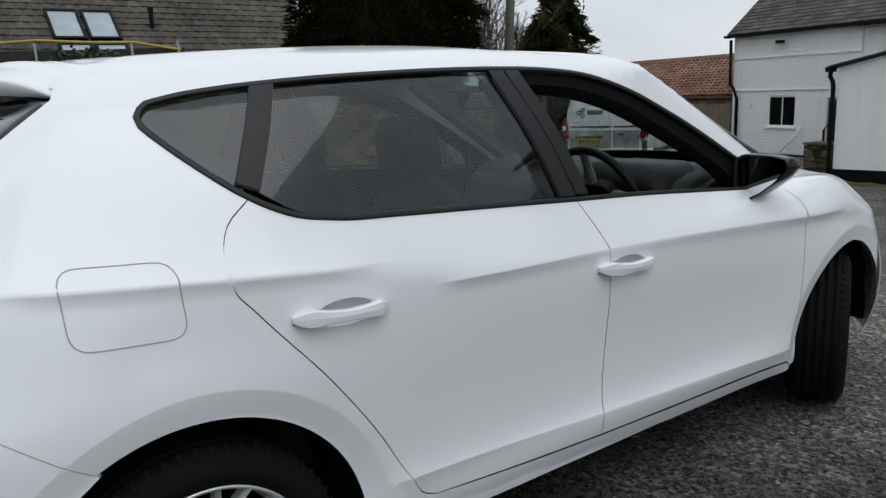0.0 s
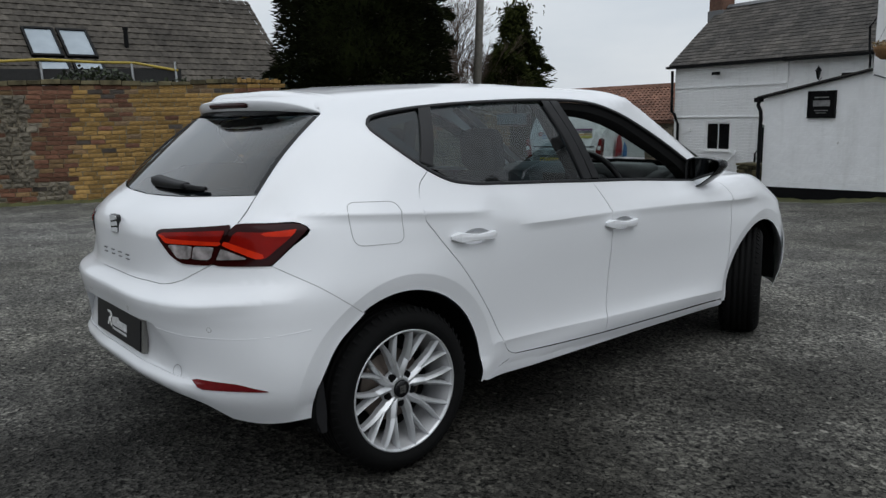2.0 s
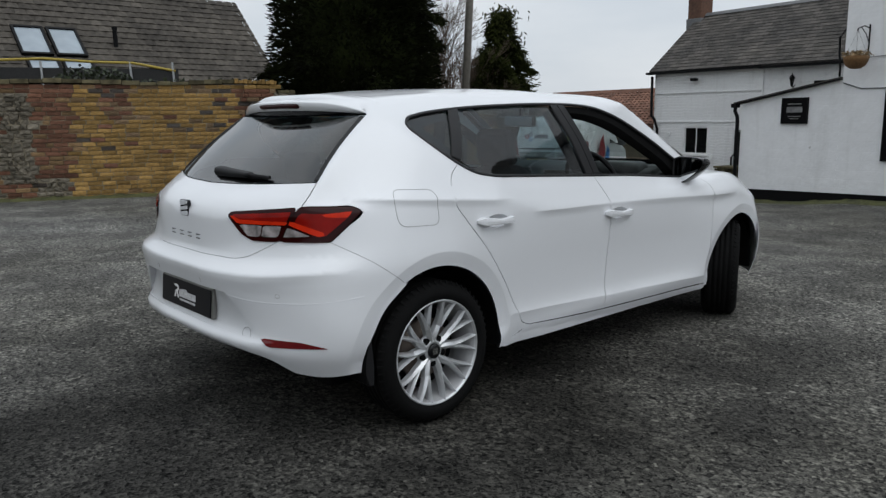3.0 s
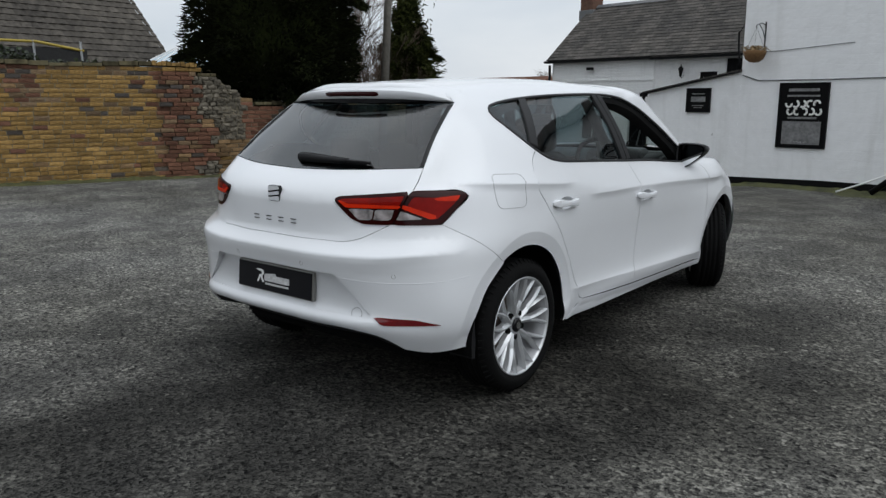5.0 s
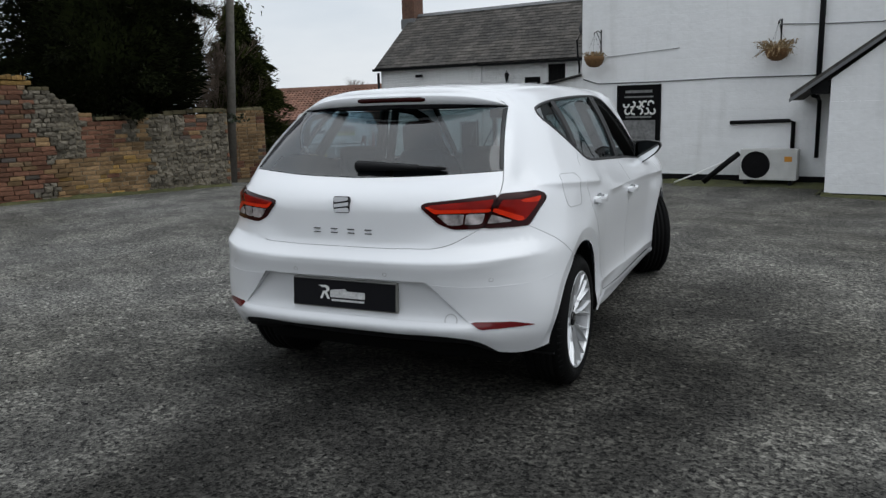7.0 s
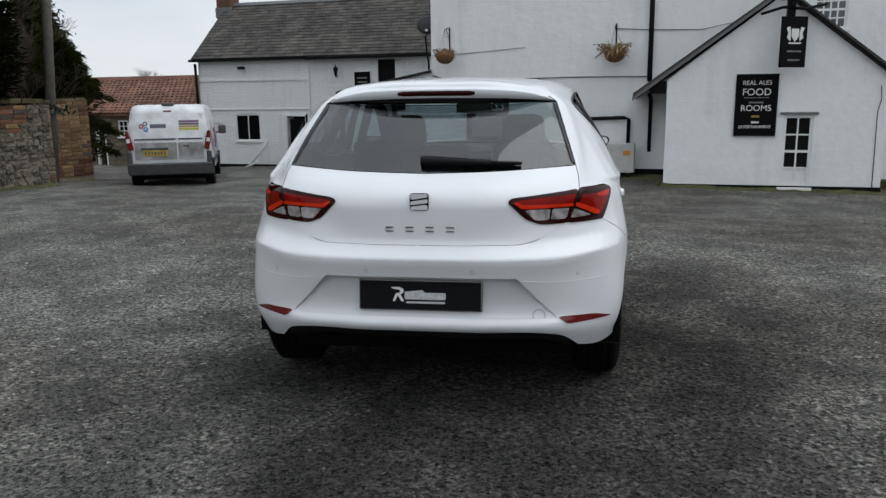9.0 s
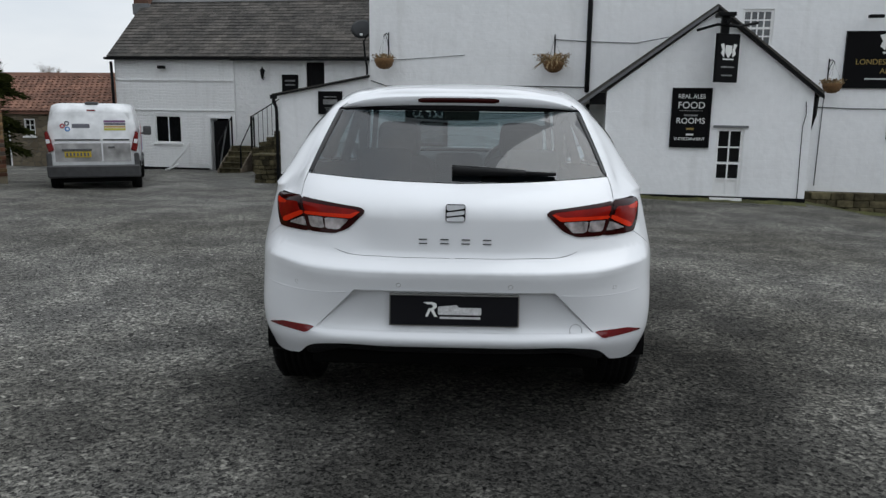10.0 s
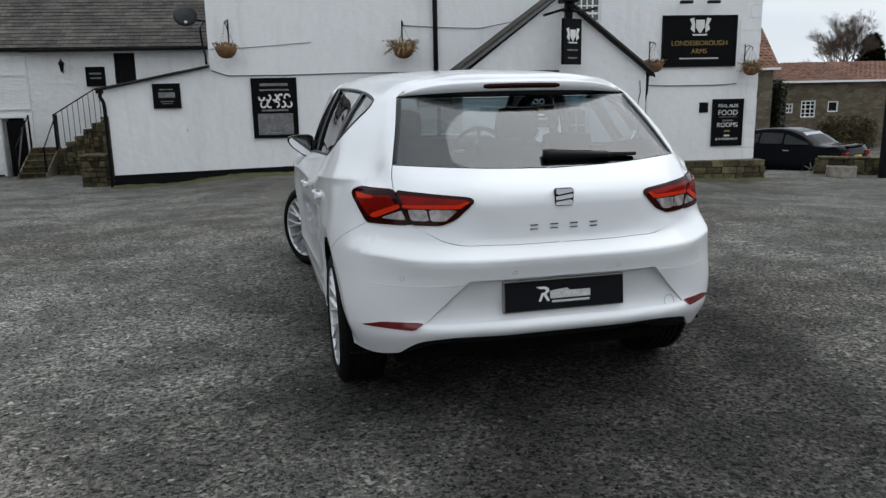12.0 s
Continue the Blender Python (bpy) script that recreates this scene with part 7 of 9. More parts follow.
def build_tail_lamp(car, left):
    """Wrap-round tail lamp in two halves: smoked surround, red fields, bright guide, clear reversing lens."""
    lamp = new("tail_lamp")
    lamp.parent = car
    def tw(x, y):
        return turn_of(x, y)
    def piece(name, pts3, mat, off, label="", r=.01, fl=.012):
        poly = [(tw(x, y), z) for x, y, z in pts3]
        dense = rounded(poly, r)
        poly = loop(run(dense + dense[:1], .012, False))
        part(name, shell_mesh(name, poly, "wrap", gap=0, offset=off, flange=fl, mirror=left, step=.02), mat, lamp, label)
    k = CAR_M
    inner = [(.366, -.713, .958), (.385, -.706, .972), (.663, -.558, .998), (.618, -.627, .860), (.497, -.67, .860), (.44, -.69, .885)]
    outer = [(.668, -.553, 1.0), (.799, -.377, .995), (.815, -.348, .980), (.767, -.470, .862), (.735, -.515, .859), (.623, -.622, .859)]
    piece("inner_housing", inner, k["lamp_dark"], .005, "smoked dark red inner lamp half", .012, .016)
    piece("outer_housing", outer, k["lamp_dark"], .005, "smoked dark red outer lamp half", .012, .016)
    piece("red_field", [(.388, -.70, .955), (.402, -.695, .962), (.648, -.57, .980), (.637, -.60, .937), (.425, -.69, .937)], k["lamp_red"], .0075, "deep red inner lens", .006)
    piece("light_guide", [(.384, -.70, .957), (.400, -.69, .956), (.432, -.69, .944), (.640, -.58, .942), (.637, -.59, .929), (.424, -.69, .928)], k["lamp_bright"], .009, "bright red light guide", .003)
    piece("reversing_lens", [(.432, -.685, .924), (.543, -.65, .924), (.534, -.65, .878), (.478, -.67, .878)], k["lamp_clear"], .009, "clear reversing lens", .005)
    piece("reversing_lens", [(.552, -.65, .924), (.622, -.61, .924), (.610, -.62, .880), (.543, -.65, .878)], k["lamp_clear"], .009, "clear indicator lens", .005)
    piece("red_field", [(.672, -.545, .976), (.735, -.47, .972), (.790, -.390, .978), (.790, -.400, .955), (.752, -.490, .880), (.660, -.575, .930)], k["lamp_red"], .0075, "deep red outer lens", .010)
    piece("light_guide", [(.652, -.585, .946), (.742, -.480, .900), (.745, -.475, .884), (.725, -.50, .884), (.646, -.59, .930)], k["lamp_bright"], .009, "bright red light guide", .003)
    piece("light_guide", [(.728, -.48, .970), (.795, -.382, .979), (.790, -.395, .957), (.775, -.425, .955), (.735, -.47, .960)], k["lamp_bright"], .009, "bright red light guide", .004)
    piece("indicator_lens", [(.645, -.595, .920), (.712, -.52, .884), (.632, -.61, .880)], k["lamp_clear"], .009, "clear indicator wedge", .003)
    return lamp


def build_rear(car):
    pm, k = CAR_M["paint"], CAR_M
    # rear bumper wraps round both corners, with the plate recess cut out
    def W(x, y, z):
        return (turn_of(x, y), z)
    side_edge = [W(*p) for p in ((.911, -.187, .664), (.908, -.30, .575), (.897, -.355, .48), (.87, -.372, .40), (.845, -.372, .31))]
    right = unwrap(run(TAIL_FOOT), "rear") + run([W(*cast("rear", .610, .862)), W(.768, -.468, .860)], smooth=False) + run(unwrap(BUMPER_SEAM)) + run(side_edge) + run([W(.845, -.372, .31), W(.735, -.53, .302), W(.665, -.59, .318)]) + run([W(.665, -.59, .318), W(.58, -.66, .385), W(.50, -.70, .402), W(.25, -.73, .402)])
    outline = loop(right, [(-a, b) for a, b in reversed(right)])
    recess = [W(.410, -.775, .645), W(.575, -.703, .468)]
    hole = loop(run([(-recess[1][0], .470), (-recess[0][0], .645)], smooth=False), run([(-recess[0][0], .645), recess[0]], smooth=False), run([recess[0], recess[1]], smooth=False), run([recess[1], (-recess[1][0], .470)], smooth=False))
    bumper = part("rear_bumper", shell_mesh("rear_bumper", outline, "wrap", holes=[hole], step=.014, gap=.0009), pm, car)
    def depth(a, b):
        return -.004 - .040 * max(0, min(1, (b - .470) / .175)) ** 1.3
    part("plate_recess", shell_mesh("plate_recess", hole, "wrap", gap=-.001, bulge=depth, flange=0, step=.028), pm, bumper, "white recess round the number plate")
    # recess walls
    bm = bmesh.new()
    hp = hole
    top = [cast("wrap", a, b) for a, b in hp]
    nn = [shell_normal(p) for p in top]
    A = [bm.verts.new(p - n * .001) for p, n in zip(top, nn)]
    B = [bm.verts.new(p + n * (depth(*q) - .001)) for p, n, q in zip(top, nn, hp)]
    for i in range(len(hp)):
        j = (i + 1) % len(hp)
        bm.faces.new((A[i], A[j], B[j], B[i]))
    bmesh.ops.recalc_face_normals(bm, faces=bm.faces[:])
    part("recess_edge", bm, pm, bumper, "", False)
    # swage crease under the sensors
    for s in (False, True):
        part("bumper_seam", strip_mesh("bumper_seam", run(unwrap(BUMPER_SEAM)), "wrap", .010, -.0018, s), k["seam"], bumper)
        flap = [(-.375, .43), (-.345, .44), (-.335, .32), (-.338, .245), (-.360, .245), (-.378, .30)]
        part("mud_flap", prismed(flap, -.852 if s else .72, -.72 if s else .852, "yz"), k["grain_black"], car, "black plastic mud flap behind the rear wheel")
        line = [W(.43, -.765, .632), W(.62, -.70, .622), W(.79, -.54, .625), W(.862, -.38, .640)]
        part("bumper_crease", strip_mesh("bumper_crease", run(line, .03), "wrap", .0045, .0007, s), pm, bumper)
        poly = [W(.585, -.702, .466), W(.60, -.695, .471), W(.735, -.60, .463), W(.818, -.53, .438), W(.62, -.69, .437)]
        r = loop(run(poly + poly[:1], .015, False))
        part("reflector", shell_mesh("reflector", r, "wrap", gap=0, offset=.0035, flange=.01, mirror=s, step=.02), k["reflector"], bumper, "red bumper reflector")
        for x, y, z in ((.225, -.783, .672), (.665, -.665, .652)):
            p = cast("wrap", turn_of(x, y), z)
            n = shell_normal(p)
            q = n.to_track_quat("Z", "Y").to_matrix().to_4x4()
            bm = lathe(bmesh.new(), [(.0, .0003), (.0076, .0003), (.0080, -.001)], 20)
            bmesh.ops.transform(bm, matrix=Matrix.Translation(p) @ q, verts=bm.verts[:])
            if s:
                bmesh.ops.scale(bm, vec=(-1, 1, 1), verts=bm.verts[:])
                bmesh.ops.reverse_faces(bm, faces=bm.faces[:])
            sens = part("parking_sensor", bm, pm, bumper, "round white parking sensor")
            bm = lathe(bmesh.new(), [(.0080, .0002), (.0088, .0006), (.0096, .0002)], 24)
            bmesh.ops.transform(bm, matrix=Matrix.Translation(p) @ q, verts=bm.verts[:])
            if s:
                bmesh.ops.scale(bm, vec=(-1, 1, 1), verts=bm.verts[:])
                bmesh.ops.reverse_faces(bm, faces=bm.faces[:])
            part("sensor_ring", bm, k["plate_edge"], sens)
    # towing-eye cover
    p = cast("wrap", turn_of(.505, -.73), .478)
    n = shell_normal(p)
    bm = lathe(bmesh.new(), [(.0245, .0012), (.0262, .0016), (.028, .0012)], 32)
    bmesh.ops.transform(bm, matrix=Matrix.Translation(p + n * depth(0, .478)) @ n.to_track_quat("Z", "Y").to_matrix().to_4x4(), verts=bm.verts[:])
    part("towing_cover", bm, k["seam"], bumper, "round towing-eye cover seam")
    # black valance under the bumper
    prof = [(-.715, .412), (-.722, .395), (-.69, .36), (-.60, .325), (-.50, .29), (-.30, .25)]
    bm = bmesh.new()
    rows = []
    for i in range(25):
        x = -.64 + 1.28 * i / 24
        back = .075 * abs(x / .64) ** 2.6
        rows.append([bm.verts.new((x, y + back, z - .06 * max(0, abs(x / .64) - .8) * 3)) for y, z in prof])
    for A, B in zip(rows, rows[1:]):
        for j in range(len(prof) - 1):
            bm.faces.new((A[j], A[j + 1], B[j + 1], B[j]))
    bmesh.ops.recalc_face_normals(bm, faces=bm.faces[:])
    part("valance", bm, k["grain_black"], car, "black plastic rear valance", True)
    part("underbody", boxed(-.66, .66, -.42, 3.2, .20, .27, .02), k["gap"], car)
    # tailgate
    tg_r = run(TAIL_FOOT) + run([TAIL_FOOT[-1], HATCH_EDGE[-1]], smooth=False) + run(HATCH_EDGE[::-1][:3]) + run([(.653, 1.092), (.35, 1.077), (.0, 1.067)])
    tg = loop(tg_r, [(-a, b) for a, b in reversed(tg_r)])
    gate = part("tailgate", shell_mesh("tailgate", tg, "rear", step=.03), pm, car)
    gl_r = run([(.0, 1.068), (.35, 1.078), (.653, 1.093)]) + run([(.653, 1.093), (.613, 1.22), (.566, 1.366)]) + run([(.566, 1.366), (.33, 1.361), (0, 1.360)])
    gl = loop(gl_r, [(-a, b) for a, b in reversed(gl_r)])
    part("rear_window", shell_mesh("rear_window", gl, "rear", offset=-.001, flange=.006, step=.04), k["rear_glass"], gate, "dark tinted heated rear window")
    # black-out border of the glass
    for s in (False, True):
        part("glass_border", strip_mesh("glass_border", run([(.643, 1.10), (.604, 1.22), (.557, 1.358)], .03), "rear", .018, .002, s), k["black_gloss"], gate)
    # roof spoiler
    def lip(f):
        e = abs(f)
        return .560 * f, -.248 + .130 * e ** 2.6, 1.431 - .012 * e ** 2 - .046 * e ** 5
    n = 56
    bm = bmesh.new()
    rows = []
    for i in range(n + 1):
        f = -1 + 2 * i / n
        e = abs(f)
        x, ty, tz = lip(f)
        root = cast("top", x * .955, -.075 + .05 * e ** 4)
        mid = (ty + root.y) / 2
        low = .036 * (1 - e ** 5) + .006
        rows.append([bm.verts.new(q) for q in ((root.x, root.y, root.z + .001), (x * .98, mid, (root.z + tz) / 2 + .006), (x, ty + .018, tz + .003), (x, ty + .003, tz), (x, ty, tz - .005), (x * .998, ty + .012, tz - low), (x * .99, ty + .022, tz - low - .002))])
    for A, B in zip(rows, rows[1:]):
        for j in range(6):
            bm.faces.new((A[j], A[j + 1], B[j + 1], B[j]))
    bm.faces.new(rows[0])
    bm.faces.new(rows[-1])
    bmesh.ops.recalc_face_normals(bm, faces=bm.faces[:])
    sp = part("spoiler", bm, pm, gate, "white roof spoiler", True)
    bm = bmesh.new()
    rows = []
    for i in range(n + 1):
        f = -1 + 2 * i / n
        e = abs(f)
        x, ty, tz = lip(f)
        low = .036 * (1 - e ** 5) + .006
        rows.append([bm.verts.new(q) for q in ((x * .996, ty + .0135, tz - low - .0008), (x * .988, ty + .026, tz - low - .012), (x * .985, -.196 + .078 * e ** 2.5, 1.362))])
    for A, B in zip(rows, rows[1:]):
        for j in range(2):
            bm.faces.new((A[j], A[j + 1], B[j + 1], B[j]))
    bmesh.ops.recalc_face_normals(bm, faces=bm.faces[:])
    part("spoiler_underside", bm, k["black_gloss"], sp, "gloss black spoiler underside", True)
    bm = bmesh.new()
    rows = []
    for i in range(17):
        x = -.185 + .37 * i / 16
        _, ty, tz = lip(x / .560)
        end = .55 if i in (0, 16) else 1
        mid = tz - .021
        rows.append([bm.verts.new(p) for p in ((x, ty + .006, mid + .013 * end), (x, ty - .0005, mid + .011 * end), (x, ty + .0045, mid - .010 * end), (x, ty + .012, mid - .012 * end))])
    for A, B in zip(rows, rows[1:]):
        for j in range(3):
            bm.faces.new((A[j], A[j + 1], B[j + 1], B[j]))
    bmesh.ops.recalc_face_normals(bm, faces=bm.faces[:])
    part("brake_light", bm, k["lamp_dark"], sp, "dark red high brake light", True)
    # emblem: a plain silver slashed square on black
    em = new("emblem")
    em.parent = gate
    em.matrix_basis = Matrix.Translation((0, -.741, .962))
    part("emblem_back", prismed(rounded([(-.040, -.036), (.040, -.036), (.040, .036), (-.040, .036)], .013), -.004, .012, "xz"), k["black_gloss"], em)
    for q in ([(-.036, .033), (.036, .033), (.036, .020), (-.026, .010), (-.036, .014)], [(-.036, .002), (.036, .012), (.036, -.004), (-.036, -.013)], [(-.036, -.020), (.026, -.012), (.036, -.016), (.036, -.033), (-.036, -.033)]):
        part("emblem_bar", prismed(rounded(q, .004), -.008, -.0035, "xz"), k["silver"], em)
    for x in (-.130, -.043, .043, .130):
        p = cast("rear", x, .846)
        o = part("badge_bar", box(boxed(-.017, .017, -.003, .006, .0065, .0105, .001), -.017, .017, -.003, .006, -.0105, -.0065, .001), k["dark_chrome"], gate, "dark chrome badge bar")
        o.matrix_basis = Matrix.Translation((x, p.y - .002, .846)) @ Matrix.Rotation(radians(4), 4, "X")
    # number plate with a dealer's sign
    pl = new("number_plate")
    pl.parent = bumper
    pl.matrix_basis = Matrix.Translation((0, -.762, .562)) @ Matrix.Rotation(radians(-5), 4, "X")
    part("plate_surround", boxed(-.268, .268, -.001, .022, -.067, .067, .006), k["plate_edge"], pl, "grey plate holder")
    part("plate_face", boxed(-.262, .262, -.006, -.0012, -.061, .061, .002), k["plate"], pl, "black plate face with a dealer's mark")
    part("lettering", prismed(rounded([(-.066, -.017), (.112, -.017), (.112, .013), (.02, .013), (.012, .024), (-.066, .016)], .005), -.0074, -.0062, "xz"), M["sign_grey_pale"], pl, "pale bar of a dealer's lettering")
    part("motif", prismed([(-.128, .034), (-.09, .036), (-.072, .028), (-.07, .014), (-.083, .003), (-.068, -.026), (-.08, -.026), (-.096, .0), (-.108, -.026), (-.118, -.026), (-.104, .008), (-.09, .01), (-.084, .018), (-.092, .025), (-.108, .025)], -.0074, -.0062, "xz"), M["sign_white"], pl, "white swash motif")
    part("lettering", boxed(-.058, .108, -.0074, -.0062, -.034, -.025), M["sign_grey_pale"], pl, "thin pale bar of small print")
    # rear wiper
    wp = new("rear_wiper")
    wp.parent = gate
    def on_glass(x, z, lift):
        p = cast("rear", x, z)
        return p + Vector((0, -.8, .6)) * lift
    bm = bmesh.new()
    rows = []
    for i in range(13):
        f = i / 12
        x, z = -.02 + .31 * f, 1.108 - .006 * f
        hw = .025 * (1 - .5 * f) if f > .1 else .023
        c = on_glass(x, z, .020 - .004 * f)
        rows.append([bm.verts.new(c + Vector((0, dy, dz))) for dy, dz in ((.022, hw * .9), (-.006, hw * .5), (-.010, -hw * .2), (-.002, -hw), (.02, -hw * .9))])
    for A, B in zip(rows, rows[1:]):
        for j in range(5):
            bm.faces.new((A[j], A[(j + 1) % 5], B[(j + 1) % 5], B[j]))
    bm.faces.new(rows[0])
    bm.faces.new(list(reversed(rows[-1])))
    bmesh.ops.recalc_face_normals(bm, faces=bm.faces[:])
    part("wiper_cover", bm, k["wiper_black"], wp, "black wiper pivot cover", True)
    part("wiper_blade", pipe(bmesh.new(), [on_glass(.0, 1.101, .006), on_glass(.2, 1.099, .007), on_glass(.40, 1.098, .007)], .005), k["wiper_black"], wp)
    part("wiper_tip", pipe(bmesh.new(), [on_glass(.25, 1.104, .016), on_glass(.34, 1.102, .014), on_glass(.42, 1.099, .012)], .0075), k["wiper_black"], wp)


def seat_mesh(bm, w, h, d, lean):
    """A padded back with rounded edges."""
    old_e, old_v = set(bm.edges), set(bm.verts)
    r = min(w, h) * .3
    prism(bm, rounded([(-w / 2, 0), (w / 2, 0), (w * .46, h), (-w * .46, h)], r), -d / 2, d / 2, "xz")
    rim = [e for e in bm.edges if e not in old_e and e.calc_face_angle(0) > 1.0]
    bmesh.ops.bevel(bm, geom=rim, offset=d * .3, segments=3, affect="EDGES")
    bmesh.ops.transform(bm, matrix=lean, verts=[v for v in bm.verts if v not in old_v])


def build_cabin(car):
    k = CAR_M
    # near-black trim shell inside the panels; the gaps' shade is in its colour
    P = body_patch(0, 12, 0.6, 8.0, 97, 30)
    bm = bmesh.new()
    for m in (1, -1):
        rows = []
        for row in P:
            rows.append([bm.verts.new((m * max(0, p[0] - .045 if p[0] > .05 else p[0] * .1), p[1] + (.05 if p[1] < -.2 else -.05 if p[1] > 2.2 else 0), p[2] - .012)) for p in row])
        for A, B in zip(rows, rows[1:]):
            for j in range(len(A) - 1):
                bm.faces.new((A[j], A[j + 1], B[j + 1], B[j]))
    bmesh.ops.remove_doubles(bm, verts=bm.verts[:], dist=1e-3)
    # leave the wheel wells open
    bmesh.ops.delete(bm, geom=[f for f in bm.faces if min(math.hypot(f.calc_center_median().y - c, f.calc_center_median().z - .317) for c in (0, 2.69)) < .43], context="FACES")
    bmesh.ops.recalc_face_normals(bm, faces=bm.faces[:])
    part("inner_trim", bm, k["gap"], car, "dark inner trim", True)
    part("headliner", patch_mesh("headliner", 0, 12, 9.7, 12, 61, 16, offset=-.035), k["headliner"], car, "dark grey headliner")
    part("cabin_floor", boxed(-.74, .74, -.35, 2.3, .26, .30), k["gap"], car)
    for y0, y1, z in ((-.50, .02, 1.0),):
        part("parcel_shelf", boxed(-.58, .58, -.42, .10, .985, 1.0, .006), k["fabric"], car, "dark parcel shelf")
    # inside faces of the roof pillars
    for left in (False, True):
        for a, b, w in (((.585, .30, 1.36), (.69, .16, 1.12), .05), ((.62, 1.02, 1.38), (.75, 1.16, 1.03), .05), ((.585, 1.56, 1.385), (.70, 2.26, .97), .035)):
            bm = rodded(a, b, w * .55, w * .6, 8)
            if left:
                bmesh.ops.scale(bm, vec=(-1, 1, 1), verts=bm.verts[:])
                bmesh.ops.reverse_faces(bm, faces=bm.faces[:])
            part("pillar_lining", bm, k["fabric"] if a[1] < 1.3 else k["headliner"], car, "", True)
    # seats
    for x in (-.37, .37):
        s = new("front_seat")
        s.parent = car
        bm = bmesh.new()
        seat_mesh(bm, .50, .66, .15, Matrix.Translation((x, 1.06, .44)) @ Matrix.Rotation(radians(13), 4, "X"))
        part("backrest", bm, k["fabric"], s, "", True)
        part("cushion", boxed(x - .26, x + .26, 1.0, 1.52, .36, .52, .05), k["fabric"], s, "", True)
        bm = bmesh.new()
        seat_mesh(bm, .27, .20, .11, Matrix.Translation((x, .905, 1.085)) @ Matrix.Rotation(radians(8), 4, "X"))
        part("headrest", bm, k["fabric"], s, "", True)
        for dx in (-.06, .06):
            part("headrest_post", rodded((x + dx, .915, 1.05), (x + dx, .905, 1.12), .007, None, 8), k["chrome"], s)
    b = new("rear_bench")
    b.parent = car
    part("backrest", boxed(-.62, .62, -.02, .12, .42, .98, .05, Matrix.Translation((0, .12, .0)) @ Matrix.Rotation(radians(8), 4, "X")), k["fabric"], b, "", True)
    part("cushion", boxed(-.62, .62, .20, .70, .38, .52, .05), k["fabric"], b, "", True)
    for x, w, z in ((-.37, .26, 1.0), (0, .24, .98), (.37, .26, 1.0)):
        part("headrest", boxed(x - w / 2, x + w / 2, .06, .15, z, z + .17, .035), k["fabric"], b, "", True)
    # dashboard with hood, wheel, screen mirror
    bm = prismed([(1.92, .55), (1.90, .88), (1.95, .975), (2.12, 1.025), (2.45, 1.015), (2.52, .55)], -.66, .66, "yz")
    bmesh.ops.bevel(bm, geom=bm.edges[:], offset=.03, segments=3, affect="EDGES")
    part("dashboard", bm, k["dash"], car, "black moulded dashboard", True)
    bm = prismed(rounded([(.18, .93), (.56, .93), (.54, 1.055), (.20, 1.055)], .05), 1.87, 2.12, "xz")
    part("instrument_hood", bm, k["dash"], car, "", True)
    part("centre_screen", boxed(-.13, .10, 1.875, 1.90, .88, .99, .006), k["black_gloss"], car)
    sw = new("steering_wheel")
    sw.parent = car
    sw.matrix_basis = Matrix.Translation((.37, 1.76, .958)) @ Matrix.Rotation(radians(-64), 4, "X")
    bm = bmesh.new()
    ring = [(.185 + .0165 * math.cos(2 * math.pi * j / 10), .0165 * math.sin(2 * math.pi * j / 10)) for j in range(10)]
    lathe(bm, ring, 48, "Z", True)
    part("wheel_rim", bm, k["black_trim"], sw, "black leather wheel rim", True)
    part("airbag_pad", prismed(rounded([(-.085, -.05), (.085, -.05), (.095, .045), (-.095, .045)], .03), -.03, .012, "xy"), k["grain_black"], sw)
    for q in (((-.18, .005, -.004), (-.08, .0, -.008)), ((.18, .005, -.004), (.08, .0, -.008)), ((0, -.18, -.004), (0, -.05, -.008))):
        part("wheel_spoke", rodded(*q, .014, .02, 8), k["plate_edge"], sw)
    part("wheel_badge", boxed(-.022, .022, -.02, .02, .012, .016, .003), k["chrome"], sw)
    part("column", rodded((.37, 1.78, .94), (.37, 1.98, .86), .05, .06, 12), k["grain_black"], car)
    rv = new("rear_view_mirror")
    rv.parent = car
    part("mirror_case", boxed(-.125, .125, 1.475, 1.51, 1.285, 1.355, .016), k["black_trim"], rv)
    part("mirror_face", boxed(-.115, .115, 1.470, 1.4745, 1.292, 1.348), k["mirror"], rv)
    part("mirror_stem", rodded((0, 1.50, 1.35), (0, 1.50, 1.40), .012), k["black_trim"], rv)


build_car()

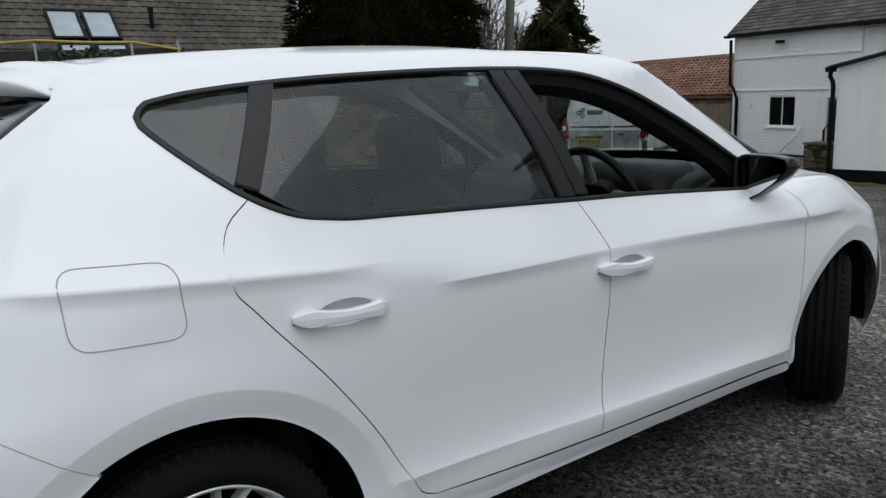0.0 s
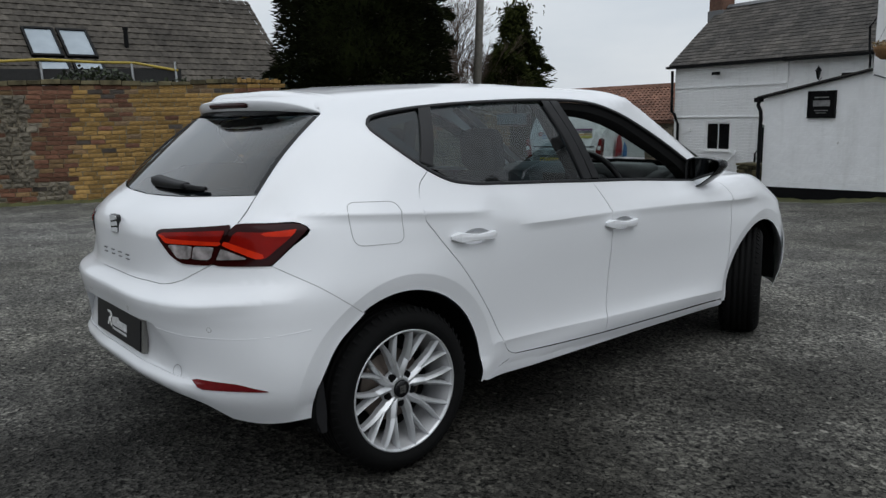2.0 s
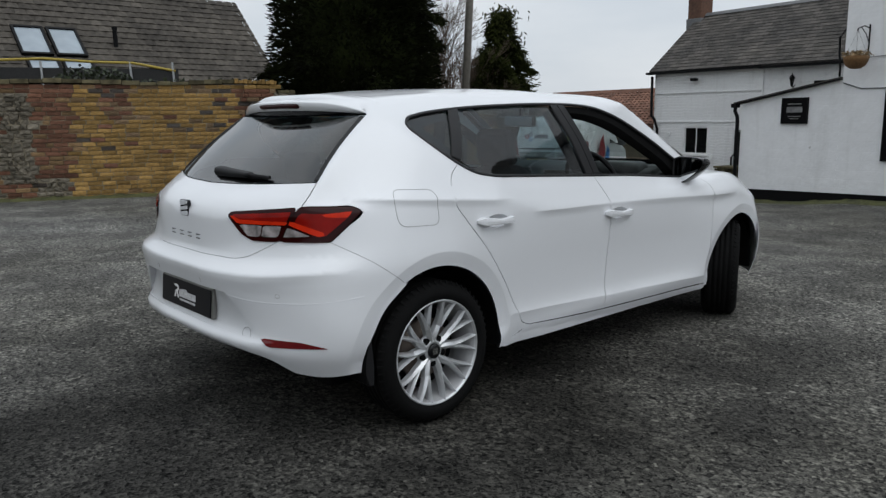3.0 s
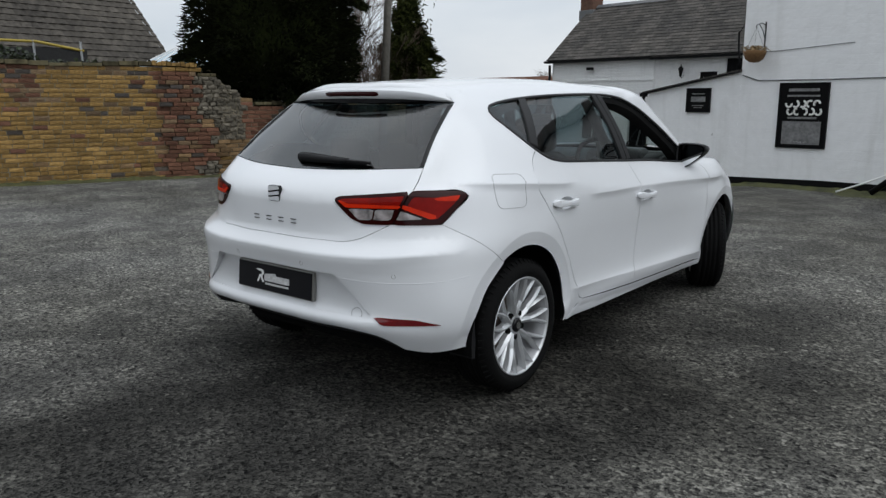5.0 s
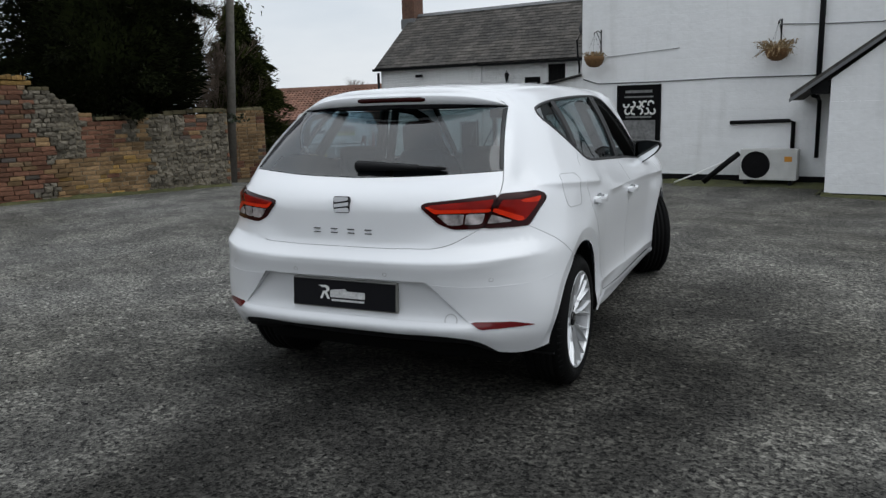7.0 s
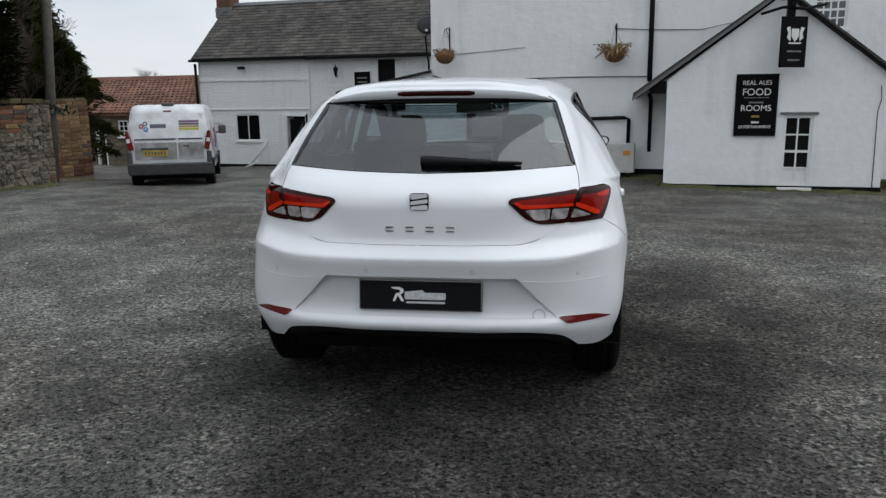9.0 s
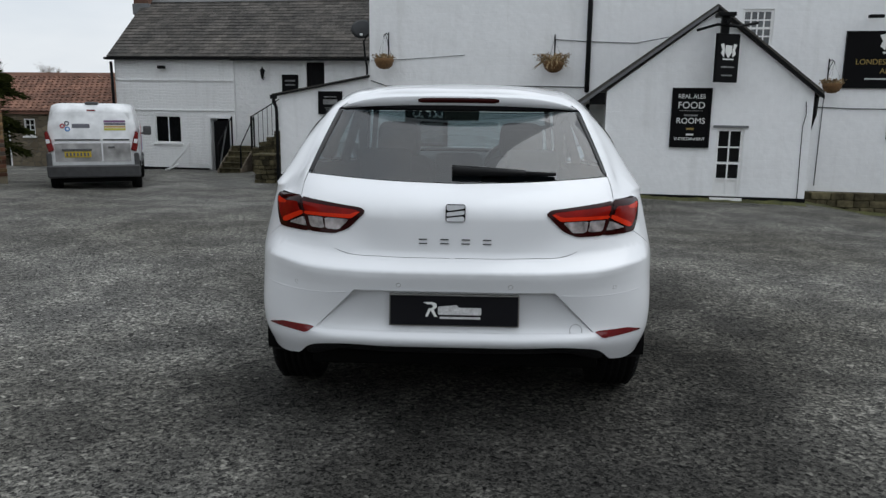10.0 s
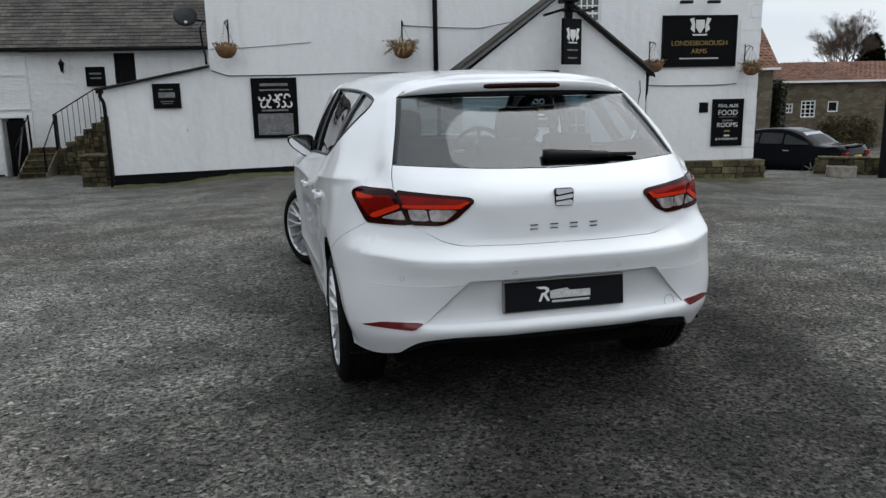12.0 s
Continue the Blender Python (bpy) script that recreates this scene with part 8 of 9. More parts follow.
# ---- the white delivery van ----
def build_van():
    van = thing("delivery_van", "dirty white delivery van with lettered rear doors", "van", Matrix.Translation((-6.58, 9.56, ground_height(-6.7, 10.6) - .04)) @ Matrix.Rotation(radians(22), 4, "Z") @ Matrix.Scale(.89, 4))
    vm = {
        "white": material("grimy_white_van_paint", (0.62, 0.63, 0.64), 0.4, vary=0.16, grain=5, large=2.5, tint=(0.70, 0.71, 0.72), coat=0.5),
        "black": material("grey_black_bumper_plastic", (0.07, 0.07, 0.072), 0.7, vary=0.35, grain=8),
        "red": material("dull_red_van_lamp", (0.16, 0.010, 0.010), 0.25, vary=0.4, grain=12), "yellow": material("yellow_number_plate", (0.50, 0.36, 0.03), 0.45, vary=0.25, grain=12),
        "blue": material("blue_decal", (0.02, 0.16, 0.42), 0.4, vary=0.2, grain=6), "redd": material("red_decal", (0.34, 0.02, 0.03), 0.4, vary=0.25, grain=6),
        "purple": material("plum_decal_stripe", (0.16, 0.07, 0.16), 0.4, vary=0.1), "olive": material("lime_decal_stripe", (0.42, 0.40, 0.05), 0.4, vary=0.1), "tan": material("tan_decal_stripe", (0.42, 0.28, 0.12), 0.4, vary=0.1), "grey": material("grey_decal", (0.10, 0.10, 0.12), 0.4, vary=0.1),
    }
    W, H = 0.82, 1.76
    # body: side outline lofted across with tumblehome
    side = [(.10, .34), (.02, .55), (.0, .80), (.02, 1.10), (.10, 1.50), (.16, 1.66), (.30, 1.735), (.8, 1.76), (1.9, 1.75), (2.35, 1.70), (2.75, 1.42), (3.15, 1.10), (3.75, .96), (4.05, .82), (4.12, .55), (4.05, .34)]
    side = run(side, .06)
    bm = bmesh.new()
    rows = []
    for f in (-1, -.985, -.93, -.8, -.5, 0, .5, .8, .93, .985, 1):
        e = abs(f)
        row = []
        for y, z in side:
            wx = W * (1 - .10 * max(0, (z - .95) / .8) ** 1.6)
            edge = .05 * max(0, (e - .8) / .2) ** 2
            cy = 2.0
            row.append(bm.verts.new((wx * f, y + (cy - y) * edge * (.6 if z < 1.6 else 1), z - (edge * .9 if z > 1.45 else 0))))
        rows.append(row)
    for A, B in zip(rows, rows[1:]):
        for j in range(len(A) - 1):
            bm.faces.new((A[j], A[j + 1], B[j + 1], B[j]))
    for r in (rows[0], rows[-1]):
        bm.faces.new(r)
    bmesh.ops.recalc_face_normals(bm, faces=bm.faces[:])
    body = part("body", bm, vm["white"], van, "", True)
    def back_y(z):
        return float(np.interp(z, [.34, .55, .80, 1.10, 1.50, 1.66], [.10, .02, 0, .02, .10, .16]))
    def slab(name, x0, x1, z0, z1, mat, label="", proud=.012, host=None, bev=.004):
        bm = bmesh.new()
        prism(bm, [(back_y(z0) - proud, z0), (back_y(z0) + .02, z0), (back_y(z1) + .02, z1), (back_y(z1) - proud, z1)], x0, x1, "yz")
        if bev:
            bmesh.ops.bevel(bm, geom=bm.edges[:], offset=bev, segments=1, affect="EDGES")
        return part(name, bm, mat, host or van, label)
    d1 = slab("rear_door", -.70, .16, .62, 1.60, vm["white"], "larger white rear door with grimy lower half")
    d2 = slab("rear_door", .168, .70, .62, 1.60, vm["white"], "narrower white rear door")
    grime = material("road_grime_on_paint", (0.17, 0.168, 0.165), 0.7, vary=0.35, grain=4, large=2, tint=(0.34, 0.335, 0.33))
    slab("lower_panel", -.69, .15, .63, .99, grime, "grimy lower door panel", .0145, d1, 0)
    slab("lower_panel", .18, .69, .63, .99, grime, "grimy lower door panel", .0145, d2, 0)
    slab("rear_bumper", -.86, .86, .30, .56, vm["black"], "grey-black plastic bumper", .06, None, .03)
    slab("plate_hood", -.56, -.02, .845, .885, vm["black"], "", .03, d1)
    pl = slab("number_plate", -.52, -.04, .715, .83, vm["yellow"], "yellow number plate with its characters barred out", .02, d1)
    for k in range(7):
        slab("character_bar", -.49 + k * .063, -.455 + k * .063, .737, .808, vm["grey"], "", .024, pl, 0)
    slab("door_trim", -.68, .14, 1.045, 1.075, vm["black"], "", .02, d1)
    slab("door_trim", .19, .68, 1.045, 1.075, vm["black"], "", .02, d2)
    slab("door_handle", .28, .40, .90, .93, vm["black"], "", .03, d2)
    for s in (-1, 1):
        lamp = bmesh.new()
        outline = [(.70, .86), (.80, .82), (.835, .98), (.85, 1.20), (.80, 1.24), (.745, 1.06)]
        prism(lamp, [(x * s, z) for x, z in outline], -.03, .22, "xz")
        bmesh.ops.bevel(lamp, geom=lamp.edges[:], offset=.012, segments=1, affect="EDGES")
        lens = part("tail_lamp", lamp, vm["red"], van, "angular red tail lamp wrapping the corner")
        pale = bmesh.new()
        prism(pale, [(x * s, z) for x, z in ((.755, 1.0), (.825, .99), (.835, 1.07), (.77, 1.08))], -.036, .0, "xz")
        part("reversing_light", pale, vm["white"], lens, "pale clear section")
        slab("corner_guard", .80 * s - .05, .80 * s + .05, .52, .80, vm["black"], "", .03, None, .02)
    # decals: three rings, a dark word bar and coloured stripes
    for x, z, m in ((-.53, 1.33, "redd"), (-.45, 1.38, "grey"), (-.44, 1.27, "blue")):
        o = part("decal", lathe(bmesh.new(), [(.024, .002), (.046, .004), (.048, -.002)], 20), vm[m], d1, "small ring decal")
        o.matrix_basis = Matrix.Translation((x, back_y(z) - .016, z)) @ Matrix.Rotation(radians(78), 4, "X")
    slab("decal", -.36, -.04, 1.29, 1.37, vm["grey"], "dark grey word bar", .0145, d1, 0)
    for k, m in enumerate(("purple", "grey", "tan", "olive")):
        slab("decal", .22, .62, 1.40 - k * .052, 1.442 - k * .052, vm[m], "coloured stripe", .0145, d2, 0)
    slab("high_brake_light", -.08, .08, 1.62, 1.65, vm["red"], "", .02)
    part("roof_hatch", boxed(-.12, .12, .30, .55, 1.742, 1.80, .02), vm["black"], van)
    for s in (-1, 1):
        o = part("side_glass", boxed(0, .006, 2.35, 3.0, 1.10, 1.50), M["dark_glass"], van, "dark cab side window")
        o.matrix_basis = Matrix.Translation((s * .835 if s > 0 else -.841, 0, 0)) @ Matrix.Rotation(radians(-7 * s), 4, "Y") @ Matrix.Translation((.1 * s, 0, 0))
        m = part("door_mirror", boxed(s * .98 - .09, s * .98 + .09, 2.75, 2.87, 1.04, 1.25, .04), vm["black"], van, "black door mirror")
        part("mirror_arm", boxed(min(s * .82, s * .92), max(s * .82, s * .92), 2.79, 2.84, 1.06, 1.10), vm["black"], m)
        part("side_strip", boxed(s * .862 - .008, s * .862 + .008, .45, 3.3, .52, .60, .004), vm["black"], van)
        for y in (.62, 3.20):
            w = new("wheel")
            w.parent = van
            w.matrix_basis = Matrix.Translation((s * .76, y, .31)) @ Matrix.Rotation(0 if s > 0 else math.pi, 4, "Z")
            part("tyre", lathe(bmesh.new(), [(.19, -.09), (.27, -.095), (.305, -.07), (.31, 0), (.305, .07), (.27, .095), (.19, .09)], 40, "X", True), CAR_M["rubber"], w, "", True)
            part("rim", lathe(bmesh.new(), [(.19, .08), (.17, .05), (.08, .06), (.0, .065)], 32, "X"), M["lead"], w, "grey steel rim", True)
    # side decal: plain red and blue shapes
    for q, m in (([(1.0, .8), (1.5, .8), (1.6, 1.0), (1.4, 1.35), (1.15, 1.2)], "redd"), ([(1.65, .75), (2.0, .75), (2.05, .95), (1.75, 1.1)], "blue")):
        part("decal", prismed(q, .868, .872, "yz"), vm[m], van, "plain coloured side decal")
    part("underside", boxed(-.72, .72, .2, 3.9, .20, .36), CAR_M["gap"], van)
    return van


build_van()


# ---- telegraph pole ----
pole = thing("telegraph_pole", "tall grey wooden telegraph pole between two stretches of wall", "pole", Matrix.Translation((-8.80, 9.25, -.2)) @ Matrix.Rotation(radians(4.2), 4, "Y"))
part("shaft", rodded((0, 0, 0), (0, 0, 8.5), .092, .064, 14), M["pole_wood"], pole, "", True)
part("stub_post", boxed(-.24, -.14, .02, .12, 0, 1.62, .01), M["mossy_piece"], pole, "short mossy timber stub beside the pole")


# ---- trees ----
def conifer(name, label, at, z0, z1, radius, count, seed, leaf, spray, power=0.7, droop=0.25, tiers=0, lumpy=.16, boughs=0.3, bough_reach=1.1, heart=.36):
    """Trunk with whorls of limbs and a crown of many small needle sprays with an uneven edge."""
    rnd = random.Random(seed)
    t = thing(name, label, "tree", Matrix.Translation((at[0], at[1], ground_height(*at))))
    part("trunk", rodded((0, 0, 0), (0, 0, z1 - .3), radius * .09, .03, 10), M["bark"], t, "", True)
    bm = bmesh.new()
    def shape(f):
        tier = 1 + .55 * ((1 - (f * tiers) % 1) - .5) if tiers else 1
        return max(.04, (1 - f) ** power * (.62 + .38 * min(1, f * 6 + .2))) * tier
    tips = []
    for k in range(90):
        f = (k + rnd.random()) / 90
        a = rnd.uniform(0, 6.28)
        r = radius * shape(f) * rnd.uniform(.72, 1.12)
        z = z0 + (z1 - z0) * f
        end = Vector((r * math.cos(a), r * math.sin(a), z - droop * r * .4))
        tips.append((Vector((0, 0, z + .1)), end))
        rod(bm, (0, 0, z + .1), end, .03 * radius / 2, .006, 5, False)
    part("limbs", bm, M["bark"], t)["kind"] = "stuff"
    vs, fs = [], []
    def leafy(c, out, s):
        side = out.cross(Vector((rnd.uniform(-1, 1), rnd.uniform(-1, 1), rnd.uniform(-1, 1)))).normalized()
        for turn in (0, 1):
            w = side if turn == 0 else out.cross(side).normalized()
            i = len(vs)
            vs.extend((c - w * s * .17, c + out * s * .6 - w * s * .10, c + out * s * rnd.uniform(1.1, 1.7), c + out * s * .5 + w * s * .19, c - out * s * .1 + w * s * .12))
            fs.append((i, i + 1, i + 2, i + 3, i + 4))
    big = [(o, o + (e - o) * rnd.uniform(.8, 1.25) * bough_reach, rnd.uniform(.5, 1.3)) for o, e in rnd.sample(tips, 60)]
    for k in range(int(count * boughs)):
        o, e, weight = rnd.choice(big)
        f = .25 + .75 * rnd.random() ** .8
        wide = .17 * radius * weight * (1.15 - f)
        c = o.lerp(e, f) + Vector((rnd.gauss(0, wide), rnd.gauss(0, wide), rnd.gauss(0, wide * .6) - .10 * radius * f * f))
        out = ((e - o).normalized() + Vector((rnd.uniform(-.7, .7), rnd.uniform(-.7, .7), rnd.uniform(-.6, .5)))).normalized()
        leafy(c, out, spray * rnd.uniform(.7, 1.5))
    for k in range(int(count * (1 - boughs))):
        f = rnd.random() ** 1.15
        a = rnd.uniform(0, 6.28)
        lump = 1 + lumpy * noise.noise((math.cos(a) * 2.2, math.sin(a) * 2.2, f * 6 + seed)) + lumpy * .6 * noise.noise((math.cos(a) * 6, math.sin(a) * 6, f * 17 + seed))
        edge = rnd.random() ** .38
        r = radius * shape(f) * lump * edge
        c = Vector((r * math.cos(a), r * math.sin(a), z0 + (z1 - z0) * f - droop * r * .35))
        out = Vector((math.cos(a), math.sin(a), rnd.uniform(-.5, .7))).normalized()
        leafy(c, out, spray * rnd.uniform(.6, 1.35))
    me = bpy.data.meshes.new("crown")
    me.from_pydata([tuple(v) for v in vs], [], fs)
    c = part("crown", me, M[leaf], t, "dense dark green foliage")
    # added solid core that blocks the sky between the sprays
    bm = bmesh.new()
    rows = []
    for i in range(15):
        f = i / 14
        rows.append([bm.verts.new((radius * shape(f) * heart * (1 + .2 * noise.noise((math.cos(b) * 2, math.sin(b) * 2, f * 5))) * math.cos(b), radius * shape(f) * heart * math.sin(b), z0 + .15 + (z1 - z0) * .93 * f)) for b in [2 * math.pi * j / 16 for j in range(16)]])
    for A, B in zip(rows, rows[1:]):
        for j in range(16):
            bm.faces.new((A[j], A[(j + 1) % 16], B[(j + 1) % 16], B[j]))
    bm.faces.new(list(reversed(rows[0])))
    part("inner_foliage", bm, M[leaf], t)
    return t


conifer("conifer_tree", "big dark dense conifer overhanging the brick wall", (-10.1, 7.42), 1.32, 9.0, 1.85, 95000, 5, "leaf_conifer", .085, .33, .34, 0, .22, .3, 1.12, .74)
conifer("spruce_tree", "smaller dark green spruce behind the telegraph pole", (-12.6, 14.5), 0.5, 4.75, 1.5, 24000, 11, "leaf_spruce", .10, .62, .5, 0, .3, .72, 1.12)
conifer("spruce_tree", "low green conifer spreading over the wall's end", (-10.25, 11.7), 1.75, 3.1, .9, 15000, 17, "leaf_spruce", .09, .6, .25, 0, .3, .6, 1.1)


def bare_tree(name, label, at, height, spread, levels, seed, thick, twig="twig", lean=0.0, bole=.28):
    """A leafless tree: a tapered trunk forking into finer and finer twigs."""
    rnd = random.Random(seed)
    t = thing(name, label, "tree", Matrix.Translation((at[0], at[1], ground_height(*at))))
    limb = bmesh.new()
    vs, fs = [], []
    def grow(p, d, length, r, n):
        q = p + d * length
        if r > .025:
            rod(limb, p, q, r, r * .72, 6, False)
        else:
            a = d.orthogonal().normalized()
            b = d.cross(a)
            k = len(vs)
            for c, w in ((p, r), (q, r * .7)):
                vs.extend((c + a * w, c - a * w * .5 + b * w * .87, c - a * w * .5 - b * w * .87))
            fs.extend(((k, k + 1, k + 4, k + 3), (k + 1, k + 2, k + 5, k + 4), (k + 2, k, k + 3, k + 5)))
        if n == 0:
            return
        kids = rnd.choice((2, 3, 3)) if n > 1 else 3
        for _ in range(kids):
            nd = (d + Vector((rnd.uniform(-1, 1), rnd.uniform(-1, 1), rnd.uniform(-.35, .75))) * spread).normalized()
            grow(p.lerp(q, rnd.uniform(.55, 1)), nd, length * rnd.uniform(.62, .86), r * .66, n - 1)
    grow(Vector((0, 0, 0)), Vector((lean, 0, 1)).normalized(), height * bole, thick, levels)
    fine = bpy.data.meshes.new("twig_mass")
    fine.from_pydata([tuple(v) for v in vs], [], fs)
    part("trunk", limb, M["bark"], t)
    part("twig_mass", fine, M[twig], t)["kind"] = "stuff"
    return t


bare_tree("bare_shrub", "tall brown leafless shrub between the conifers", (-10.75, 10.5), 4.7, .55, 8, 21, .045)
bare_tree("bare_shrub", "brown leafless shrub behind the brick wall", (-10.7, 10.8), 3.8, .42, 8, 25, .05)
bare_tree("bare_shrub", "tall grey leafless shrub by the pole", (-11.1, 11.1), 4.0, .45, 8, 22, .045)
bare_tree("bare_shrub", "dense brown leafless shrub behind the wall", (-10.4, 10.6), 3.2, .5, 8, 27, .04)
bare_tree("bare_tree", "large leafless grey tree beyond the cottages", (41.4, 44.0), 19.0, .56, 11, 36, .13, bole=.13)
bare_tree("bare_tree", "large leafless grey tree beyond the cottages", (38.2, 45.2), 9.0, .55, 9, 32, .10, bole=.17)
bare_tree("bare_tree", "far leafless tree above the pantiled roof", (-28.6, 50.0), 5.3, .75, 9, 33, .10)
conifer("yew_tree", "round dark evergreen beside the leafless trees", (42.4, 43.4), 1.0, 6.3, 1.5, 6000, 41, "leaf_conifer", .22, .5, .1)


# ---- bungalow with a big tiled roof behind the boundary wall ----
BUNGALOW_TILES = []


def build_bungalow():
    bm = bmesh.new()
    tiled_slope(bm, (-19.6, -9, 1.35), (-19.6, 11.9, 1.35), (-24.6, -9, 5.75), (-24.6, 12.2, 5.75), .30, .33, .028, random.Random(5), .014, BUNGALOW_TILES)
    prism(bm, [(-19.65, 1.30), (-24.6, 5.68), (-29.5, 1.30), (-29.5, 1.2), (-24.6, 5.58), (-19.65, 1.2)], -9, 11.95, "xz")
    loose_tiles(structure("roof_bungalow", bm, M["concrete_tile"], "large roof of mottled brown concrete tiles"), BUNGALOW_TILES, "tile", M["concrete_tile_piece"])
    structure("wall_bungalow", boxed(-29.0, -20.2, -8.8, 11.7, -.4, 1.3), M["stone_far"], "wall of the bungalow behind the boundary wall")
    bm = bmesh.new()
    prism(bm, [(-20.2, 1.25), (-24.6, 5.55), (-29.0, 1.25)], 11.5, 11.72, "xz")
    structure("wall_bungalow_gable", bm, M["stone_far"], "gable wall of the bungalow")
    slope = math.atan2(4.4, 5.0)
    def rooflight(y0, y1, x_low, length, label):
        z_low = 1.35 + (-19.6 - x_low) * 4.4 / 5.0
        w = thing("rooflight", label, "rooflight", Matrix.Translation((x_low, (y0 + y1) / 2, z_low + .05)) @ Matrix.Rotation(slope, 4, "Y"), "rooflights")
        h = (y1 - y0) / 2
        bm = bmesh.new()
        for a in ((-length, .02, -h, -h + .07), (-length, .02, h - .07, h), (-length, -length + .08, -h + .07, h - .07), (-.06, .02, -h + .07, h - .07)):
            box(bm, a[0], a[1], a[2], a[3], -.06, .09)
        part("rooflight_frame", bm, M["black_iron"], w, "dark metal frame")
        part("pane", boxed(-length + .08, -.06, -h + .07, h - .07, .03, .045), M["pane"], w, "pane with the sky's reflection painted in its colour")
    for y0 in (4.02, 4.98):
        rooflight(y0 - .15, y0 + .73, -21.70, 1.35, "dark-framed rooflight with the pale sky painted in its pane")
        rooflight(y0 - .10, y0 + .78, -21.08, .62, "lower dark-framed rooflight with the pale sky painted in its pane")
    v = thing("roof_vent", "short black vent pipe on the tiled roof", "vent", Matrix.Translation((-22.2, 6.75, 3.55)))
    part("vent_pipe", rodded((0, 0, 0), (0, 0, .62), .07), M["black_iron"], v)
    part("vent_cowl", rodded((0, 0, .62), (0, 0, .72), .09), M["black_iron"], v)
    # conservatory with a glazed hipped roof
    c = thing("conservatory", "white conservatory with a pale glazed hipped roof", "conservatory", Matrix.Translation((-18.6, 11.6, 0)))
    bm = bmesh.new()
    box(bm, -1.2, 1.2, -1.4, 1.4, 0, 2.42)
    part("wall", bm, M["stone_far"], c)
    corners, apex = [(-1.35, -1.55, 2.44), (1.35, -1.55, 2.44), (1.35, 1.55, 2.44), (-1.35, 1.55, 2.44)], [(0, -.5, 3.22), (0, .5, 3.22)]
    for a, b, p, q in ((corners[0], corners[1], apex[0], apex[0]), (corners[1], corners[2], apex[0], apex[1]), (corners[2], corners[3], apex[1], apex[1]), (corners[3], corners[0], apex[1], apex[0])):
        n = 5
        for k in range(n):
            f0, f1 = k / n, (k + 1) / n - .04
            A, B, P, Q = (Vector(v) for v in (a, b, p, q))
            pts = [A.lerp(B, f0), A.lerp(B, f1), P.lerp(Q, f1), P.lerp(Q, f0)]
            bm = bmesh.new()
            top = [bm.verts.new(v) for v in pts]
            low = [bm.verts.new(v - Vector((0, 0, .03))) for v in pts]
            bm.faces.new(top)
            bm.faces.new(list(reversed(low)))
            for j in range(4):
                bm.faces.new((top[j], low[j], low[(j + 1) % 4], top[(j + 1) % 4]))
            part("pane", bm, M["glass_roof"], c)
            part("roof_bar", rodded(A.lerp(B, f0), P.lerp(Q, f0), .035, None, 6), M["white_pvc"], c)
    part("gutter", boxed(-1.4, 1.4, -1.6, 1.6, 2.36, 2.42), M["lead"], c)


build_bungalow()

# trampoline edge behind the wall
tr = thing("trampoline", "dark netted trampoline edge with yellow padding behind the wall", "trampoline", WALL @ Matrix.Translation((.9, .95, 0)))
for x in (-1.7, -.35, 1.15, 1.9):
    part("pole", rodded((x, 0, 1.0), (x - .05, 0, 2.42), .022), M["galv"], tr, "grey steel pole")
part("padding", pipe(bmesh.new(), [(-2.0, 0, 2.38), (-1.2, 0, 2.42), (-.35, 0, 2.46), (.5, 0, 2.41), (1.15, 0, 2.40), (1.9, 0, 2.26)], .024), M["yellow_tape"], tr, "yellow foam padding")
part("net", boxed(-2.0, 1.95, .01, .02, 1.2, 2.30), M["dark_net"], tr, "dark netting")


def ivy_clump(name, label, m, length, count, seed, lift):
    rnd = random.Random(seed)
    vs, fs = [], []
    for k in range(count):
        f = rnd.random()
        c = Vector((f * length, rnd.uniform(-.10, .22), lift * math.sin(math.pi * f) ** .6 * rnd.random() ** .7 + rnd.uniform(-.12, .05)))
        a = Vector((rnd.uniform(-1, 1), rnd.uniform(-1, 1), rnd.uniform(-1, 1))).normalized() * rnd.uniform(.02, .05)
        b = a.cross(Vector((rnd.uniform(-1, 1), rnd.uniform(-1, 1), rnd.uniform(-1, 1)))).normalized() * .03
        i = len(vs)
        vs += [c - a, c + b, c + a, c - b]
        fs.append((i, i + 1, i + 2, i + 3))
    me = bpy.data.meshes.new(name)
    me.from_pydata([tuple(v) for v in vs], [], fs)
    me.materials.append(M["ivy"])
    ob = new(name, me)
    ob.matrix_world = m
    return tagged(ob, label, "ivy", kind="stuff")


ivy_clump("ivy", "straggling dark ivy on the wall's top", WALL @ Matrix.Translation((.75, .15, 2.02)), 1.3, 420, 3, .26)
ivy_clump("ivy", "thin dark creeper along the wall's top", WALL @ Matrix.Translation((2.1, .15, 2.0)), 2.6, 220, 4, .05)
ivy_clump("ivy", "dark creeper on the lower wall's top", WALL @ Matrix.Translation((5.0, .15, 1.28)), 3.6, 500, 6, .10)


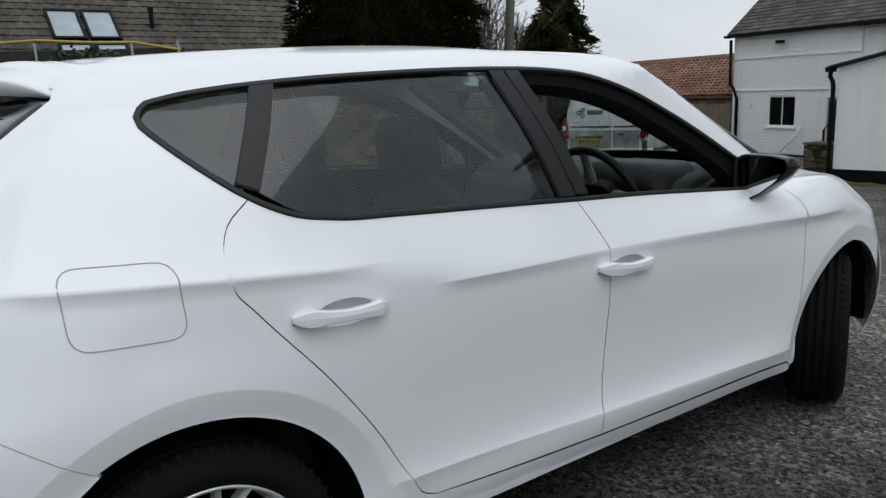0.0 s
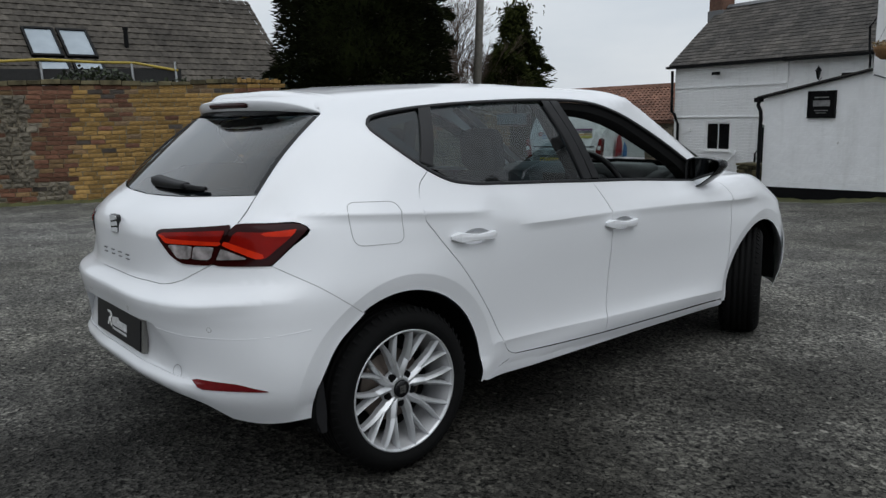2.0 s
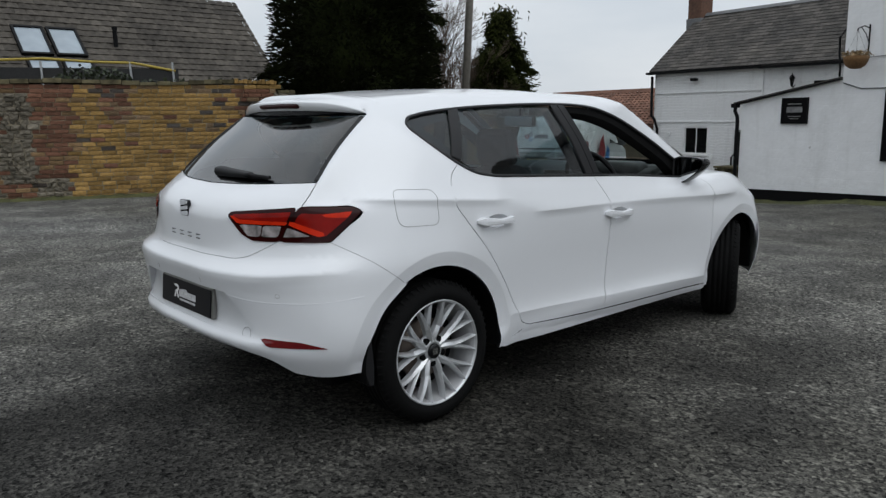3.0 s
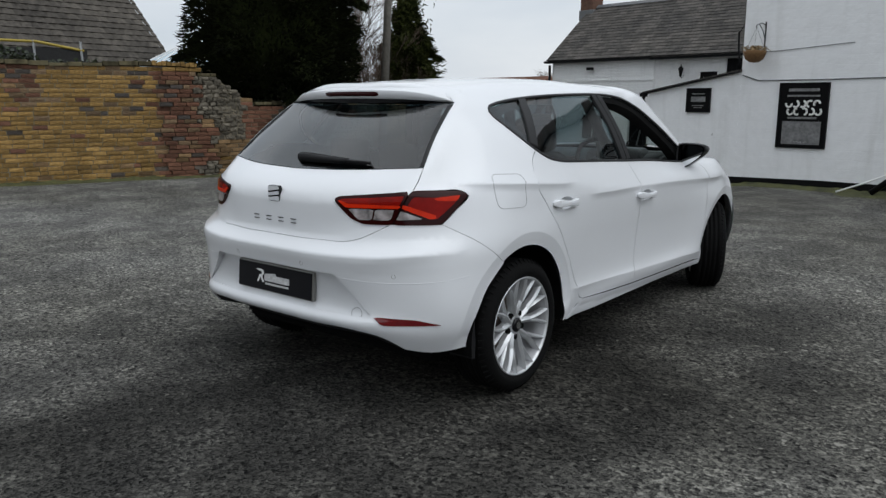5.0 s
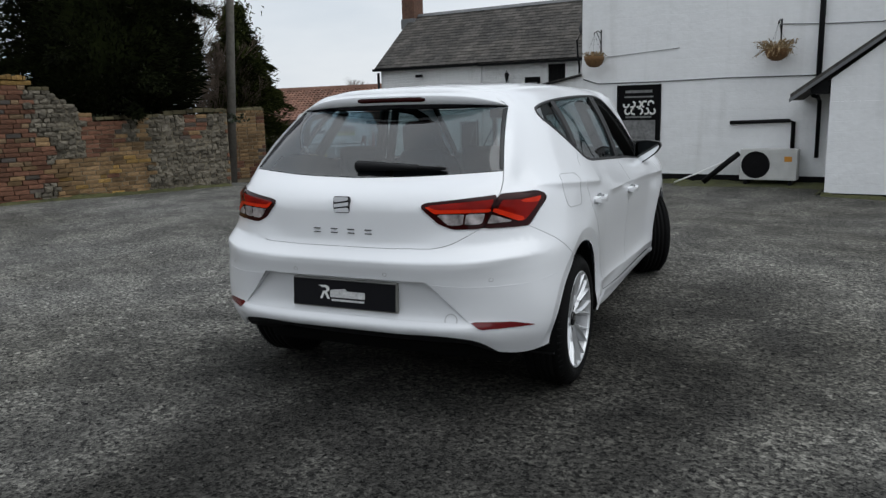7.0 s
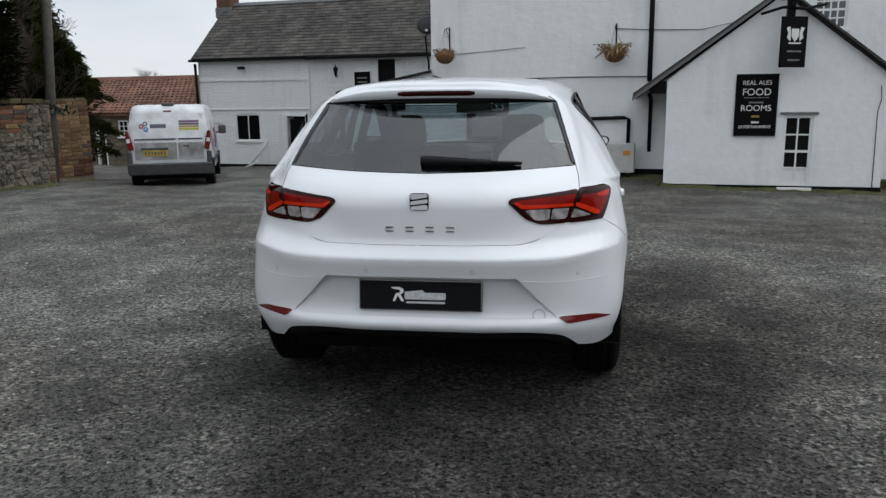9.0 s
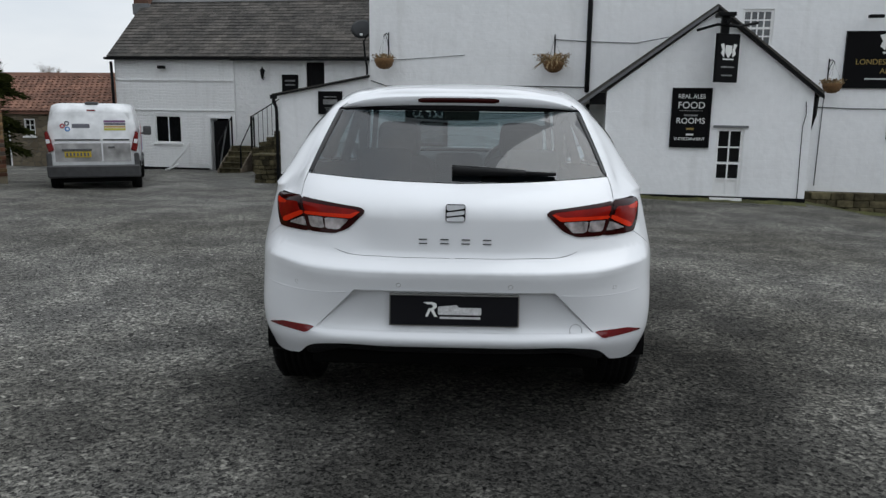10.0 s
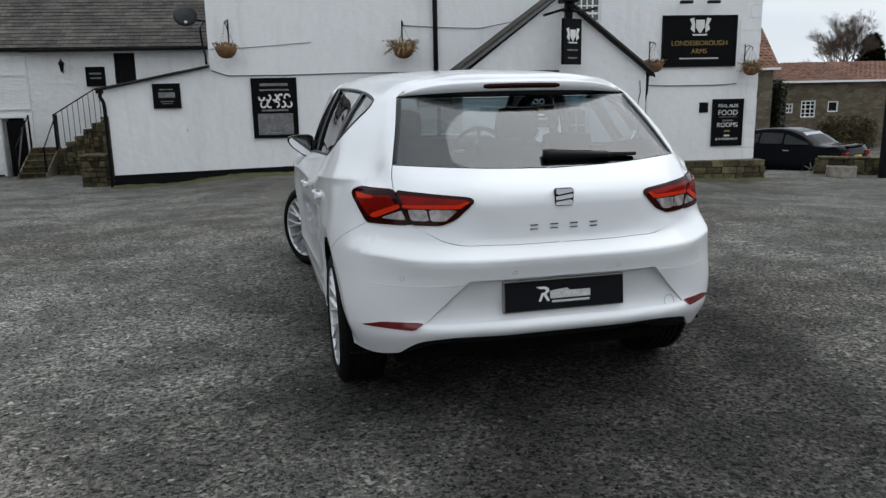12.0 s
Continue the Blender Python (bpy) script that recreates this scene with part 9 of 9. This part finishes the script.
# ---- lane side: black saloon, low wall, cottages ----
def build_saloon():
    at = Vector((14.2, 13.2))
    c = thing("saloon_car", "parked black saloon seen from behind, beside the lane", "car", Matrix.Translation((at.x, at.y, ground_height(at.x - 1.4, at.y + 1.2) - .14)) @ Matrix.Rotation(radians(27), 4, "Z") @ Matrix.Scale(.93, 4))
    pm = material("black_car_paint", (0.003, 0.0035, 0.005), 0.10, vary=0.2, grain=4, coat=0.0, spec=0.05)
    sill = run([(.0, .45), (-.02, .70), (.05, .93), (.55, .98), (.80, 1.0)], .08)
    prof = sill + run([(.80, 1.0), (1.25, 1.28), (1.7, 1.41), (2.3, 1.43), (2.85, 1.34), (3.5, .98)], .08)[1:] + run([(3.5, .98), (4.2, .86), (4.55, .70), (4.6, .45), (4.5, .25), (.12, .25), (.0, .45)], .1)[1:-1]
    bm = bmesh.new()
    rows = []
    for f in (-1, -.97, -.85, -.5, 0, .5, .85, .97, 1):
        e = abs(f)
        rows.append([bm.verts.new((.89 * f * (1 - .26 * max(0, (z - .92) / .5)), y + (2.3 - y) * .05 * max(0, (e - .8) / .2) ** 2, z - (.04 * max(0, (e - .8) / .2) ** 2 if z > .9 else 0))) for y, z in prof])
    for A, B in zip(rows, rows[1:]):
        for j in range(len(A)):
            bm.faces.new((A[j], A[(j + 1) % len(A)], B[(j + 1) % len(A)], B[j]))
    bm.faces.new(rows[0])
    bm.faces.new(rows[-1])
    bmesh.ops.recalc_face_normals(bm, faces=bm.faces[:])
    part("body", bm, pm, c, "", True)
    for s in (-1, 1):
        for y0, y1, top0, top1 in ((1.0, 1.72, 1.08, 1.35), (1.78, 2.45, 1.36, 1.37), (2.5, 3.2, 1.36, 1.10)):
            bm = bmesh.new()
            quad = [(y0, 1.0), (y1, .985), (y1, top1 - .03), (y0, top0 - .03)]
            prism(bm, rounded(quad, .06), .0, .006, "yz")
            o = part("side_window", bm, M["pane_dim"], c, "grey side window")
            o.matrix_basis = Matrix.Translation((s * .852 - (0 if s > 0 else .006), 0, 0)) @ Matrix.Translation((0, 0, 1.0)) @ Matrix.Rotation(radians(-27 * s), 4, "Y") @ Matrix.Translation((0, 0, -1.0))
        part("tail_lamp", boxed(s * .72 - .14, s * .72 + .14, -.03, .10, .66, .82, .02), CAR_M["lamp_red"], c, "red tail lamp")
        for y in (.85, 3.65):
            w = new("wheel")
            w.parent = c
            w.matrix_basis = Matrix.Translation((s * .80, y, .31)) @ Matrix.Rotation(0 if s > 0 else math.pi, 4, "Z")
            part("tyre", lathe(bmesh.new(), [(.20, -.09), (.29, -.09), (.31, -.05), (.31, .05), (.29, .09), (.20, .09)], 32, "X", True), CAR_M["rubber"], w, "", True)
            rim = bmesh.new()
            for k in range(7):
                a = 2 * math.pi * k / 7
                rod(rim, (.085, .03 * math.cos(a), .03 * math.sin(a)), (.095, .21 * math.cos(a), .21 * math.sin(a)), .022, .016, 5)
            part("rim", rim, M["lead"], w, "grey spoked alloy rim")
        part("door_handle", boxed(s * .885 - .012, s * .885 + .012, 1.55, 1.72, .80, .825), M["galv"], c)
    o = part("rear_window", boxed(-.55, .55, -.30, .30, 0, .008), M["pane"], c, "rear window with the sky's reflection painted in its colour")
    o.matrix_basis = Matrix.Translation((0, 1.06, 1.155)) @ Matrix.Rotation(radians(33), 4, "X")
    part("boot_lip", boxed(-.6, .6, .0, .14, .955, .985, .01), pm, c)
    part("number_plate", boxed(-.26, .26, -.045, -.02, .60, .71), material("saloon_yellow_plate", (0.55, 0.40, 0.03), 0.4, vary=0.15), c, "yellow number plate, barred")
    return c


M["pane_dim"] = material("dark_car_window", (0.012, 0.014, 0.016), 0.10, vary=0.3, grain=2, spec=0.35)
build_saloon()


def rubble_wall(name, label, a, b, height, thick, seed, mat="mossy_piece"):
    """A low wall of separate rough stones between two ground points."""
    rnd = random.Random(seed)
    d = Vector((b[0] - a[0], b[1] - a[1], 0))
    length = d.length
    base = min(ground_height(*a), ground_height(*b)) - .05
    w = thing(name, label, "wall", Matrix.Translation((a[0], a[1], base)) @ Matrix.Rotation(math.atan2(d.y, d.x), 4, "Z"), kind="structure")
    z = 0.0
    while z < height:
        h = rnd.uniform(.10, .17)
        x = -rnd.uniform(0, .1)
        while x < length:
            l = rnd.uniform(.14, .36)
            part("stone", boxed(x + .006, x + l - .006, -rnd.uniform(0, .03), thick, z + .004, min(z + h, height + .04) - .004, .012), M[mat], w)
            x += l
        z += h
    return w


rubble_wall("wall_lane", "low mossy stone wall along the lane", (12.3, 12.38), (17.5, 8.2), .43, .35, 14)
trough = thing("stone_trough", "pale weathered stone trough before the low lane wall", "trough", Matrix.Translation((12.35, 11.62, ground_height(12.35, 11.62) - .02)) @ Matrix.Rotation(radians(-38), 4, "Z"))
bm = boxed(-.32, .32, -.16, .16, 0, .27, .02)
bmesh.ops.inset_region(bm, faces=[max(bm.faces, key=lambda q: q.calc_center_median().z)], thickness=.05, depth=-.10)
part("basin", bm, M["rubble"], trough)
lp = thing("dark_post", "tall dark timber post by the low stone wall", "post", Matrix.Translation((12.85, 10.85, ground_height(12.85, 10.85))))
part("post", boxed(-.09, .09, -.09, .09, 0, 2.45, .01), M["black_paint"], lp)
part("post_cap", boxed(-.11, .11, -.11, .11, 2.452, 2.50, .01), M["black_paint"], lp)


def cottage(name, label, a, b, depth, eave, ridge, windows, seed, base=-1.8, hip=0.0):
    """A stone cottage: front from a to b, pitched pantile roof, white windows."""
    d = Vector((b[0] - a[0], b[1] - a[1], 0))
    L = d.length
    m = Matrix.Translation((a[0], a[1], 0)) @ Matrix.Rotation(math.atan2(d.y, d.x), 4, "Z")
    h = thing(name, label, "house", m)
    bm = bmesh.new()
    wall_with_openings(bm, 0, L, base, eave, 0, .4, [w[:4] for w in windows])
    part("wall", bm, M["stone_far"], h, "brown stone front wall")
    bm = bmesh.new()
    prism(bm, [(.402, base), (depth, base), (depth, eave)] + ([] if hip else [(depth / 2, ridge - .1)]) + [(.402, eave)], 0, .4, "yz")
    part("wall", bm, M["stone_far"], h, "brown stone gable wall")
    bm = bmesh.new()
    prism(bm, [(.402, base), (depth, base), (depth, eave), (depth / 2, ridge - .1), (.402, eave)], L - .4, L, "yz")
    part("wall", bm, M["stone_far"], h, "brown stone gable wall")
    bm = bmesh.new()
    tiled_slope(bm, (-.2, -.2, eave - .03), (L + .2, -.2, eave - .03), (hip - .2, depth / 2, ridge), (L + .2, depth / 2, ridge), .24, .24, .018, random.Random(seed), .022)
    if hip:
        tiled_slope(bm, (-.2, depth + .2, eave - .03), (-.2, -.2, eave - .03), (hip - .2, depth / 2 + .02, ridge), (hip - .2, depth / 2 - .02, ridge), .24, .24, .018, random.Random(seed + 1), .022)
    prism(bm, [(-.2, eave - .06), (depth / 2, ridge - .03), (depth + .2, eave - .06), (depth + .2, eave - .14), (depth / 2, ridge - .12), (-.2, eave - .14)], hip - .18, L + .18, "yz")
    part("roof", bm, M["pantile"], h, "orange pantile roof")
    part("gutter", boxed(-.2, L + .2, -.28, -.2, eave - .12, eave - .02), M["white_pvc"], h)
    for u0, u1, z0, z1, cols, rws in windows:
        w = new("window")
        w.parent = h
        bm = bmesh.new()
        t = .06
        for q in ((u0, u0 + t, z0, z1), (u1 - t, u1, z0, z1), (u0 + t, u1 - t, z0, z0 + t), (u0 + t, u1 - t, z1 - t, z1)):
            box(bm, q[0], q[1], .03, .12, q[2], q[3])
        part("window_frame", bm, M["white_pvc"], w)
        for c in range(1, cols):
            x = u0 + (u1 - u0) * c / cols
            part("glazing_bar", boxed(x - .02, x + .02, .04, .10, z0 + t, z1 - t), M["white_pvc"], w)
        for r in range(1, rws):
            z = z0 + (z1 - z0) * r / rws
            part("glazing_bar", boxed(u0 + t, u1 - t, .041, .099, z - .02, z + .02), M["white_pvc"], w)
        part("pane", boxed(u0 + t, u1 - t, .07, .08, z0 + t, z1 - t), M["dark_glass"], w)
    return h


cottage("stone_cottage", "stone cottage with an orange pantile roof by the lane", (16.6, 26.2), (20.3, 24.83), 5.5, 2.1, 3.9, [(2.6, 3.35, 1.1, 1.75, 2, 2), (2.6, 3.35, -.45, .45, 3, 3)], 51)
cottage("stone_cottage", "long stone cottage with orange roof and white windows", (23.4, 28.1), (31.5, 26.4), 6.0, 1.55, 2.45, [(.16, .52, .02, .48, 2, 2), (.90, 1.62, -.20, .60, 3, 4), (2.2, 2.72, .04, .55, 1, 1)], 52, hip=1.5)


def hedge(name, label, a, b, height, seed, mat="ivy"):
    rnd = random.Random(seed)
    vs, fs = [], []
    for k in range(6000):
        f = rnd.random()
        c = Vector((a[0] + (b[0] - a[0]) * f, a[1] + (b[1] - a[1]) * f + rnd.uniform(-.5, .5), ground_height(a[0], a[1]) + height * rnd.random() ** .7 * (1 + .25 * noise.noise((f * 9, 0, seed)))))
        p = Vector((rnd.uniform(-1, 1), rnd.uniform(-1, 1), rnd.uniform(-1, 1))).normalized() * rnd.uniform(.03, .07)
        q = p.cross(Vector((rnd.uniform(-1, 1), rnd.uniform(-1, 1), rnd.uniform(-1, 1)))).normalized() * .04
        i = len(vs)
        vs += [c - p, c + q, c + p, c - q]
        fs.append((i, i + 1, i + 2, i + 3))
    me = bpy.data.meshes.new(name)
    me.from_pydata([tuple(v) for v in vs], [], fs)
    me.materials.append(M[mat])
    return tagged(new(name, me), label, "hedge", kind="stuff")


hedge("hedge", "dark clipped shrubs in front of the cottages", (21.0, 25.6), (21.6, 26.0), 2.9, 3)
hedge("hedge", "brownish shrubs before the long cottage", (24.1, 26.0), (26.2, 25.6), 1.35, 4, "hedge_brown")

# added walls, out of view, that close the yard behind the camera
structure("wall_yard_south", boxed(-14, 16, -24.4, -24.0, -.4, 4.5), M["stone_far"], "unseen plain wall added to close the yard")
structure("wall_yard_east", boxed(26, 26.4, -24, 4, -.6, 3.0), M["stone_far"], "unseen plain wall added to close the yard")

# board fence between the outbuilding and the range
fence = thing("board_fence", "weathered grey-brown board fence beside the outbuilding", "fence", HOUSE @ Matrix.Translation((-12.04, -.05, -.9)))
for k in range(15):
    part("board", boxed(-.125 * (k + 1), -.125 * k - .008, 0, .022, 0, 1.62 + .015 * ((k * 7) % 3), .003), M["timber"], fence)
for z in (.4, 1.35):
    part("rail", boxed(-1.88, 0, .023, .07, z, z + .09), M["timber"], fence)

# ---- the boundary wall's single bricks and stones ----
def zone(s, z):
    """What the wall is built of at a place along it (s) and up it (z)."""
    wob = .12 * noise.noise((s * 2.3, z * 2.9, 7.0))
    if s + wob < -.05:
        return "rubble" if noise.noise((s * 1.4, z * 1.8, 2)) > -.15 and z < 1.75 else "brick_red"
    if s + wob < .45:
        return "rubble" if .25 < z < 1.75 else "brick_red"
    if s + wob * .5 < .98:
        return "brick_red" if z > .3 else "rubble"
    if s < 3.85 + wob:
        if 1.55 < s < 2.05 and z > 1.35:
            return "brick_red"
        return "brick_yellow"
    if s < 4.56:
        return "brick_red" if z < 1.86 else "brick_yellow"
    if s < 4.9:
        return "brick_red" if .2 < z + wob < 1.0 and s < 4.8 else "rubble"
    if z > 1.36:
        return "rubble"
    if s > 8.08:
        return "brick_brown" if noise.noise((s * 1.5, z * 3, 3)) + (z - .55) * .5 > 0 else "brick_red"
    if s + wob > 6.5:
        return "brick_red" if 7.2 < s + wob < 7.62 and z > .85 else "rubble"
    if z + wob * .6 < .60:
        return "brick_yellow" if noise.noise((s * 4, z * 5, 3)) > .25 else "brick_brown"
    if s + wob < 5.42:
        return "rubble"
    if s + wob * .6 < 6.05:
        return "brick_red"
    return "rubble" if z > .85 and s < 6.35 else "brick_brown"


def piece_mesh(name, seed, rough):
    """One brick or stone, about unit sized, with worn edges."""
    rnd = random.Random(seed)
    bm = bmesh.new()
    c = .06 if rough < .05 else .18
    front = [(-.5 + c, -.5, -.5), (.5 - c, -.5, -.5), (.5, -.5, -.5 + c), (.5, -.5, .5 - c), (.5 - c, -.5, .5), (-.5 + c, -.5, .5), (-.5, -.5, .5 - c), (-.5, -.5, -.5 + c)]
    A = [bm.verts.new((x * (1 - .03) + rnd.uniform(-rough, rough), y + rnd.uniform(-rough, rough) * 1.5, z * .97 + rnd.uniform(-rough, rough))) for x, y, z in front]
    B = [bm.verts.new((v.co.x * 1.03, -.36, v.co.z * 1.04)) for v in A]
    D = [bm.verts.new((v.co.x * 1.03, .5, v.co.z * 1.04)) for v in A]
    mid = bm.verts.new((rnd.uniform(-.1, .1), -.5 - rough * 1.6, rnd.uniform(-.1, .1)))
    n = len(A)
    for i in range(n):
        j = (i + 1) % n
        bm.faces.new((A[i], A[j], mid))
        bm.faces.new((B[i], B[j], A[j], A[i]))
        bm.faces.new((D[i], D[j], B[j], B[i]))
    bmesh.ops.recalc_face_normals(bm, faces=bm.faces[:])
    return mesh_of(name, bm)


def build_bricks():
    rnd = random.Random(77)
    shapes = {}
    for mat in ("brick_yellow", "brick_red", "brick_dark", "brick_brown", "rubble"):
        shapes[mat] = []
        for k in range(4):
            me = piece_mesh("stone" if mat == "rubble" else "brick", hash_seed(mat, k), .09 if mat == "rubble" else .025)
            me.materials.append(M[mat])
            shapes[mat].append(me)
    rest = {mat: ([], []) for mat in shapes}
    made = 0
    row = 0
    z = -.02
    while z < 2.03:
        h = .0765
        s = -3.0 + (.115 if row % 2 else 0)
        while s < 9.40:
            kind = zone(s + .1, z)
            rough = kind == "rubble"
            length = rnd.choice((.08, .11, .14, .19)) if rough else (.115 if rnd.random() < .18 else .228)
            length = min(length, (8.08 if s < 8.06 else 9.42) - s)
            top = wall_top(s + length / 2)
            hh = h * (rnd.choice((1, 1.0, 1.35)) if rough else 1)
            if z + h * .8 < top and length > .04:
                mat = kind
                if kind == "brick_yellow" and rnd.random() < .14:
                    mat = rnd.choice(("brick_dark", "brick_red", "brick_brown", "brick_brown"))
                if kind == "brick_red" and rnd.random() < .30:
                    mat = rnd.choice(("brick_dark", "brick_brown", "brick_brown", "brick_brown"))
                proud = rnd.uniform(-.006, .010) * (3 if rough else 1) + (.06 if 3.85 < s < 4.56 else .04 if 4.56 <= s < 4.9 else -SET_BACK if s > 8.06 else 0)
                m = Matrix.Translation((s + length / 2, .055 - proud, z + hh / 2)) @ Matrix.Rotation(rnd.uniform(-.02, .02) * (2.5 if rough else 1), 4, "Y") @ Matrix.Diagonal((length - .009, .11, hh - .009, 1))
                me = rnd.choice(shapes[mat])
                if 1.5 < s < 4.56 and .55 < z < 2.0 and made < 300 and not rough:
                    ob = new("brick", me)
                    ob.parent = boundary
                    ob.matrix_basis = m
                    made += 1
                else:
                    vs, fs = rest[mat]
                    i = len(vs)
                    vs.extend(tuple(m @ v.co) for v in me.vertices)
                    fs.extend(tuple(i + q for q in p.vertices) for p in me.polygons)
            s += length
        z += h
        row += 1
    for mat, (vs, fs) in rest.items():
        me = bpy.data.meshes.new("masonry")
        me.from_pydata(vs, [], fs)
        me.materials.append(M[mat + "_mass"])
        ob = new("masonry", me)
        ob.parent = boundary
        ob["kind"] = "stuff"
    # coping courses
    cop, soldiers = bmesh.new(), bmesh.new()
    for s0, s1, course in ((-3.0, 3.8, (.2, .34)), (3.8, 4.56, (.07, .085)), (4.57, 4.9, (.16, .3)), (5.6, 8.08, (.10, .26)), (8.09, 9.42, (.2, .24))):
        s = s0
        back = SET_BACK if s0 > 8 else 0
        while s < s1 - .03:
            w = min(rnd.uniform(*course), s1 - s)
            front = -.09 if s0 == 3.8 else -.05 if s0 == 4.57 else -.01 if s0 > 5 else -.03
            box(soldiers if s0 == 3.8 else cop, s + .004, s + w - .004, front + back - rnd.uniform(0, .012), .40 + back, wall_top(s) - .03, wall_top(s) + rnd.uniform(.02, .055), .008)
            s += w
    part("coping", soldiers, M["brick_yellow_mass"], boundary, "yellow bricks set on end")["kind"] = "stuff"
    ob = part("coping", cop, M["mossy_stone"], boundary, "dark mossy coping stones")
    ob["kind"] = "stuff"


M["brick_brown"] = material("brown_brick", (0.14, 0.09, 0.05), 0.9, vary=0.35, grain=18, large=3, tint=(0.20, 0.137, 0.082), per_object=0.35, bump=0.05, spec=0.2)


def hash_seed(word, k):
    return sum(ord(c) for c in word) * 7 + k


for _mat, _base, _tint in (("brick_yellow", (0.205, 0.118, 0.034), (0.30, 0.188, 0.068)), ("brick_red", (0.108, 0.048, 0.030), (0.158, 0.078, 0.050)), ("brick_dark", (0.06, 0.05, 0.042), (0.085, 0.07, 0.058)), ("brick_brown", (0.15, 0.092, 0.044), (0.22, 0.142, 0.074)), ("rubble", (0.070, 0.061, 0.046), (0.17, 0.150, 0.117))):
    M[_mat + "_mass"] = material(_mat + "_masonry", _base, 0.92, vary=0.32, grain=18, large=3, tint=_tint, spread=0.4, bump=0.05, spec=0.2)
build_bricks()
